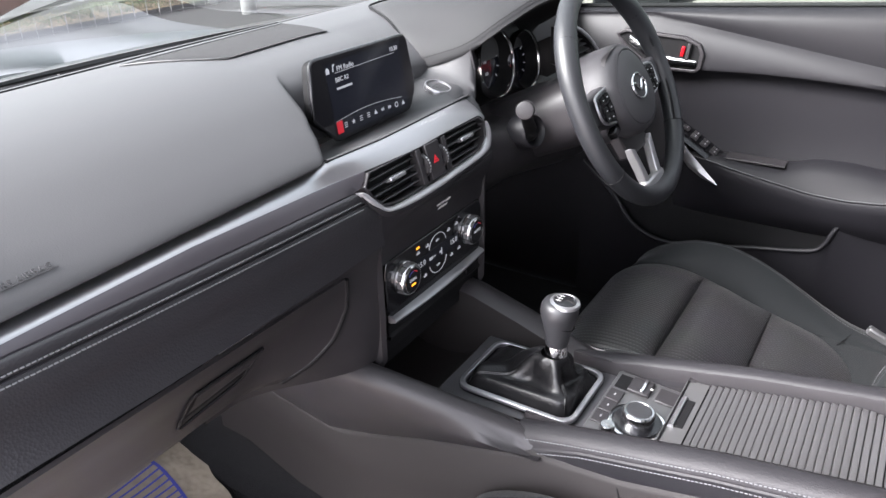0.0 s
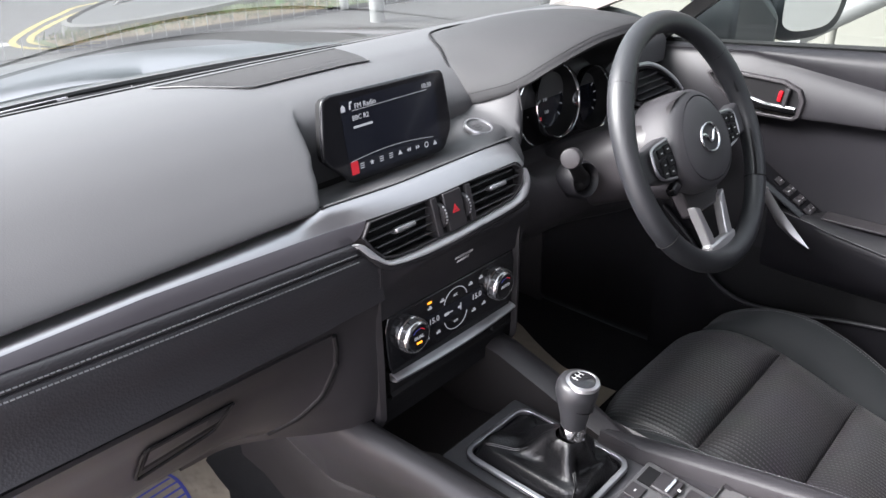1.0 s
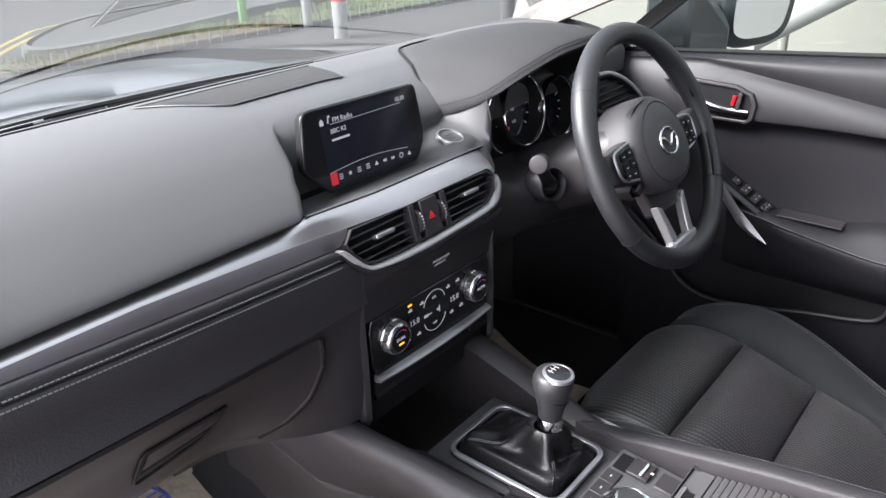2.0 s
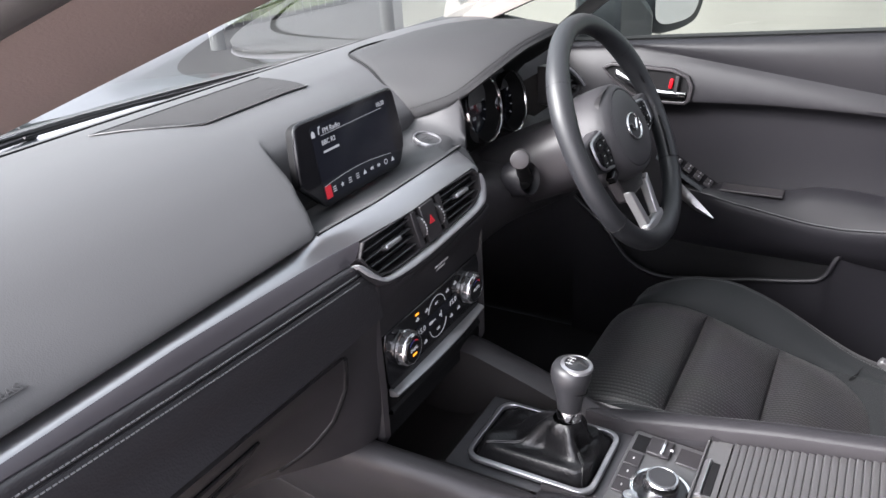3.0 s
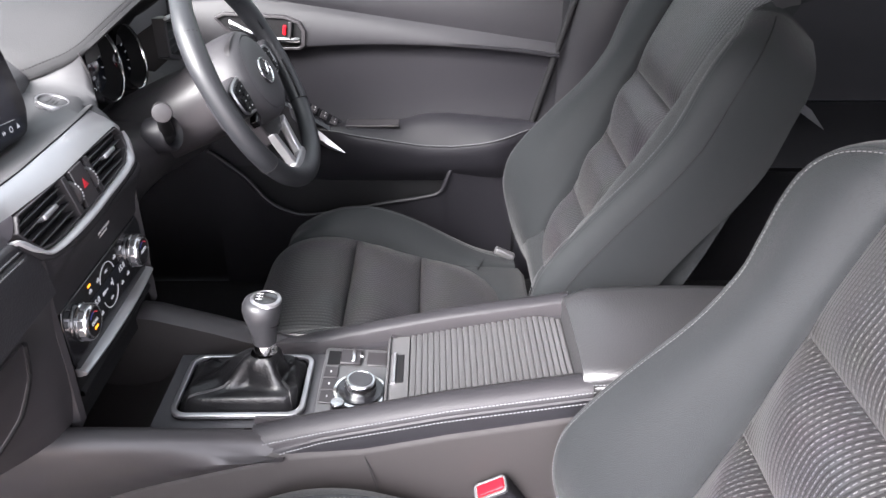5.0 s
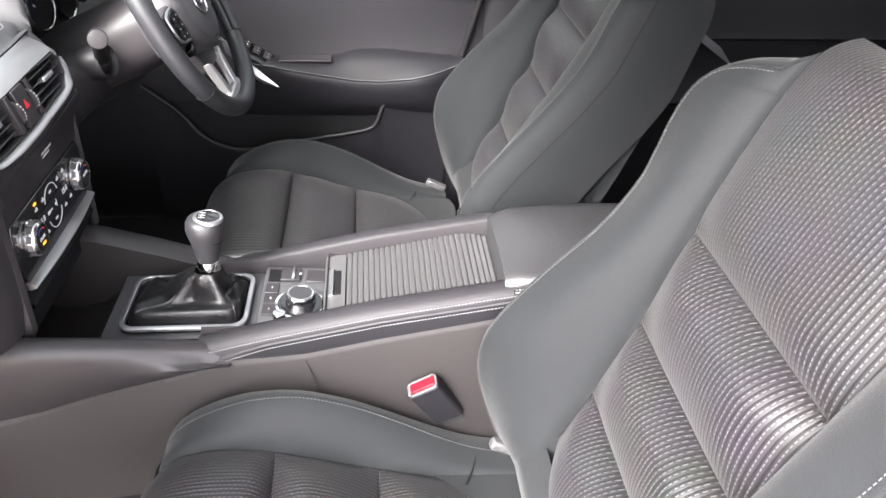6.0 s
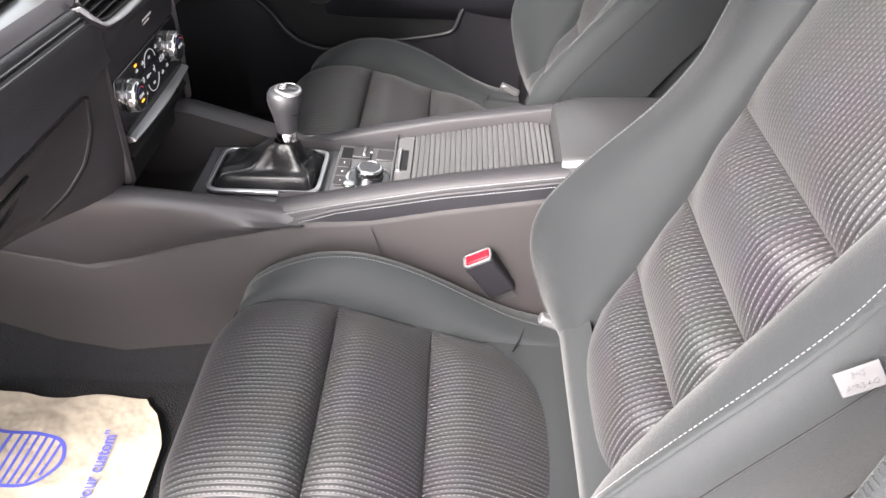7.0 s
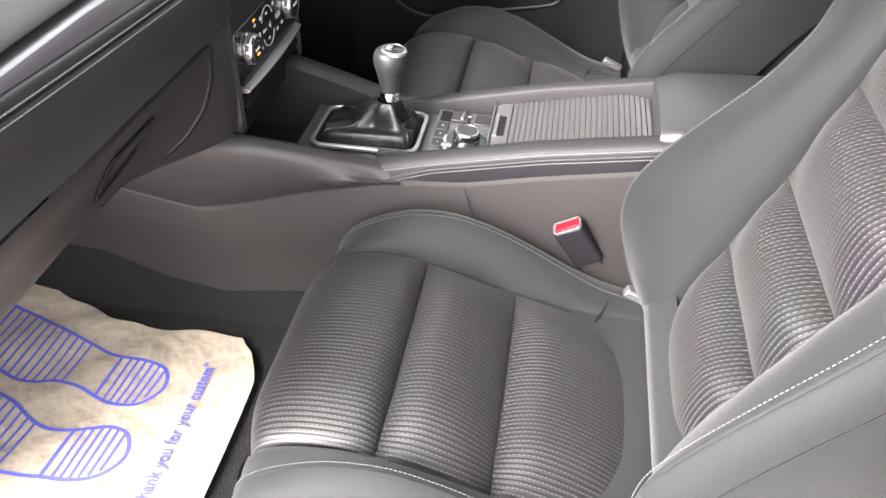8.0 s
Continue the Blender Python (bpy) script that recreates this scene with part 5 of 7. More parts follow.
# lower pocket
lip = catmull([(0.735, 0.10, 0.42), (0.735, 0.03, 0.36), (0.722, -0.02, 0.306), (0.712, -0.07, 0.284), (0.710, -0.12, 0.280), (0.708, -0.20, 0.292), (0.708, -0.274, 0.308), (0.709, -0.36, 0.322), (0.711, -0.398, 0.336), (0.716, -0.418, 0.380), (0.722, -0.44, 0.405), (0.735, -0.49, 0.420), (0.748, -0.56, 0.436)], 6)
part("pocket_rim", tube(lip, 0.0050, 8), M_under2, door, "rounded pocket rim", smooth=60)
part("pocket_front", loft([[p, Vector((p.x + 0.004, p.y, (p.z + 0.1) / 2)), Vector((0.735, p.y, 0.09))] for p in lip]), M_under2, door, smooth=50)
part("pocket_inside", loft([[(0.753, y, 0.25), (0.7545, y, 0.40)] for y in np.linspace(-0.50, 0.05, 8)]), M_dark, door)
# window glass and frame
gl = part("glass", loft([[(0.785 - 0.24 * t - 0.03 * t * t, y, sill_z(y) - 0.02 + 0.36 * t) for t in np.linspace(0, 1, 6)] for y in np.linspace(-0.66, 0.34, 8)]), M_glass, door, face_to=(0, -0.3, 0.6))
gl.visible_shadow = False
part("glass_seal", tube([(0.777, y, sill_z(y) + 0.003) for y in np.linspace(-0.66, 0.40, 12)], 0.005, 6), M_rubber, door)
part("quarter_pillar", loft([[(0.775 - 0.2 * t, 0.20 - 0.36 * t, 0.735 + 0.26 * t), (0.768 - 0.2 * t, 0.16 - 0.36 * t, 0.735 + 0.26 * t), (0.79 - 0.2 * t, 0.16 - 0.36 * t, 0.735 + 0.26 * t)] for t in np.linspace(0, 1, 4)], closed=True), M_rubber, door)
# dash end
part("front_end", box(0.745, 0.765, 0.40, 0.62, 0.05, 0.60), M_hard, door)

# ---- door mirror ----
mir = thing("door_mirror", (1.03, -0.02, 0.790), "dark grey door mirror beyond the driver's window", "door mirror")
MM = pose(0, 0, 0, 90, 0, -24) @ Matrix.Scale(0.82, 4)
mo = [(-0.115, -0.03), (-0.10, -0.065), (-0.05, -0.082), (0.05, -0.078), (0.095, -0.055), (0.115, -0.005), (0.118, 0.06), (0.09, 0.09), (-0.08, 0.095), (-0.11, 0.07)]
moc = [(p.x, p.y) for p in catmull([(x, y, 0) for x, y in mo], 4, closed=True)]
rows = [[(x, y, 0.0) for x, y in moc], [(x * 1.06, y * 1.07, -0.01) for x, y in moc], [(x * 1.05, y * 1.05, -0.05) for x, y in moc], [(x * 0.85, y * 0.85, -0.10) for x, y in moc], [(x * 0.4, y * 0.4, -0.125) for x, y in moc]]
part("shell", move(loft(rows, closed=True, caps=True), MM), M_body, mir, smooth=60)
part("mirror_glass", prism([(x * 0.8, y * 0.80) for x, y in moc], 0.003, MM @ pose(0, 0.002, 0.0035)), M_mirror, mir, "mirror glass")
part("arm", loft([[(-0.10, 0.02, -0.02), (-0.09, 0.08, 0.06), (-0.09, 0.08, -0.07), (-0.10, 0.02, -0.07)], [(-0.17, 0.05, 0.05), (-0.16, 0.12, 0.05), (-0.16, 0.12, -0.10), (-0.17, 0.05, -0.10)], [(-0.22, 0.06, 0.06), (-0.21, 0.16, 0.05), (-0.21, 0.16, -0.09), (-0.22, 0.06, -0.08)]], closed=True, caps=True), M_body, mir, bevel=0.01)

# ---- rear of the cabin ----
rear = thing("door_2", (0, 0, 0), "dark rear door panel behind the driver's seat", "car door", kind="structure")
part("panel", loft([[(0.75, y, 0.03), (0.755, y, 0.36), (0.73, y, 0.38), (0.748, y, 0.42), (0.752, y, 0.52), (0.72, y, 0.535), (0.745, y, 0.56), (0.75, y, 0.74), (0.78, y, 0.78)] for y in np.linspace(-1.9, -0.80, 10)]), M_under2, rear, smooth=50)
part("silver_blade", loft([[(0.716, -1.10, 0.56), (0.712, -1.10, 0.54)], [(0.705, -1.16, 0.52), (0.705, -1.16, 0.50)], [(0.712, -1.20, 0.475), (0.712, -1.20, 0.474)]]), M_silver, rear)
gl = part("glass", loft([[(0.785 - 0.26 * t, y, 0.77 + 0.34 * t) for t in np.linspace(0, 1, 4)] for y in np.linspace(-1.9, -0.80, 4)]), M_tint, rear, face_to=(0, -0.9, 0.6))
bench = thing("rear_bench", (0, -1.45, 0.08), "black cloth rear bench seat", "rear seat")
part("bench_cushion", box(-0.68, 0.68, -0.30, 0.25, 0.05, 0.27), M_cloth, bench, bevel=0.05, segs=4)
part("bench_back", move(box(-0.68, 0.68, -0.08, 0.08, 0.0, 0.62), pose(0, -0.30, 0.2, 18)), M_cloth, bench, bevel=0.05, segs=4)
left = thing("door_3", (0, 0, 0), "dark rear door panel on the passenger's side", "car door", kind="structure")
part("panel", loft([[(-0.75, y, 0.03), (-0.755, y, 0.36), (-0.748, y, 0.56), (-0.75, y, 0.74), (-0.78, y, 0.78)] for y in np.linspace(-1.9, -0.76, 8)]), M_hard, left, smooth=50)
gl = part("glass", loft([[(-0.785 + 0.26 * t, y, 0.77 + 0.34 * t) for t in np.linspace(0, 1, 4)] for y in np.linspace(-1.9, -0.74, 4)]), M_tint, left, face_to=(0, -0.9, 0.6))

backlight = thing("window_2", label="dark tinted rear window", category="rear window", kind="structure")
part("pane", loft([[(x, -1.92 + 0.10 * t, 0.79 + 0.40 * t) for t in np.linspace(0, 1, 4)] for x in np.linspace(-0.78, 0.78, 4)]), M_tint, backlight, face_to=(0, -0.9, 0.6))

# ---- centre console ----
cons = thing("centre_console", (0, 0, 0), "black centre console between the front seats", "centre console")
YS = [0.30, 0.20, 0.10, 0.03, 0.0, -0.04, -0.08, -0.12, -0.165, -0.205]


def wing(y):
    xt = float(np.interp(y, (-0.205, -0.17, -0.08, 0.0, 0.03, 0.3), (0.094, 0.098, 0.126, 0.150, 0.154, 0.165)))
    zt = float(np.interp(y, (-0.205, -0.17, -0.08, 0.0, 0.03, 0.3), (0.388, 0.396, 0.427, 0.451, 0.455, 0.46)))
    xs_ = float(np.interp(y, (-0.205, -0.05, 0.086, 0.3), (0.114, 0.130, 0.145, 0.15)))
    zs_ = float(np.interp(y, (-0.205, -0.05, 0.06, 0.086, 0.11, 0.18, 0.3), (0.374, 0.347, 0.318, 0.313, 0.315, 0.33, 0.36)))
    return xt, zt, xs_, zs_


for s in (-1, 1):
    rows = []
    for y in YS:
        xt, zt, xs_, zs_ = wing(y)
        b = 0.004 * smooth01(-0.2, 0.05, y)
        r = [(xt - 0.022, zt - 0.05), (xt - 0.018, zt - 0.008), (xt - 0.010, zt - 0.001), (xt, zt), (xt + 0.010, zt - 0.006), (xt + 0.014 + b * 0.4, zt - 0.018), (xs_ + 0.012 + b * 0.7, (zt + zs_) / 2), (xs_ + 0.004, zs_ + 0.006), (xs_ - 0.004, zs_ + 0.001)]
        if s > 0:
            # the driver's wing lies closer in
            near = smooth01(-0.205, -0.12, y)
            r = [(x + (q - x) * near, z) for (x, z), q in zip(r, (0.0735, 0.0755, 0.086, 0.104, 0.1170, 0.1205, 0.1215, 0.1200, 0.114))]
        rows.append([(s * x, y, z) for x, z in r])
    part("console_wing", loft([r[1:] for r in rows]), M_hard, cons, "sloping side wing", smooth=70)
    part("wing_liner", loft([[r[1], r[0], (r[0][0] - s * 0.004, r[0][1], min(r[0][2] - 0.004, 0.334))] for r in rows]), M_side_shade, cons)
    rows = []
    for y in [0.36, 0.30, 0.20, 0.10, 0.086, 0.03, -0.05, -0.12, -0.205, -0.30, -0.40, -0.565, -0.90]:
        xt, zt, xs_, zs_ = wing(max(-0.205, min(0.3, y)))
        if y < -0.205:
            zs_ = 0.374 + 0.02 * (-0.205 - y) / 0.36 + 0.04 * smooth01(-0.25, -0.56, y)
            xs_ = 0.113
        if s > 0:
            xs_ = min(xs_, 0.118)
        low_z = float(np.interp(y, (-0.25, -0.041, 0.016, 0.077, 0.150, 0.196, 0.255, 0.36), (0.165, 0.153, 0.144, 0.133, 0.125, 0.147, 0.188, 0.195)))
        rows.append([(s * (xs_ - 0.012), y, zs_ + 0.012), (s * xs_, y, zs_ + 0.001), (s * (xs_ + 0.002), y, zs_ - 0.003), (s * (min(xs_ + 0.013, 0.131) + 0.001 * (zs_ < 0.34)), y, (zs_ + low_z) / 2), (s * 0.130, y, low_z), (s * 0.118, y, low_z - 0.004)])
    part("console_side", loft(rows), M_side_shade, cons, "flat lower side panel", smooth=50)
    part("panel_joint", tube([(s * 0.1145, -0.300, 0.378), (s * 0.131, -0.318, 0.33), (s * 0.1315, -0.335, 0.24)], 0.0009, 4), M_dark, cons)
    # padded rail
    rows, st1, st2 = [], [], []
    for y in np.linspace(-0.163, -0.566, 20):
        z = float(np.interp(y, (-0.566, -0.40, -0.25, -0.163), (0.4735, 0.447, 0.415, 0.3955)))
        k = smooth01(-0.160, -0.235, y)
        g = 0.001 + 0.031 * k
        r = [(0.072, z - 0.030), (0.0735, z - 0.004), (0.079, z + 0.0005), (0.090, z + 0.001), (0.1015, z - 0.004), (0.107, z - 0.012), (0.1065, z - 0.0142), (0.1085, z - 0.016), (0.1105, z - 0.016 - g * 0.5), (0.110, z - 0.016 - g), (0.106, z - 0.019 - g)]
        fw = max(0.0, 1 - (-0.163 - y) / 0.09)
        rows.append([(s * x, y - 0.048 * fw * max(0, j - 3) / 7, q) for j, (x, q) in enumerate(r)])
        st1.append((s * 0.1055, y - 0.010 * fw, z - 0.0085))
        st2.append((s * 0.1096, y - 0.031 * fw, z - 0.0195))
    rl = part("side_rail", loft([r[:8] for r in rows], caps=True), M_leather, cons, "padded leatherette side rail", smooth=50)
    part("rail_skirt", loft([r[7:] for r in rows]), M_under2, cons, "plain dark lower rail", smooth=50)
    part("stitching", stitches(st1, 0.0045, 0.003, lift=(s * 0.0006, 0, 0.0006)), M_thread, rl, smooth=0)
    part("stitching", stitches(st2, 0.0045, 0.003, lift=(s * 0.0006, 0, 0.0002)), M_thread, rl, smooth=0)
# inner tray and shelves
part("console_tray", loft([[(x, y, z) for x in (-0.128, -0.08, 0.06, 0.112)] for y, z in ((0.150, 0.47), (0.135, 0.39), (0.115, 0.352), (0.08, 0.337), (0.04, 0.335), (0.005, 0.343), (-0.018, 0.360), (-0.030, 0.378), (-0.034, 0.386))]), M_side_shade, cons, "open tray below the climate panel", smooth=70)
part("inner_wall", box(-0.077, -0.073, -0.57, -0.165, 0.36, 0.405), M_hard, cons)
part("inner_slope", loft([[(-0.0745, y, 0.372), (-0.0765, y, 0.3885), (0.024 - wing(y)[0], y, wing(y)[1] - 0.020)] for y in np.linspace(-0.030, -0.17, 8)]), M_side_shade, cons, smooth=40)
part("inner_wall", box(0.073, 0.077, -0.57, -0.165, 0.36, 0.405), M_hard, cons)
part("console_bed", loft([[(x, y, z) for x in (-0.11, 0.11)] for y, z in ((-0.03, 0.36), (-0.33, 0.37), (-0.9, 0.38))]), M_hard, cons)
for s in (-1, 1):
    part("rail_liner", loft([[(s * 0.0725, y, z - 0.03), (s * 0.0725, y, z - 0.007), (s * 0.0735, y, z - 0.003)] for y, z in ((-0.163, 0.3955), (-0.25, 0.415), (-0.40, 0.447), (-0.566, 0.4735))]), M_hard, cons)
# gear plate
part("gear_plate", frame_ring(rounded(0.152, 0.204, 0.006, 3), rounded(0.118, 0.162, 0.016, 3), 0.012, pose(0, -0.134, 0.3855)), M_plate, cons, "satin grey plate round the gaiter", bevel=0.0015)
part("rear_shoulder", frame_ring([(-0.0725, -0.30), (-0.0725, 0.0), (0.0725, 0.0), (0.0725, -0.30)], [(-0.062, -0.21), (-0.0695, -0.008), (0.0695, -0.008), (0.062, -0.21)], 0.01, pose(0, -0.325, 0.413, 10.8)), M_hard, cons)
# roller shutter
shut = thing("roller_shutter", (0, -0.33, 0.412), "closed grey slatted roller cover on the console", "roller cover")
part("pull_plate", loft([[(x, y, z) for y, z in ((0.010, -0.006), (0.008, 0.003), (0.002, 0.0045), (-0.020, 0.0065))] for x in (-0.069, 0.069)]), M_slat, shut)
part("pull_recess", box(-0.028, 0.028, -0.014, -0.004, 0.0035, 0.0068), M_dark, shut, bevel=0.001)
part("pull_lip", loft([[(x, y, z) for y, z in ((0.004, 0.004), (0.001, 0.0085), (-0.003, 0.009), (-0.004, 0.005))] for x in (-0.030, -0.026, 0.026, 0.030)], caps=True), M_silver, shut, "satin pull lip", smooth=50)
NS = 27
slat = None
for k in range(NS):
    y = -0.0255 - 0.0078 * k
    z = 0.0070 + 0.195 * (-y - 0.0255) - 0.016 * max(0, (k - 19) / 7) ** 2
    tilt = 11 - 16 * max(0, (k - 19) / 7)
    if slat is None:
        slat = part("slat", loft([[(x, yy, zz) for yy, zz in ((0.0034, -0.004), (0.0033, 0.0002), (0.0027, 0.0008), (0.0, 0.0010), (-0.0027, 0.0008), (-0.0033, 0.0002), (-0.0034, -0.004))] for x in (-0.0695, 0.0695)], caps=True), M_slat, shut, smooth=40)
        ob = slat
    else:
        ob = slat.copy()
        scene.collection.objects.link(ob)
    ob.matrix_basis = pose(0, y, z, tilt)
part("bed", loft([[(x, y, z) for x in (-0.069, 0.069)] for y, z in ((0.0, -0.004), (-0.18, 0.028), (-0.24, 0.026))]), M_dark, shut)
hole = [(0.0670, 0.006), (-0.0670, 0.006)]
edge_ = [(0.0728, 0.006), (-0.0728, 0.006)]
for a0, a1, cx in ((180, 270, -1), (270, 360, 1)):
    for a in np.linspace(a0, a1, 7):
        c, q = math.cos(radians(a)), math.sin(radians(a))
        hole.append((cx * 0.039 + 0.028 * c, -0.178 + 0.034 * q))
        edge_.append((cx * 0.0708 + 0.002 * c, -0.236 + 0.002 * q))
SM = pose(0, 0, 0.0045, 11.0)
part("cover_frame", frame_ring(edge_, hole, 0.016, SM @ pose(0, 0, 0.0018), -0.0008), M_hard, shut, "dark frame round the slats", smooth=40)
# armrest lid
lid = thing("armrest_lid", (-0.008, -0.56, 0.478), "black leatherette armrest lid with stitched edge", "armrest")
rows = []
for k in range(19):
    v = k / 18
    y = 0.004 - 0.30 * v
    e = min(1, (v * 18 + 0.15) / 2.2) ** 0.5 * min(1, ((1 - v) * 18 + 0.15) / 2.2) ** 0.5
    hw = 0.083 + 0.012 * e
    zt = 0.001 + 0.010 * e + 0.006 * math.sin(math.pi * v)
    rows.append([(sx * hw, y, zt - d) for sx, d in ((-0.97, 0.055), (-1.0, 0.030), (-1.0, 0.022), (-0.985, 0.0205), (-1.0, 0.018), (-0.985, 0.010), (-0.93, 0.003), (-0.8, 0.0), (-0.4, -0.003), (0, -0.004), (0.4, -0.003), (0.8, 0.0), (0.93, 0.003), (0.985, 0.010), (1.0, 0.018), (0.985, 0.0205), (1.0, 0.022), (1.0, 0.030), (0.97, 0.055))])
part("cushion", loft(rows, caps=True), M_lid, lid, "soft leatherette cushion", smooth=60)
for j in (4, 14):
    part("stitching", stitches([Vector(r[j]) + Vector((-0.0008 if j == 4 else 0.0008, 0, 0.002)) for r in rows], 0.0045, 0.003), M_thread, lid, smooth=0)
part("lid_base", box(-0.085, 0.09, -0.29, -0.01, -0.12, -0.045), M_hard, lid, bevel=0.006)
# control plate
ctrl = thing("control_plate", (0, -0.28, 0.3955), "dark control plate with rotary commander and parking brake switch", "control panel")
CT = pose(0, 0, 0, 4)
part("plate", prism(rounded(0.142, 0.092, 0.005, 3), 0.010, CT), M_grey, ctrl, bevel=0.001)
ep = part("brake_switch", move(box(-0.015, 0.015, -0.010, 0.018, 0, 0.005), CT @ pose(0.048, 0.006, 0.0002)), M_hard, ctrl, "parking brake switch", bevel=0.0015)
part("switch_edge", move(box(-0.013, 0.013, -0.0022, 0.0022, 0, 0.0085), CT @ pose(0.048, 0.0085, 0.0, 20)), M_chrome, ep, "chrome edge", bevel=0.001)
part("switch_well", move(box(-0.0145, 0.0145, -0.012, 0.014, 0, 0.0012), CT @ pose(0.048, 0.027, 0.0)), M_dark, ctrl, smooth=0)
part("switch_mark", move(box(-0.0018, 0.0018, -0.0018, 0.0018, 0, 0.0004), CT @ pose(0.048, -0.004, 0.0052)), M_white, ctrl, smooth=0)
part("blank_switch", move(box(-0.0145, 0.0145, -0.0135, 0.0135, 0, 0.003), CT @ pose(0.048, -0.0255, 0.0)), M_hard, ctrl, bevel=0.0015)
part("ring_well", turned([(0.0345, 0.0), (0.0345, 0.003), (0.031, 0.0035), (0.029, 0.001)], 44, CT @ pose(-0.019, -0.008, 0)), M_chrome, ctrl, "chrome ring", smooth=50)
part("dark_well", turned([(0.030, 0.0), (0.028, 0.0045), (0.022, 0.005)], 40, CT @ pose(-0.019, -0.008, 0)), M_piano, ctrl, smooth=50)
kn = part("rotary_knob", turned([(0.0200, 0.004), (0.0206, 0.008), (0.0198, 0.017), (0.0192, 0.0200), (0.0178, 0.0215), (0.0155, 0.0218), (0.0145, 0.0206), (0.008, 0.0208)], 44, CT @ pose(-0.019, -0.008, 0)), M_polish, ctrl, "satin silver rotary knob", smooth=30)
part("knob_face", turned([(0.0150, 0.0200), (0.0145, 0.0208), (0.006, 0.0206)], 36, CT @ pose(-0.019, -0.008, 0.0012)), M_knob, kn, smooth=50)
for k in range(4):
    part("menu_button", move(box(-0.0115, 0.0115, -0.0095, 0.0095, 0, 0.0028), CT @ pose(0.016 - 0.0245 * min(k, 2), 0.0335 if k < 3 else 0.012, 0.0)) if k < 3 else move(box(-0.008, 0.008, -0.012, 0.012, 0, 0.002), CT @ pose(-0.055, -0.012, 0)), M_hard, ctrl, bevel=0.001)
    part("button_mark", move(box(-0.0018, 0.0018, -0.0008, 0.0008, 0, 0.0004), CT @ pose(0.016 - 0.0245 * min(k, 2), 0.0335, 0.0029)), M_white, ctrl, smooth=0)
part("volume_knob", turned([(0.0095, 0.0), (0.0092, 0.010), (0.0080, 0.0118), (0.0065, 0.0115)], 28, CT @ pose(-0.0525, 0.018, 0)), M_polish, ctrl, "small silver volume knob", smooth=35)

# ---- gear lever ----
gear = thing("gear_lever", (0, -0.136, 0.388), "gear lever with chrome-topped knob and black leather gaiter", "gear lever")
part("surround", frame_ring(rounded(0.124, 0.168, 0.020, 6), rounded(0.111, 0.154, 0.015, 6), 0.006, pose(0, 0, 0.0068), 0.001), M_silver, gear, "satin chrome frame", bevel=0.0015, segs=3)
gr = []
for k in range(13):
    t = k / 12
    q = t ** 1.05
    w, l = 0.106 * (1 - q) + 0.030 * q, 0.148 * (1 - q) + 0.032 * q
    prof = 0.002 + 0.019 * smooth01(0.0, 0.20, t) + 0.037 * smooth01(0.52, 1.0, t)
    loop = []
    pts = rounded(w, l, min(w, l) * (0.14 + 0.34 * t), 6)
    for i, (x, y) in enumerate(pts):
        a = math.atan2(y, x)
        fold = 0.0078 * math.sin(3 * a + 1.2 + 3 * t) * math.sin(math.pi * min(1, t * 1.15)) + 0.0036 * math.sin(7 * a + 7 * t) * math.sin(math.pi * t)
        d = math.hypot(x, y)
        loop.append((x * (1 + fold / d * 1.5), y * (1 + fold / d * 1.5) - 0.030 * t, prof + fold * 0.9))
    gr.append(loop)
part("gaiter", loft(gr, closed=True), M_gaiter, gear, "creased glossy leather gaiter", smooth=80, sub=1)
for i in (3, 10, 17, 24):
    for dx in (-0.0016, 0.0016):
        part("gaiter_seam", tube([Vector(r[i]) + Vector((dx, 0, 0.0004)) for r in gr[:9]], 0.0008, 5), M_gaiter, gear)
KM = pose(0.003, -0.030, 0.0, 2, 0, 0)
part("collar", turned([(0.0150, 0.052), (0.0156, 0.056), (0.0150, 0.070), (0.0140, 0.073)], 32, KM), M_chrome, gear, "chrome collar", smooth=30)
krows = []
for r, z, sx in ((0.0132, 0.060, 1.0), (0.0140, 0.070, 1.0), (0.0160, 0.086, 1.02), (0.0195, 0.102, 1.03), (0.0228, 0.114, 1.04), (0.0240, 0.122, 1.04), (0.0232, 0.1295, 1.04), (0.0205, 0.1350, 1.03), (0.0170, 0.1375, 1.0)):
    krows.append([(r * sx * math.cos(a), r * math.sin(a), z) for a in np.linspace(0, 2 * math.pi, 41)[:-1]])
part("knob", move(loft(krows, closed=True, caps=True), KM), M_knob, gear, "dark satin pear-shaped knob", smooth=60)
part("knob_seam", tube([KM @ Vector((0.0205 * math.cos(a), 0.0200 * math.sin(a), 0.104 + 0.007 * math.cos(a - 2.4))) for a in np.linspace(0, 2 * math.pi, 41)[:-1]], 0.0007, 5, closed=True), M_dark, gear)
part("knob_ring", turned([(0.0195, 0.1345), (0.0185, 0.1378), (0.0150, 0.1392), (0.0142, 0.1380)], 40, KM @ pose(0, 0.001, 0.0, 3)), M_silver, gear, "silver ring", smooth=50)
part("knob_disc", turned([(0.0143, 0.1375), (0.0140, 0.1392), (0.0090, 0.1400)], 36, KM @ pose(0, 0.001, 0, 3)), M_piano, gear, "black disc with shift pattern", smooth=50)
KT = KM @ pose(0, 0.001, 0.1402, 3)
for x in (-0.006, 0, 0.006):
    part("shift_mark", move(box(-0.0003, 0.0003, -0.004, 0.004, 0, 0.0004), KT @ pose(x, 0, 0)), M_white, gear, smooth=0)
part("shift_mark", move(box(-0.008, 0.006, -0.0003, 0.0003, 0, 0.0004), KT), M_white, gear, smooth=0)


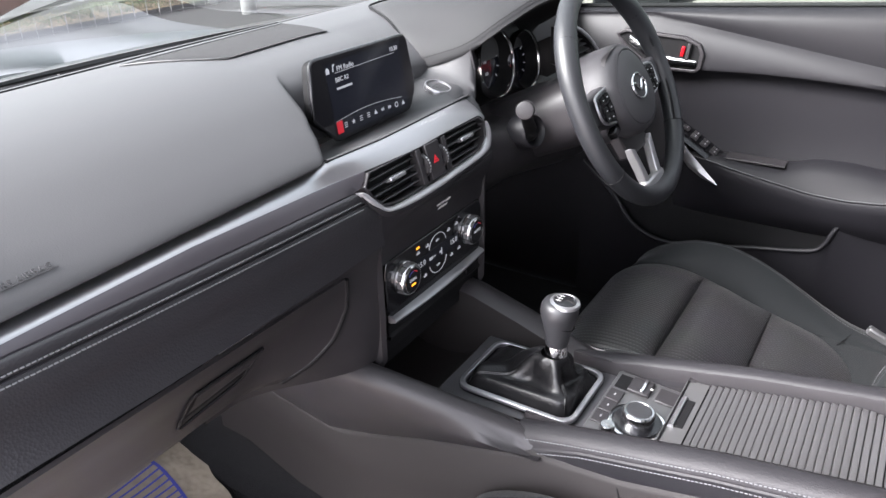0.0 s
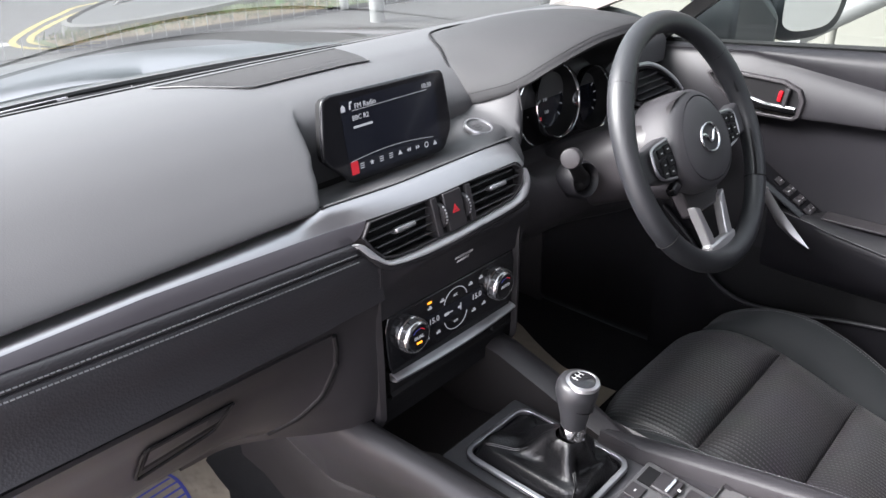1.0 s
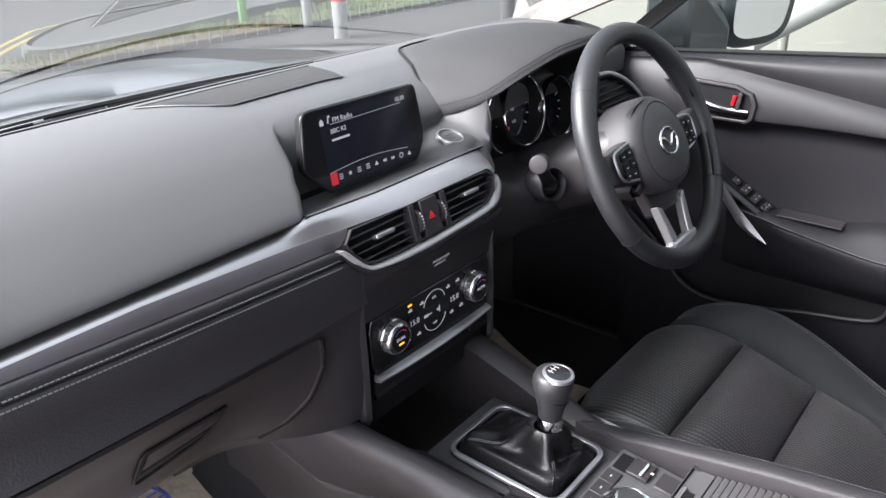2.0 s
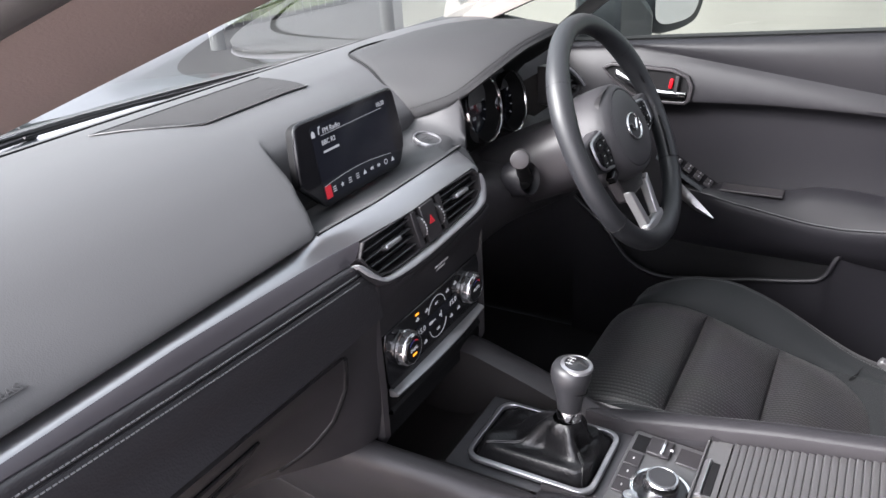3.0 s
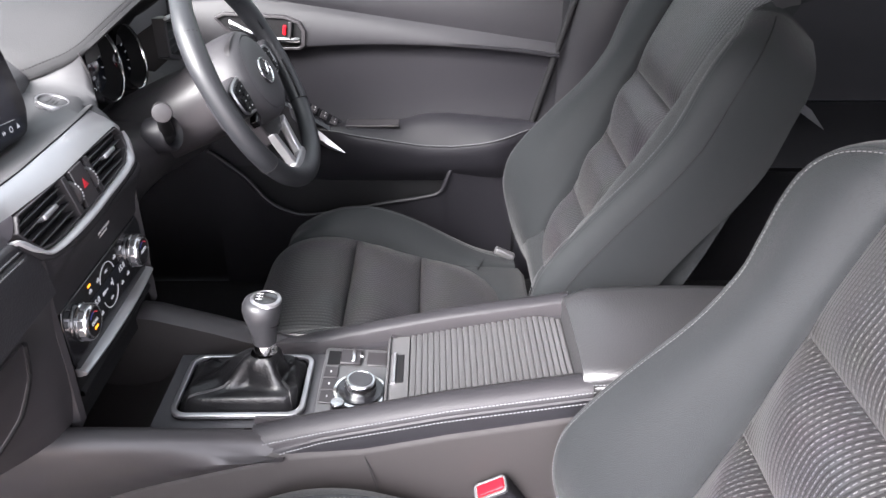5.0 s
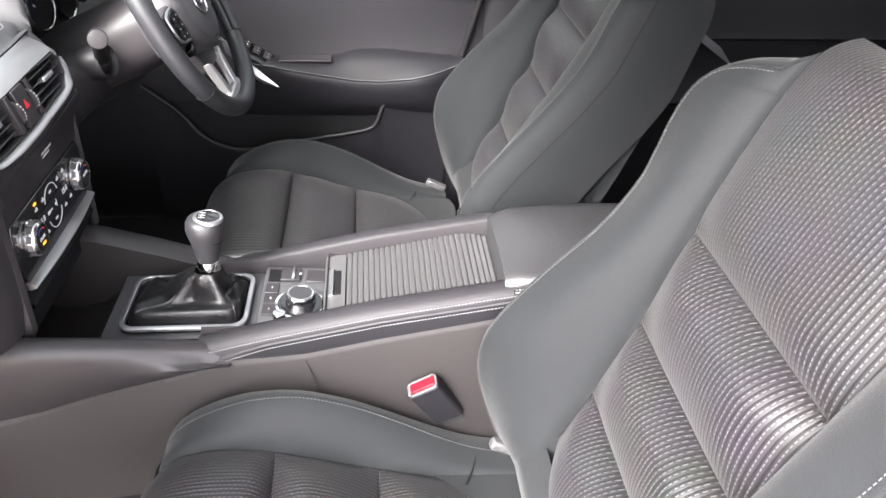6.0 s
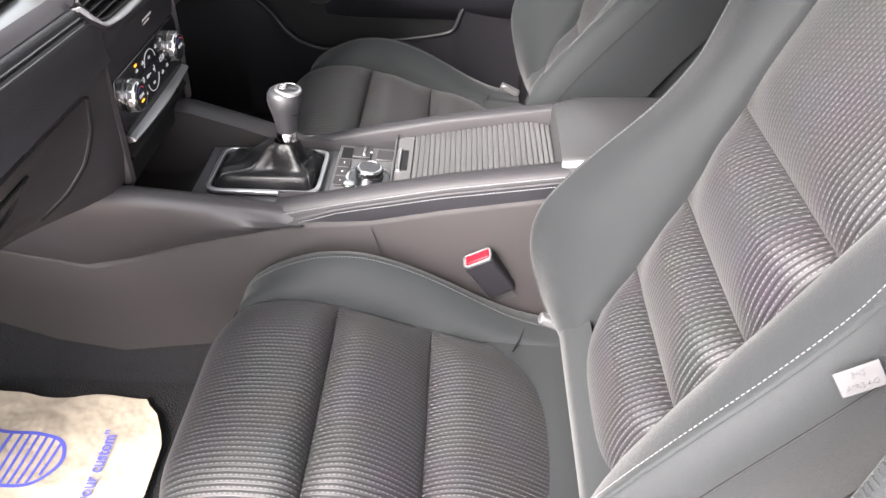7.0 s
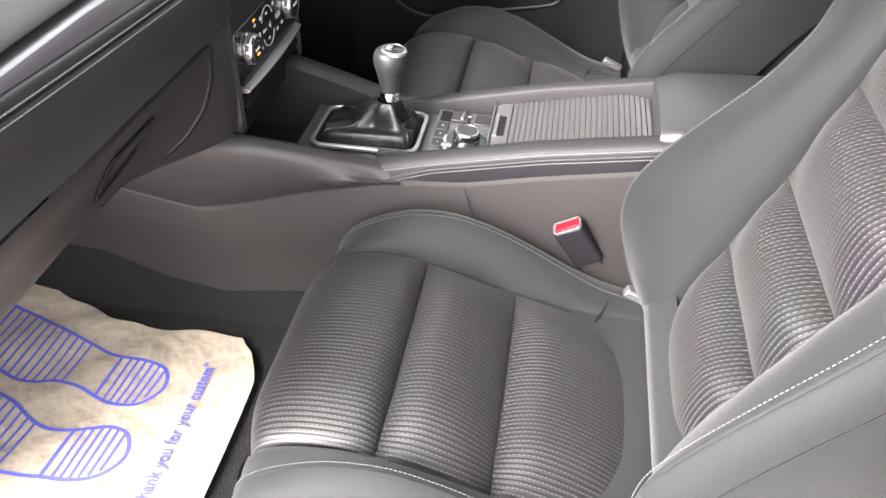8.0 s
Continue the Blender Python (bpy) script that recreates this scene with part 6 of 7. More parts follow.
def pillow(fn, u0, u1, v0, v1, nu, nv, puff, edge, lift_edge=0.02, peak=0.0, round_end=0.0):
    """A padded panel over fn(u, v) -> (point, normal); its borders turn down by lift_edge. UV in metres."""
    rows, uvs = [], []
    us = [u0] + [u0 + (u1 - u0) * i / nu for i in range(nu + 1)] + [u1]
    vs = [v0] + [v0 + (v1 - v0) * j / nv for j in range(nv + 1)] + [v1]
    bm = bmesh.new()
    lay = bm.loops.layers.uv.new("UVMap")
    grid, st = [], []
    for a, u in enumerate(us):
        row, sr = [], []
        for b, v in enumerate(vs):
            # a rounded far end: the corner pulls in
            v_ = v
            if round_end:
                um = abs(2 * (u - u0) / (u1 - u0) - 1)
                if round_end > 0.06:
                    v_ = v0 + (v - v0) * (1 - (round_end / (v1 - v0)) * um ** 3.0)
                else:
                    v_ = v1 - (v1 - v) * (1 - (round_end / (v1 - v0)) * um ** 3.0)
            p, n = fn(u, v_)
            d = max(0, min(1, min(u - u0, u1 - u) / 0.085))
            e = max(0, min(1, min(v - v0, v1 - v) / edge))
            if peak:
                # padding that swells near one end and sags towards the other
                q = (v - v0) / (v1 - v0)
                e = q / peak if q < peak else (1 - q) / (1 - peak)
                e = max(0.0, min(1.0, e))
            h = puff * math.sin(math.pi / 2 * d) ** 0.9 * math.sin(math.pi / 2 * e) ** 0.72
            if a in (0, len(us) - 1) or b in (0, len(vs) - 1):
                h = -lift_edge
            row.append(bm.verts.new(Vector(p) + Vector(n) * h))
            sr.append((v_, u))
        grid.append(row)
        st.append(sr)
    for i in range(len(us) - 1):
        for j in range(len(vs) - 1):
            f = bm.faces.new((grid[i][j], grid[i + 1][j], grid[i + 1][j + 1], grid[i][j + 1]))
            for lp, (s, t) in zip(f.loops, ((i, j), (i + 1, j), (i + 1, j + 1), (i, j + 1))):
                lp[lay].uv = st[s][t]
    return bm


def spine(pts):
    """Arc-length curve in (y, z): returns its length and a function s -> (point, normal)."""
    p = [Vector((0, a, b)) for a, b in pts]
    c = catmull(p, 10)
    acc = [0.0]
    for a, b in zip(c[:-1], c[1:]):
        acc.append(acc[-1] + (b - a).length)

    def at(s):
        s = min(max(s, 0), acc[-1])
        i = max(k for k in range(len(acc)) if acc[k] <= s + 1e-9)
        i = min(i, len(c) - 2)
        t = (s - acc[i]) / (acc[i + 1] - acc[i])
        d = (c[i + 1] - c[i]).normalized()
        return c[i].lerp(c[i + 1], t), Vector((0, d.z, -d.y)) * -1

    return acc[-1], at, c, acc



# ---- front seats ----
CUSH = [(-0.150, 0.195), (-0.128, 0.235), (-0.122, 0.270), (-0.134, 0.300), (-0.165, 0.3165), (-0.21, 0.3215), (-0.265, 0.313), (-0.39, 0.274), (-0.50, 0.246), (-0.60, 0.236)]
BACK = [(-0.570, 0.262), (-0.602, 0.335), (-0.640, 0.42), (-0.680, 0.522), (-0.716, 0.638), (-0.745, 0.72), (-0.772, 0.785), (-0.800, 0.825), (-0.84, 0.838)]

CREST = [(0.196, -0.600, 0.190), (0.212, -0.556, 0.265), (0.222, -0.531, 0.335), (0.226, -0.520, 0.385), (0.226, -0.525, 0.435), (0.224, -0.549, 0.480), (0.220, -0.590, 0.535), (0.214, -0.643, 0.600), (0.2140, -0.677, 0.655), (0.2165, -0.690, 0.690), (0.2185, -0.702, 0.730), (0.2170, -0.716, 0.762), (0.2060, -0.732, 0.783), (0.1840, -0.748, 0.795), (0.1500, -0.764, 0.803)]
CREST_AT = [0.275, 0.31, 0.35, 0.40, 0.455, 0.505, 0.56, 0.625, 0.675, 0.705, 0.742, 0.768, 0.786, 0.803, 0.820]


def s_at(c, acc, key, axis):
    return min(zip(c, acc), key=lambda q: abs(q[0][axis] - key))[1]


def build_seat(name, cx, label, dy=0.0, recline=0.0, back=(0.0, 0.0)):
    seat = thing(name, (cx, -0.4 + dy, 0.08), label, "car seat", group="front seats")
    off = Vector((0, 0.4, -0.08))

    def surf(at, sgn):
        def fn(u, v):
            p, n = at(v)
            return p + off + Vector((u, 0, 0)), n * sgn
        return fn

    L, at, c, acc = spine(CUSH)
    f = surf(at, 1 if at(L * 0.6)[1].z > 0 else -1)
    s1, s2, s3 = (s_at(c, acc, -0.265, 1), s_at(c, acc, -0.392, 1), s_at(c, acc, -0.545, 1))
    for k, (a, b) in enumerate(((0.0, s1), (s1, s2), (s2, s3))):
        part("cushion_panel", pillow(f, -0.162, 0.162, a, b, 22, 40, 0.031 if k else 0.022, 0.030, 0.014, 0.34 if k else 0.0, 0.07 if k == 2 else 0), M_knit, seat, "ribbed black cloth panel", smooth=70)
    for s in (-1, 1):
        rows, st, low_seam = [], [], []
        N = 30
        for k in range(N + 1):
            w = k / N
            v = 0.055 + (s3 + 0.035 - 0.055) * w
            p, n = f(0, v)
            t = smooth01(0.08, 0.44, w) * (1 - 0.92 * smooth01(0.48, 1.0, w))
            h = 0.004 + 0.054 * t
            inn = 0.162 - 0.0 * w
            prof = [(inn - 0.004, -0.020), (inn + 0.001, -0.004), (inn + 0.010, 0.004 + h * 0.30), (inn + 0.028, h * 0.80), (0.2065, h), (0.209, h - 0.0012), (0.2115, h), (0.232, h * 0.80 - 0.004), (0.247, h * 0.3 - 0.02), (0.252, -0.06), (0.248, -0.13), (0.236, -0.155)]
            rows.append([(s * x, p.y + n.y * z, p.z + n.z * z) for x, z in prof])
            low_seam.append((s * 0.2512, p.y + n.y * (h * 0.1 - 0.045), p.z + n.z * (h * 0.1 - 0.045)))
            st.append((s * 0.2035, p.y + n.y * (h + 0.0006), p.z + n.z * (h + 0.0006)))
        rows = [[tuple(q) for q in catmull(r, 3)] for r in rows]
        bo = part("cushion_bolster", loft(rows, caps=True), M_cloth, seat, "dark grey cloth side bolster", smooth=60)
        part("stitching", stitches(st, 0.0048, 0.0030, 0.0007, (0, 0, 0.0002)), M_seam, bo, smooth=0)
        part("seam", tube(low_seam, 0.0011, 5), M_dark, bo)
        # front corner of the cushion
        part("front_corner", loft([[(s * x, p.y + n.y * z, p.z + n.z * z) for x, z in ((0.155, 0.008), (0.175, 0.010 - 0.004 * k), (0.215, 0.002 - 0.008 * k), (0.238, -0.03), (0.236, -0.09))] for k, (p, n) in enumerate([f(0, 0.085), f(0, 0.055), f(0, 0.02)])]), M_cloth, seat, smooth=60)
    # cloth border behind the rear panel
    part("rear_border", loft([[f(u, v)[0] + f(u, v)[1] * z for v, z in ((s3 - 0.085, 0.0), (s3 - 0.03, 0.004), (s3 + 0.005, 0.006), (s3 + 0.04, 0.006), (s3 + 0.06, -0.01))] for u in np.linspace(-0.168, 0.168, 16)]), M_cloth, seat, smooth=60)
    for s in (-1, 1):
        part("border_seam", tube([f(s * x, v)[0] + f(s * x, v)[1] * h for x, v, h in ((0.150, s3 - 0.045, 0.006), (0.170, s3 - 0.035, 0.010), (0.200, s3 - 0.025, 0.012), (0.226, s3 - 0.015, 0.006))], 0.0012, 5), M_dark, seat)
    part("seat_base", box(-0.215, 0.215, -0.17, 0.235, 0.01, 0.12), M_dark, seat, bevel=0.01)
    part("side_valance", loft([[(-0.245, y, 0.20), (-0.262, y, 0.16), (-0.262, y, 0.05), (-0.25, y, 0.02)] for y in np.linspace(-0.26, 0.24, 6)]), M_hard, seat, "black plastic seat side", smooth=50)
    ca, sa = math.cos(radians(recline)), math.sin(radians(recline))
    L, at, c, acc = spine([(back[0] - 0.56 + (y + 0.56) * ca - (z - 0.25) * sa, back[1] + 0.25 + (y + 0.56) * sa + (z - 0.25) * ca) for y, z in BACK])
    g = surf(at, 1 if at(L * 0.4)[1].y > 0 else -1)
    b0, b1, b2, b3, btop = (s_at(c, acc, back[1] + 0.30, 2), s_at(c, acc, back[1] + 0.42, 2), s_at(c, acc, back[1] + 0.522, 2), s_at(c, acc, back[1] + 0.638, 2), L * 0.985)
    for k, (a, b, hw) in enumerate(((b0, b1, 0.134), (b1, b2, 0.139), (b2, b3, 0.141), (b3, btop, 0.146))):
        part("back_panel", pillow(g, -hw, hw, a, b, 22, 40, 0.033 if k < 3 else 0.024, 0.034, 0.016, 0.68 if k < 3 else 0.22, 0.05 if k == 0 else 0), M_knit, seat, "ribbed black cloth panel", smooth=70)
    nfix = g(0, L * 0.6)[1]
    for s in (-1, 1):
        rows, st, st2 = [], [], []
        crest = catmull([Vector((s * x, back[0] - 0.56 + (y + 0.56) * ca - (z - 0.25) * sa, back[1] + 0.25 + (y + 0.56) * sa + (z - 0.25) * ca)) + off for x, y, z in CREST], 4)
        foot = catmull([Vector((z, 0, 0)) for z in CREST_AT], 4)
        for k, (C, q) in enumerate(zip(crest, foot)):
            w = k / (len(crest) - 1)
            v = s_at(c, acc, back[1] + q.x - 0.5 * abs(sa) * max(0, q.x - 0.25) * 0.9, 2)
            inn = 0.134 + 0.012 * w
            p, n = g(s * inn, v)
            A = p + n * 0.001
            chord = (C - A)
            out = Vector((-s * 0.62, 0.72, 0.12 + 0.4 * w))
            b = 0.022 * math.sin(math.pi * min(1, 0.15 + 0.85 * w)) + 0.003
            n2 = n.lerp(nfix, smooth01(0.5, 0.8, w)).normalized()
            up = smooth01(0.74, 1.0, w)
            side = Vector((s * (1 - 0.85 * up), -0.2 * up, 0.95 * up))
            D = (0.18 - 0.06 * w) * (1 - 0.15 * smooth01(0.75, 1.0, w))
            r = [p - n * 0.022, p - n * 0.006, A + chord * 0.05 + out * b * 0.45]
            r += [A + chord * t + out * b * math.sin(math.pi * t ** 0.8) for t in (0.2, 0.45, 0.7, 0.9)]
            r += [C + out * 0.001, C + side * 0.0025 - n * 0.0012 , C + side * 0.005 - n * 0.001, C + side * 0.015 - n2 * 0.014, C + side * 0.021 - n2 * 0.04, C + side * 0.018 - n2 * D * 0.6, C + side * 0.002 - n2 * D]
            rows.append(r)
            st.append(C - side * 0.003 + out * 0.0025 + Vector((0, 0, 0.001 * up)))
            st2.append(C + side * 0.0212 - n2 * 0.037)
        mid_ = sum((Vector(q) for q in rows[-1]), Vector()) / len(rows[-1])
        rows.append([Vector(q).lerp(mid_, 0.3) + Vector((0, -0.004, 0.006)) for q in rows[-1]])
        rows.append([Vector(q).lerp(mid_, 0.92) + Vector((0, -0.002, 0.002)) for q in rows[-1]])
        rows = [[tuple(q) for q in catmull(r, 2)] for r in rows]
        bo = part("back_bolster", loft(rows), M_cloth, seat, "dark grey cloth side bolster", smooth=70)
        part("stitching", stitches(st[2:-1], 0.0048, 0.0030, 0.0007, (0, 0, 0.0002)), M_seam, bo, smooth=0)
        part("seam", tube(st2[2:-2], 0.0011, 5), M_dark, bo)
    rows = []
    for k in range(20):
        p, n = g(0, L * k / 19)
        n = n.lerp(nfix, smooth01(0.5, 0.8, k / 19)).normalized()
        th = 1 - 0.62 * smooth01(0.55, 1.0, k / 19)
        rows.append([tuple(p + n * d * th + Vector((x * (1 - 0.40 * smooth01(0.6, 1.0, k / 19)), 0, 0))) for x, d in ((-0.19, -0.03), (-0.20, -0.10), (-0.1, -0.13), (0.1, -0.13), (0.20, -0.10), (0.19, -0.03))])
    part("back_shell", loft(rows, caps=True), M_cloth, seat, "dark cloth seat back", smooth=50)
    # lower lumbar border and hinge
    part("lumbar_border", loft([[g(u, v)[0] + g(u, v)[1] * z for v, z in ((0.0, -0.01), (0.012, 0.012), (b0 - 0.01, 0.016), (b0 + 0.03, 0.004))] for u in np.linspace(-0.19, 0.19, 14)]), M_cloth, seat, smooth=60)
    for s in (-1, 1):
        part("hinge_cover", move(box(-0.008, 0.008, -0.028, 0.016, -0.008, 0.007), pose(s * 0.205, -0.156, 0.180, 25)), M_grey, seat, "grey metal recliner bracket", bevel=0.004)
    # head restraint
    hr = part("head_restraint", move(prism(rounded(0.25, 0.17, 0.06, 6), 0.10), pose(0, -0.45 + back[0], 0.97, 75)), M_cloth, seat, "cloth head restraint", bevel=0.03, segs=4)
    for s in (-1, 1):
        part("post", tube([(s * 0.07, -0.435 + back[0], 0.73), (s * 0.07, -0.465 + back[0], 0.91)], 0.007, 12), M_chrome, hr, "chrome post")
        part("guide", turned([(0.016, 0), (0.015, 0.012), (0.010, 0.014)], 20, pose(s * 0.07, -0.436 + back[0], 0.752 + back[1])), M_hard, hr)
    return seat


p_seat = build_seat("passenger_seat", -0.37, "black cloth front passenger seat with grey stitching")
build_seat("driver_seat", 0.37, "black cloth driver's seat with grey stitching", 0.033, 3.0, (-0.028, 0.024))
tag = part("airbag_label", move(box(-0.001, 0.001, -0.0145, 0.0145, -0.0100, 0.0100), pose(-0.243, -0.280, 0.560, -33, 12, -6)), M_tag, p_seat, "grey sewn airbag label", bevel=0.0006)
for w, dz in (("SRS", 0.0055), ("AIRBAG", -0.0055)):
    text(w, 0.0062, M_plate, pose(-0.243, -0.280, 0.560, -33, 12, -6) @ pose(-0.0012, 0, dz * 0.85, 90, 0, -90), tag, "lettering", align="CENTER")

# ---- buckle ----
bk = thing("seat_belt_buckle", (-0.139, -0.449, 0.350), "black seat belt buckle with red release button", "seat belt buckle")
BM = pose(0, 0, 0, -30, -10, 4)
part("body", prism(rounded(0.024, 0.044, 0.006, 3), 0.078, BM), M_under2, bk, bevel=0.003)
part("press_button", move(box(-0.0075, 0.0075, -0.0185, 0.0165, -0.002, 0.0030), BM), M_red, bk, "red release button", bevel=0.0025, segs=3)
part("rim", frame_ring(rounded(0.0225, 0.0425, 0.006, 3), rounded(0.0165, 0.0365, 0.004, 3), 0.002, BM @ pose(0, 0, 0.0012)), M_grey, bk, "grey rim", bevel=0.0006)
part("slot", move(box(-0.008, 0.008, 0.0168, 0.0195, -0.001, 0.0016), BM), M_chrome, bk, smooth=0)
part("stalk", move(box(-0.006, 0.006, -0.016, 0.016, -0.17, -0.08), BM), M_rubber, bk, bevel=0.002)

# ---- floor paper ----
paper = thing("paper_mat", (-0.36, 0.2, 0.082), "cream paper floor mat with blue shoe prints and wording", "paper mat")


def paper_z(x, y):
    flat = 0.2 + 0.8 * smooth01(0.10, 0.17, y)
    z = 0.006 + flat * (0.0035 * math.sin(11 * x + 5 * y) + 0.0025 * math.sin(23 * y - 9 * x + 1) + 0.0015 * math.sin(41 * x + 31 * y))
    z += 0.10 * max(0, y - 0.45) + 0.012 * smooth01(0.04, -0.01, y) * smooth01(-0.30, -0.20, x)
    return z


rows = []
for j in range(41):
    v = j / 40
    r = []
    for i in range(41):
        u = i / 40
        y0 = 0.002 - 0.006 * math.sin(math.pi * u) + 0.05 * smooth01(0.90, 1.0, u)
        y = y0 + (0.56 - y0) * v
        xr = float(np.interp(y, (0.0, 0.03, 0.085, 0.154, 0.22, 0.29, 0.38, 0.48, 0.6), (-0.235, -0.195, -0.186, -0.188, -0.195, -0.182, -0.150, -0.112, -0.09))) + 0.003 * math.sin(60 * y)
        x = -0.66 + (xr + 0.66) * u
        r.append((x + 0.36, y - 0.2, paper_z(x, y)))
    rows.append(r)
part("sheet", loft(rows), M_paper, paper, "creased cream paper sheet", smooth=80)


def ribbon(path, w=0.0042):
    """A printed line lying on the paper."""
    bm = bmesh.new()
    q = [Vector((x, y, 0)) for x, y in path]
    last = None
    for i, p in enumerate(q):
        d = (q[min(i + 1, len(q) - 1)] - q[max(i - 1, 0)]).normalized()
        s = Vector((-d.y, d.x, 0)) * w / 2
        pair = [bm.verts.new((c.x + 0.36, c.y - 0.2, paper_z(c.x, c.y) + 0.0009)) for c in (p + s, p - s)]
        if last:
            bm.faces.new((last[0], last[1], pair[1], pair[0]))
        last = pair
    return bm


def shoe(right, left):
    """A sole print between its two edges, heel first: outline, heel block and cross lines."""
    a = [Vector((x, y, 0)) for x, y in right]
    b = [Vector((x, y, 0)) for x, y in left]
    loop_ = catmull(a + b[::-1], 6, closed=True)
    part("print_outline", ribbon([(p.x, p.y) for p in loop_] + [(loop_[0].x, loop_[0].y)], 0.0056), M_blue, paper, smooth=0)

    def edge(pts, y):
        return float(np.interp(y, [p[1] for p in pts], [p[0] for p in pts]))

    ys = [(0.150 + 0.0125 * k, 0.0042) for k in range(6)] + [(0.229, 0.0056)] + [(0.296 + 0.0152 * k, 0.0042) for k in range(16)]
    for y, w in ys:
        x0, x1 = edge(right, y), edge(left, y - 0.003)
        part("print_line", ribbon([(x0 + (x1 - x0) * t, y + 0.006 * (t - 0.5)) for t in np.linspace(0.01, 0.99, 9)], w), M_blue, paper, smooth=0)


shoe([(-0.300, 0.135), (-0.275, 0.150), (-0.266, 0.185), (-0.264, 0.229), (-0.258, 0.255), (-0.243, 0.292), (-0.222, 0.352), (-0.198, 0.428), (-0.189, 0.490), (-0.202, 0.530), (-0.235, 0.548)],
     [(-0.325, 0.137), (-0.352, 0.160), (-0.354, 0.200), (-0.344, 0.232), (-0.330, 0.268), (-0.325, 0.309), (-0.332, 0.340), (-0.332, 0.372), (-0.319, 0.410), (-0.300, 0.470), (-0.270, 0.530)])
shoe([(-0.432, 0.131), (-0.405, 0.145), (-0.398, 0.172), (-0.403, 0.200), (-0.410, 0.232), (-0.411, 0.268), (-0.400, 0.302), (-0.376, 0.345), (-0.362, 0.390), (-0.357, 0.450), (-0.370, 0.510), (-0.400, 0.535)],
     [(-0.455, 0.135), (-0.478, 0.155), (-0.488, 0.190), (-0.489, 0.225), (-0.492, 0.262), (-0.493, 0.300), (-0.500, 0.350), (-0.500, 0.410), (-0.480, 0.480), (-0.440, 0.530)])
text("Thank you for your custom\u201d", 0.0222, M_blue, pose(-0.512 + 0.36, 0.0755 - 0.2, 0.0088, 0, 0, 0.8) @ Matrix.Diagonal((1, 1.22, 1, 1)), paper, "lettering", extrude=0.0003, bold=0.00035)

mat2 = thing("paper_mat", (0.40, 0.22, 0.084), "cream paper mat in the driver's footwell", "paper mat")
part("sheet", loft([[(x, y, 0.003 + 0.003 * math.sin(13 * x + 7 * y)) for x in np.linspace(-0.235, float(np.interp(y, (-0.17, -0.10, -0.025, 0.036, 0.08, 0.136, 0.26), (0.139, 0.130, 0.138, 0.163, 0.184, 0.215, 0.26))), 16)] for y in np.linspace(-0.16, 0.26, 24)]), M_paper, mat2, smooth=80)

# ---- outside ----
ground = tagged(part("ground", loft([[(x, y, -0.24) for x in np.linspace(-150, 150, 5)] for y in np.linspace(-150, 150, 5)]), M_asphalt), "grey asphalt of a car park", "ground", kind="structure")
verge = thing("grass_verge", (0, 0, -0.24), "rough grass verge with dead leaves behind the kerb", "grass verge", kind="structure")
vy = lambda x: 6.20 - 0.09 * (x - 1.4)
part("turf", loft([[(x, vy(x) + 0.08 + (v * (0.5 + 0.18 * max(0, x - 2.2))), 0.05 + 0.03 * math.sin(5 * x) * v) for v in np.linspace(0, 1, 5)] for x in np.linspace(1.9, 14, 50)]), M_grass, verge)
part("leaf_litter", loft([[(x, vy(x) + 0.05 + v * 0.35, 0.056 + 0.008 * math.sin(17 * x) * v) for v in np.linspace(0, 1, 4)] for x in np.linspace(1.95, 4.6, 26)]), M_leaf, verge)
rnd = random.Random(5)
tufts = bmesh.new()
for k in range(2600):
    x = rnd.uniform(2.0, 9.0)
    v = rnd.random()
    y = vy(x) + 0.1 + v * (0.5 + 0.18 * max(0, x - 2.2))
    a, h, w = rnd.uniform(0, 6.3), rnd.uniform(0.03, 0.09), rnd.uniform(0.006, 0.014)
    c, s_ = math.cos(a) * w, math.sin(a) * w
    lean = (rnd.uniform(-0.03, 0.03), rnd.uniform(-0.03, 0.03))
    q = [tufts.verts.new((x - c, y - s_, 0.04)), tufts.verts.new((x + c, y + s_, 0.04)), tufts.verts.new((x + lean[0], y + lean[1], 0.05 + h))]
    tufts.faces.new(q)
ob = part("grass_blades", tufts, M_grass, verge, smooth=0)
ob["kind"] = "stuff"
leaves = bmesh.new()
for k in range(900):
    x = rnd.uniform(1.95, 4.8)
    y = vy(x) + rnd.uniform(0.0, 0.55)
    a, w = rnd.uniform(0, 6.3), rnd.uniform(0.012, 0.03)
    z = 0.066 + rnd.uniform(0, 0.02)
    leaves.faces.new([leaves.verts.new((x + w * math.cos(a + b) * f, y + w * math.sin(a + b) * f, z + rnd.uniform(0, 0.015))) for b, f in ((0, 1), (1.5, 0.6), (3.1, 1), (4.7, 0.6))])
ob = part("fallen_leaves", leaves, M_leaf, verge, smooth=0)
ob["kind"] = "stuff"
kerb = tagged(part("kerb", loft([[(x, y + (0.05 if z < 0.05 else 0), -0.24 + z) for z in (0, 0.10, 0.11)] + [(x + 0.10, y + 0.12, -0.13)] for x, y in [(p.x, p.y) for p in catmull([(5.0, 7.15, 0), (3.6, 6.75, 0), (2.6, 6.60, 0), (2.32, 6.72, 0), (2.30, 7.0, 0), (2.55, 7.4, 0), (3.3, 8.2, 0), (4.2, 8.6, 0), (6, 9.0, 0), (9, 9.6, 0)], 6)]]), M_conc, smooth=50), "pale concrete kerb round the pavement tip", "kerb", kind="structure")
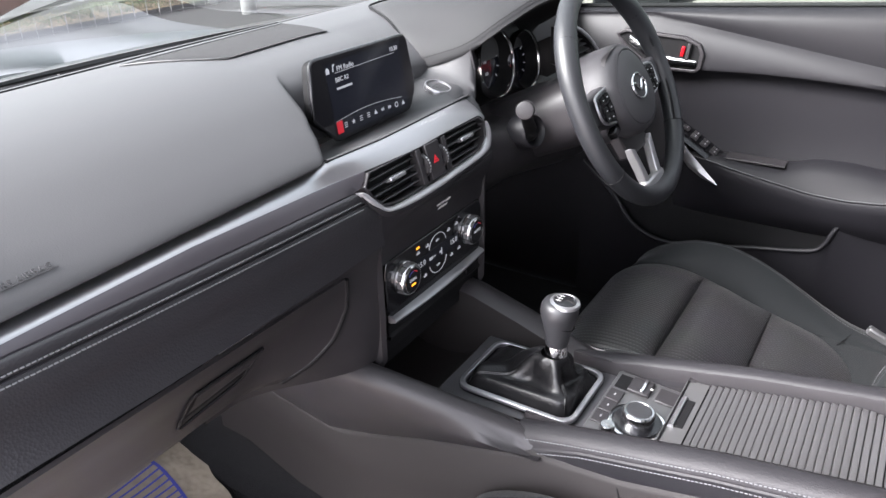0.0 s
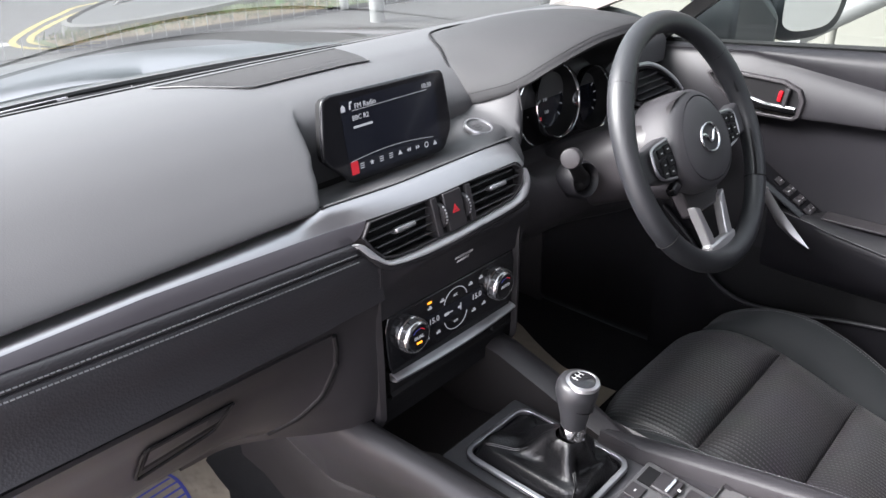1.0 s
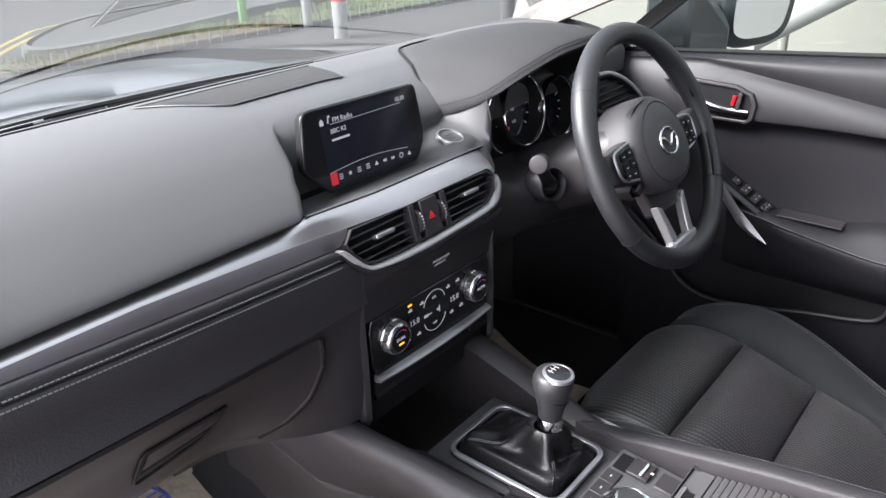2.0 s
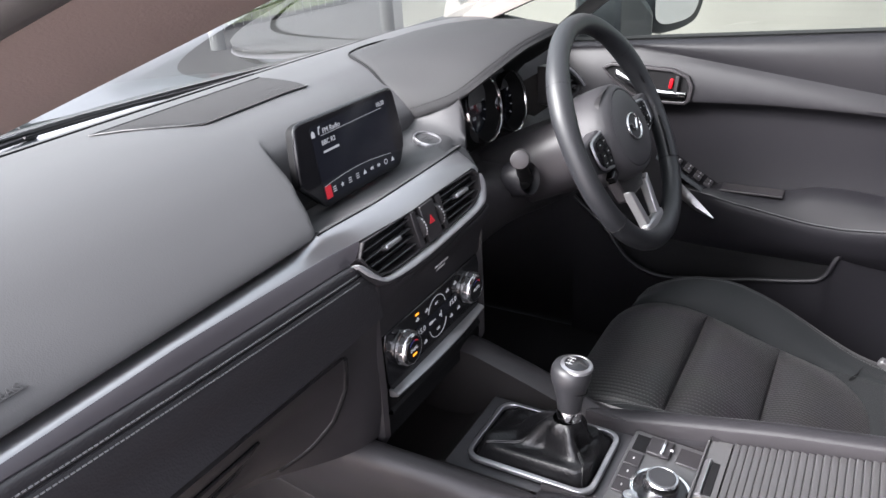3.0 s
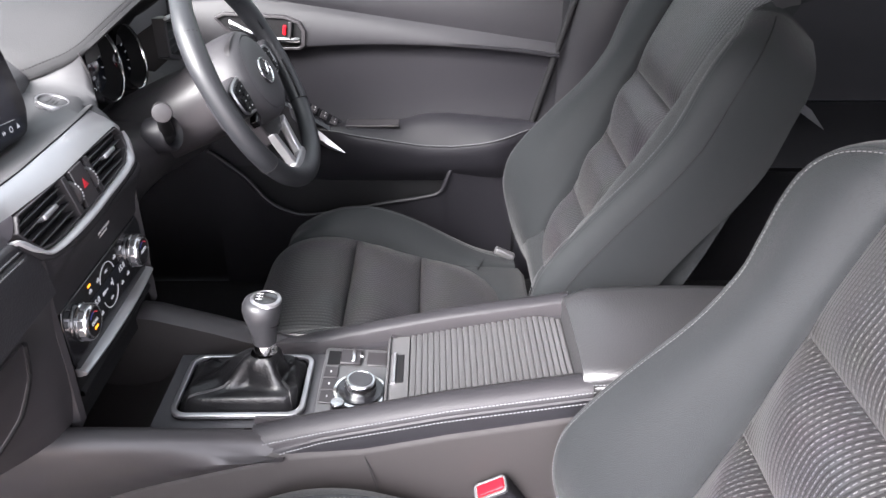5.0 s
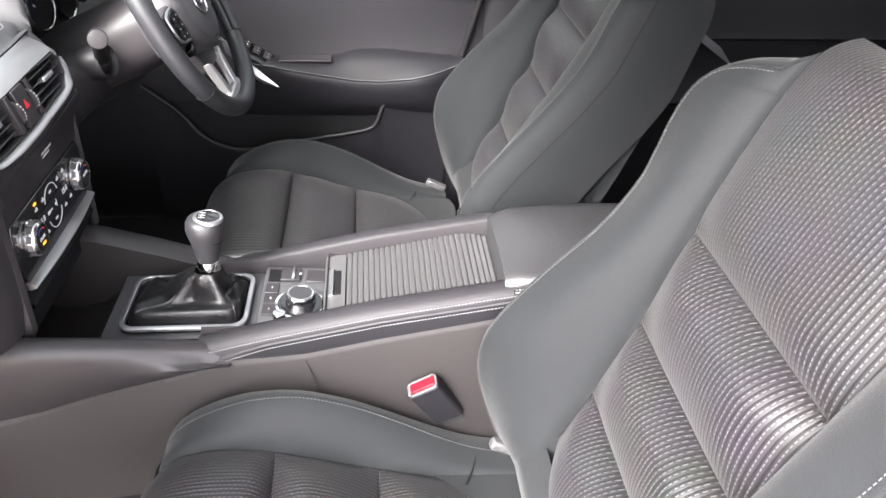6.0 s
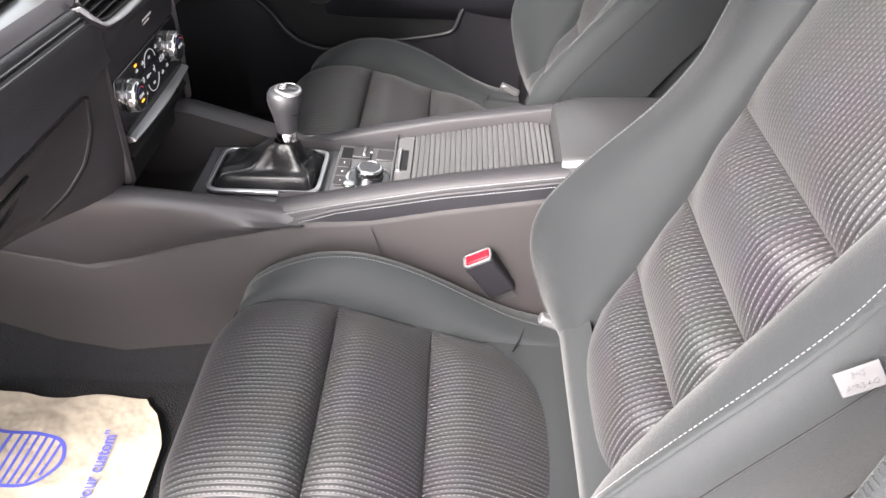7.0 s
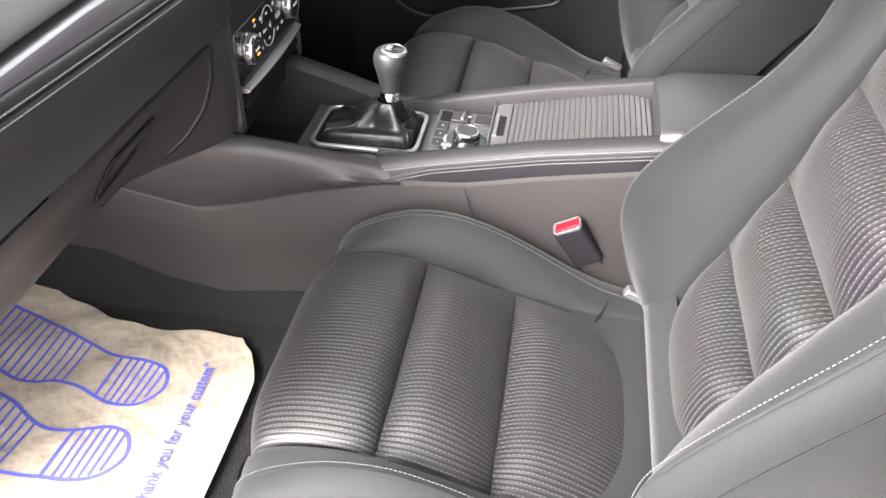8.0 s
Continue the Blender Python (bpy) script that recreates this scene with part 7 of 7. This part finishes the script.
pave = tagged(part("pavement", prism([(p.x, p.y) for p in catmull([(9, 7.6, 0), (5.0, 7.2, 0), (3.6, 6.80, 0), (2.66, 6.68, 0), (2.42, 6.78, 0), (2.40, 7.0, 0), (2.62, 7.36, 0), (3.35, 8.12, 0), (4.2, 8.5, 0), (6, 8.9, 0), (9, 9.5, 0)], 5)], 0.10, pose(0, 0, -0.132)), M_pave), "grey tarmac pavement behind the kerb", "pavement", kind="structure")


def line_on_road(path, w, z=-0.2355):
    bm = bmesh.new()
    q = [Vector((x, y, z)) for x, y in path]
    last = None
    for i, p in enumerate(q):
        d = (q[min(i + 1, len(q) - 1)] - q[max(i - 1, 0)]).normalized()
        s_ = Vector((-d.y, d.x, 0)) * w / 2
        pair = [bm.verts.new(p + s_), bm.verts.new(p - s_)]
        if last:
            bm.faces.new((last[0], last[1], pair[1], pair[0]))
        last = pair
    return bm


marks = thing("road_marking", (0, 0, 0), "worn double yellow lines painted on the road", "road marking", kind="structure")
for off in (0.0, 0.16):
    pts = catmull([(2.35 - off, 6.35 - off * 0.5, 0), (2.05 - off, 6.55, 0), (1.98 - off, 6.95, 0), (2.25 - off, 7.45, 0), (2.95 - off, 8.25 + off * 0.4, 0), (3.7 - off, 8.75 + off, 0), (6, 9.2 + off, 0)], 8)
    part("yellow_line", line_on_road([(p.x, p.y) for p in pts], 0.065), M_yellow, marks, smooth=0)
part("give_way_line", line_on_road([(-3, 7.3), (0.5, 7.1), (1.8, 7.0)], 0.18), M_wline, marks, "faded white line", smooth=0)

fence = thing("low_railing", (0, 0, -0.24), "row of thin white uprights along the verge", "railing")
up = None
for k in range(54):
    x = 0.55 + 0.134 * k
    y = vy(x) - 0.02
    if up is None:
        up = part("upright", tube([(0, 0, 0), (0, 0, 0.17)], 0.0045, 6), M_wpost, fence)
        ob = up
    else:
        ob = up.copy()
        scene.collection.objects.link(ob)
    ob.matrix_basis = pose(x, y, 0, 0, 2 + 2 * math.sin(k * 1.7), 0)
part("bottom_rail", tube([(0.4, vy(0.4) - 0.02, 0.02), (7.5, vy(7.5) - 0.02, 0.02)], 0.006, 6), M_pave, fence)


def bollard(x, y, h, r, low, high, name, label):
    b = thing(name, (x, y, -0.24), label, "bollard", group="bollards")
    part("shaft", turned([(r, 0), (r, h * 0.36), (r * 0.96, h * 0.37)], 20), low, b)
    part("band", turned([(r * 0.97, h * 0.37), (r * 0.97, h * 0.95), (r * 0.6, h)], 20), high, b)
    return b


bollard(4.60, 5.15, 0.95, 0.075, M_wpost, M_red, "bollard", "white bollard with a red reflective band")
bollard(4.86, 5.95, 0.95, 0.05, M_wpost, M_pave, "bollard", "slim pale bollard beside the verge")
bollard(5.80, 3.98, 1.0, 0.07, M_pave, M_red, "bollard", "grey bollard with a red reflective strip")
post = thing("green_post", (4.5, 6.6, -0.24), "green plant support in the grass", "post")
part("stem", tube([(0, 0, 0), (0.02, 0, 0.9)], 0.05, 8), M_green, post)

# showroom beside the car
show = thing("building", (4.3, 0, -0.24), "pale glazed showroom front beside the car", "building")
part("wall", box(0.9, 1.1, -9, 3.4, 0, 3.2), M_cream, show)
part("plinth", box(0.86, 0.9, -9, 3.4, 0, 0.12), M_pave, show)
part("roof_edge", box(0.7, 1.2, -9.2, 3.5, 3.2, 3.5), M_wpost, show)
for k in range(7):
    y = 2.9 - 1.55 * k
    wd = part("window", box(0.882, 0.896, y - 1.42, y, 0.95, 3.0), M_shop, show, "tall showroom window")
    part("frame", box(0.85, 0.88, y - 0.03, y + 0.03, 0.85, 3.1), M_wpost, wd)
    part("sill", box(0.82, 0.88, y - 1.45, y, 0.86, 0.94), M_wpost, wd)
strut = thing("white_strut", (4.1, 0.45, -0.24), "white painted sloping strut against the showroom", "strut")
part("bar", tube([(0.0, 0.55, 0.42), (0.55, -0.75, 1.25)], 0.085, 20), M_wpost, strut)
part("foot", prism(rounded(0.16, 0.10, 0.03, 3), 0.02, pose(-0.02, 0.62, 0.43, 0, 0, 0)), M_wpost, strut)
part("base_post", box(-0.06, 0.06, 0.5, 0.6, 0.0, 0.42), M_wpost, strut)
pole = thing("beige_pole", (4.6, 0.95, -0.24), "thin beige pole beside the showroom", "pole")
part("shaft", turned([(0.03, 0), (0.03, 2.6)], 16), M_cream, pole)
apron = tagged(part("pavement", box(1.7, 5.2, -9, 2.4, -0.236, -0.23), M_conc), "pale concrete apron beside the showroom", "pavement", kind="structure")
# unseen paving, added pale and warm to bounce light onto the lower dash
fore = tagged(part("pavement", box(-9.0, -1.0, -8.0, 3.0, -0.236, -0.226), M_fore), "unseen pale pinkish forecourt, added to bounce light through the open door", "pavement", kind="structure")
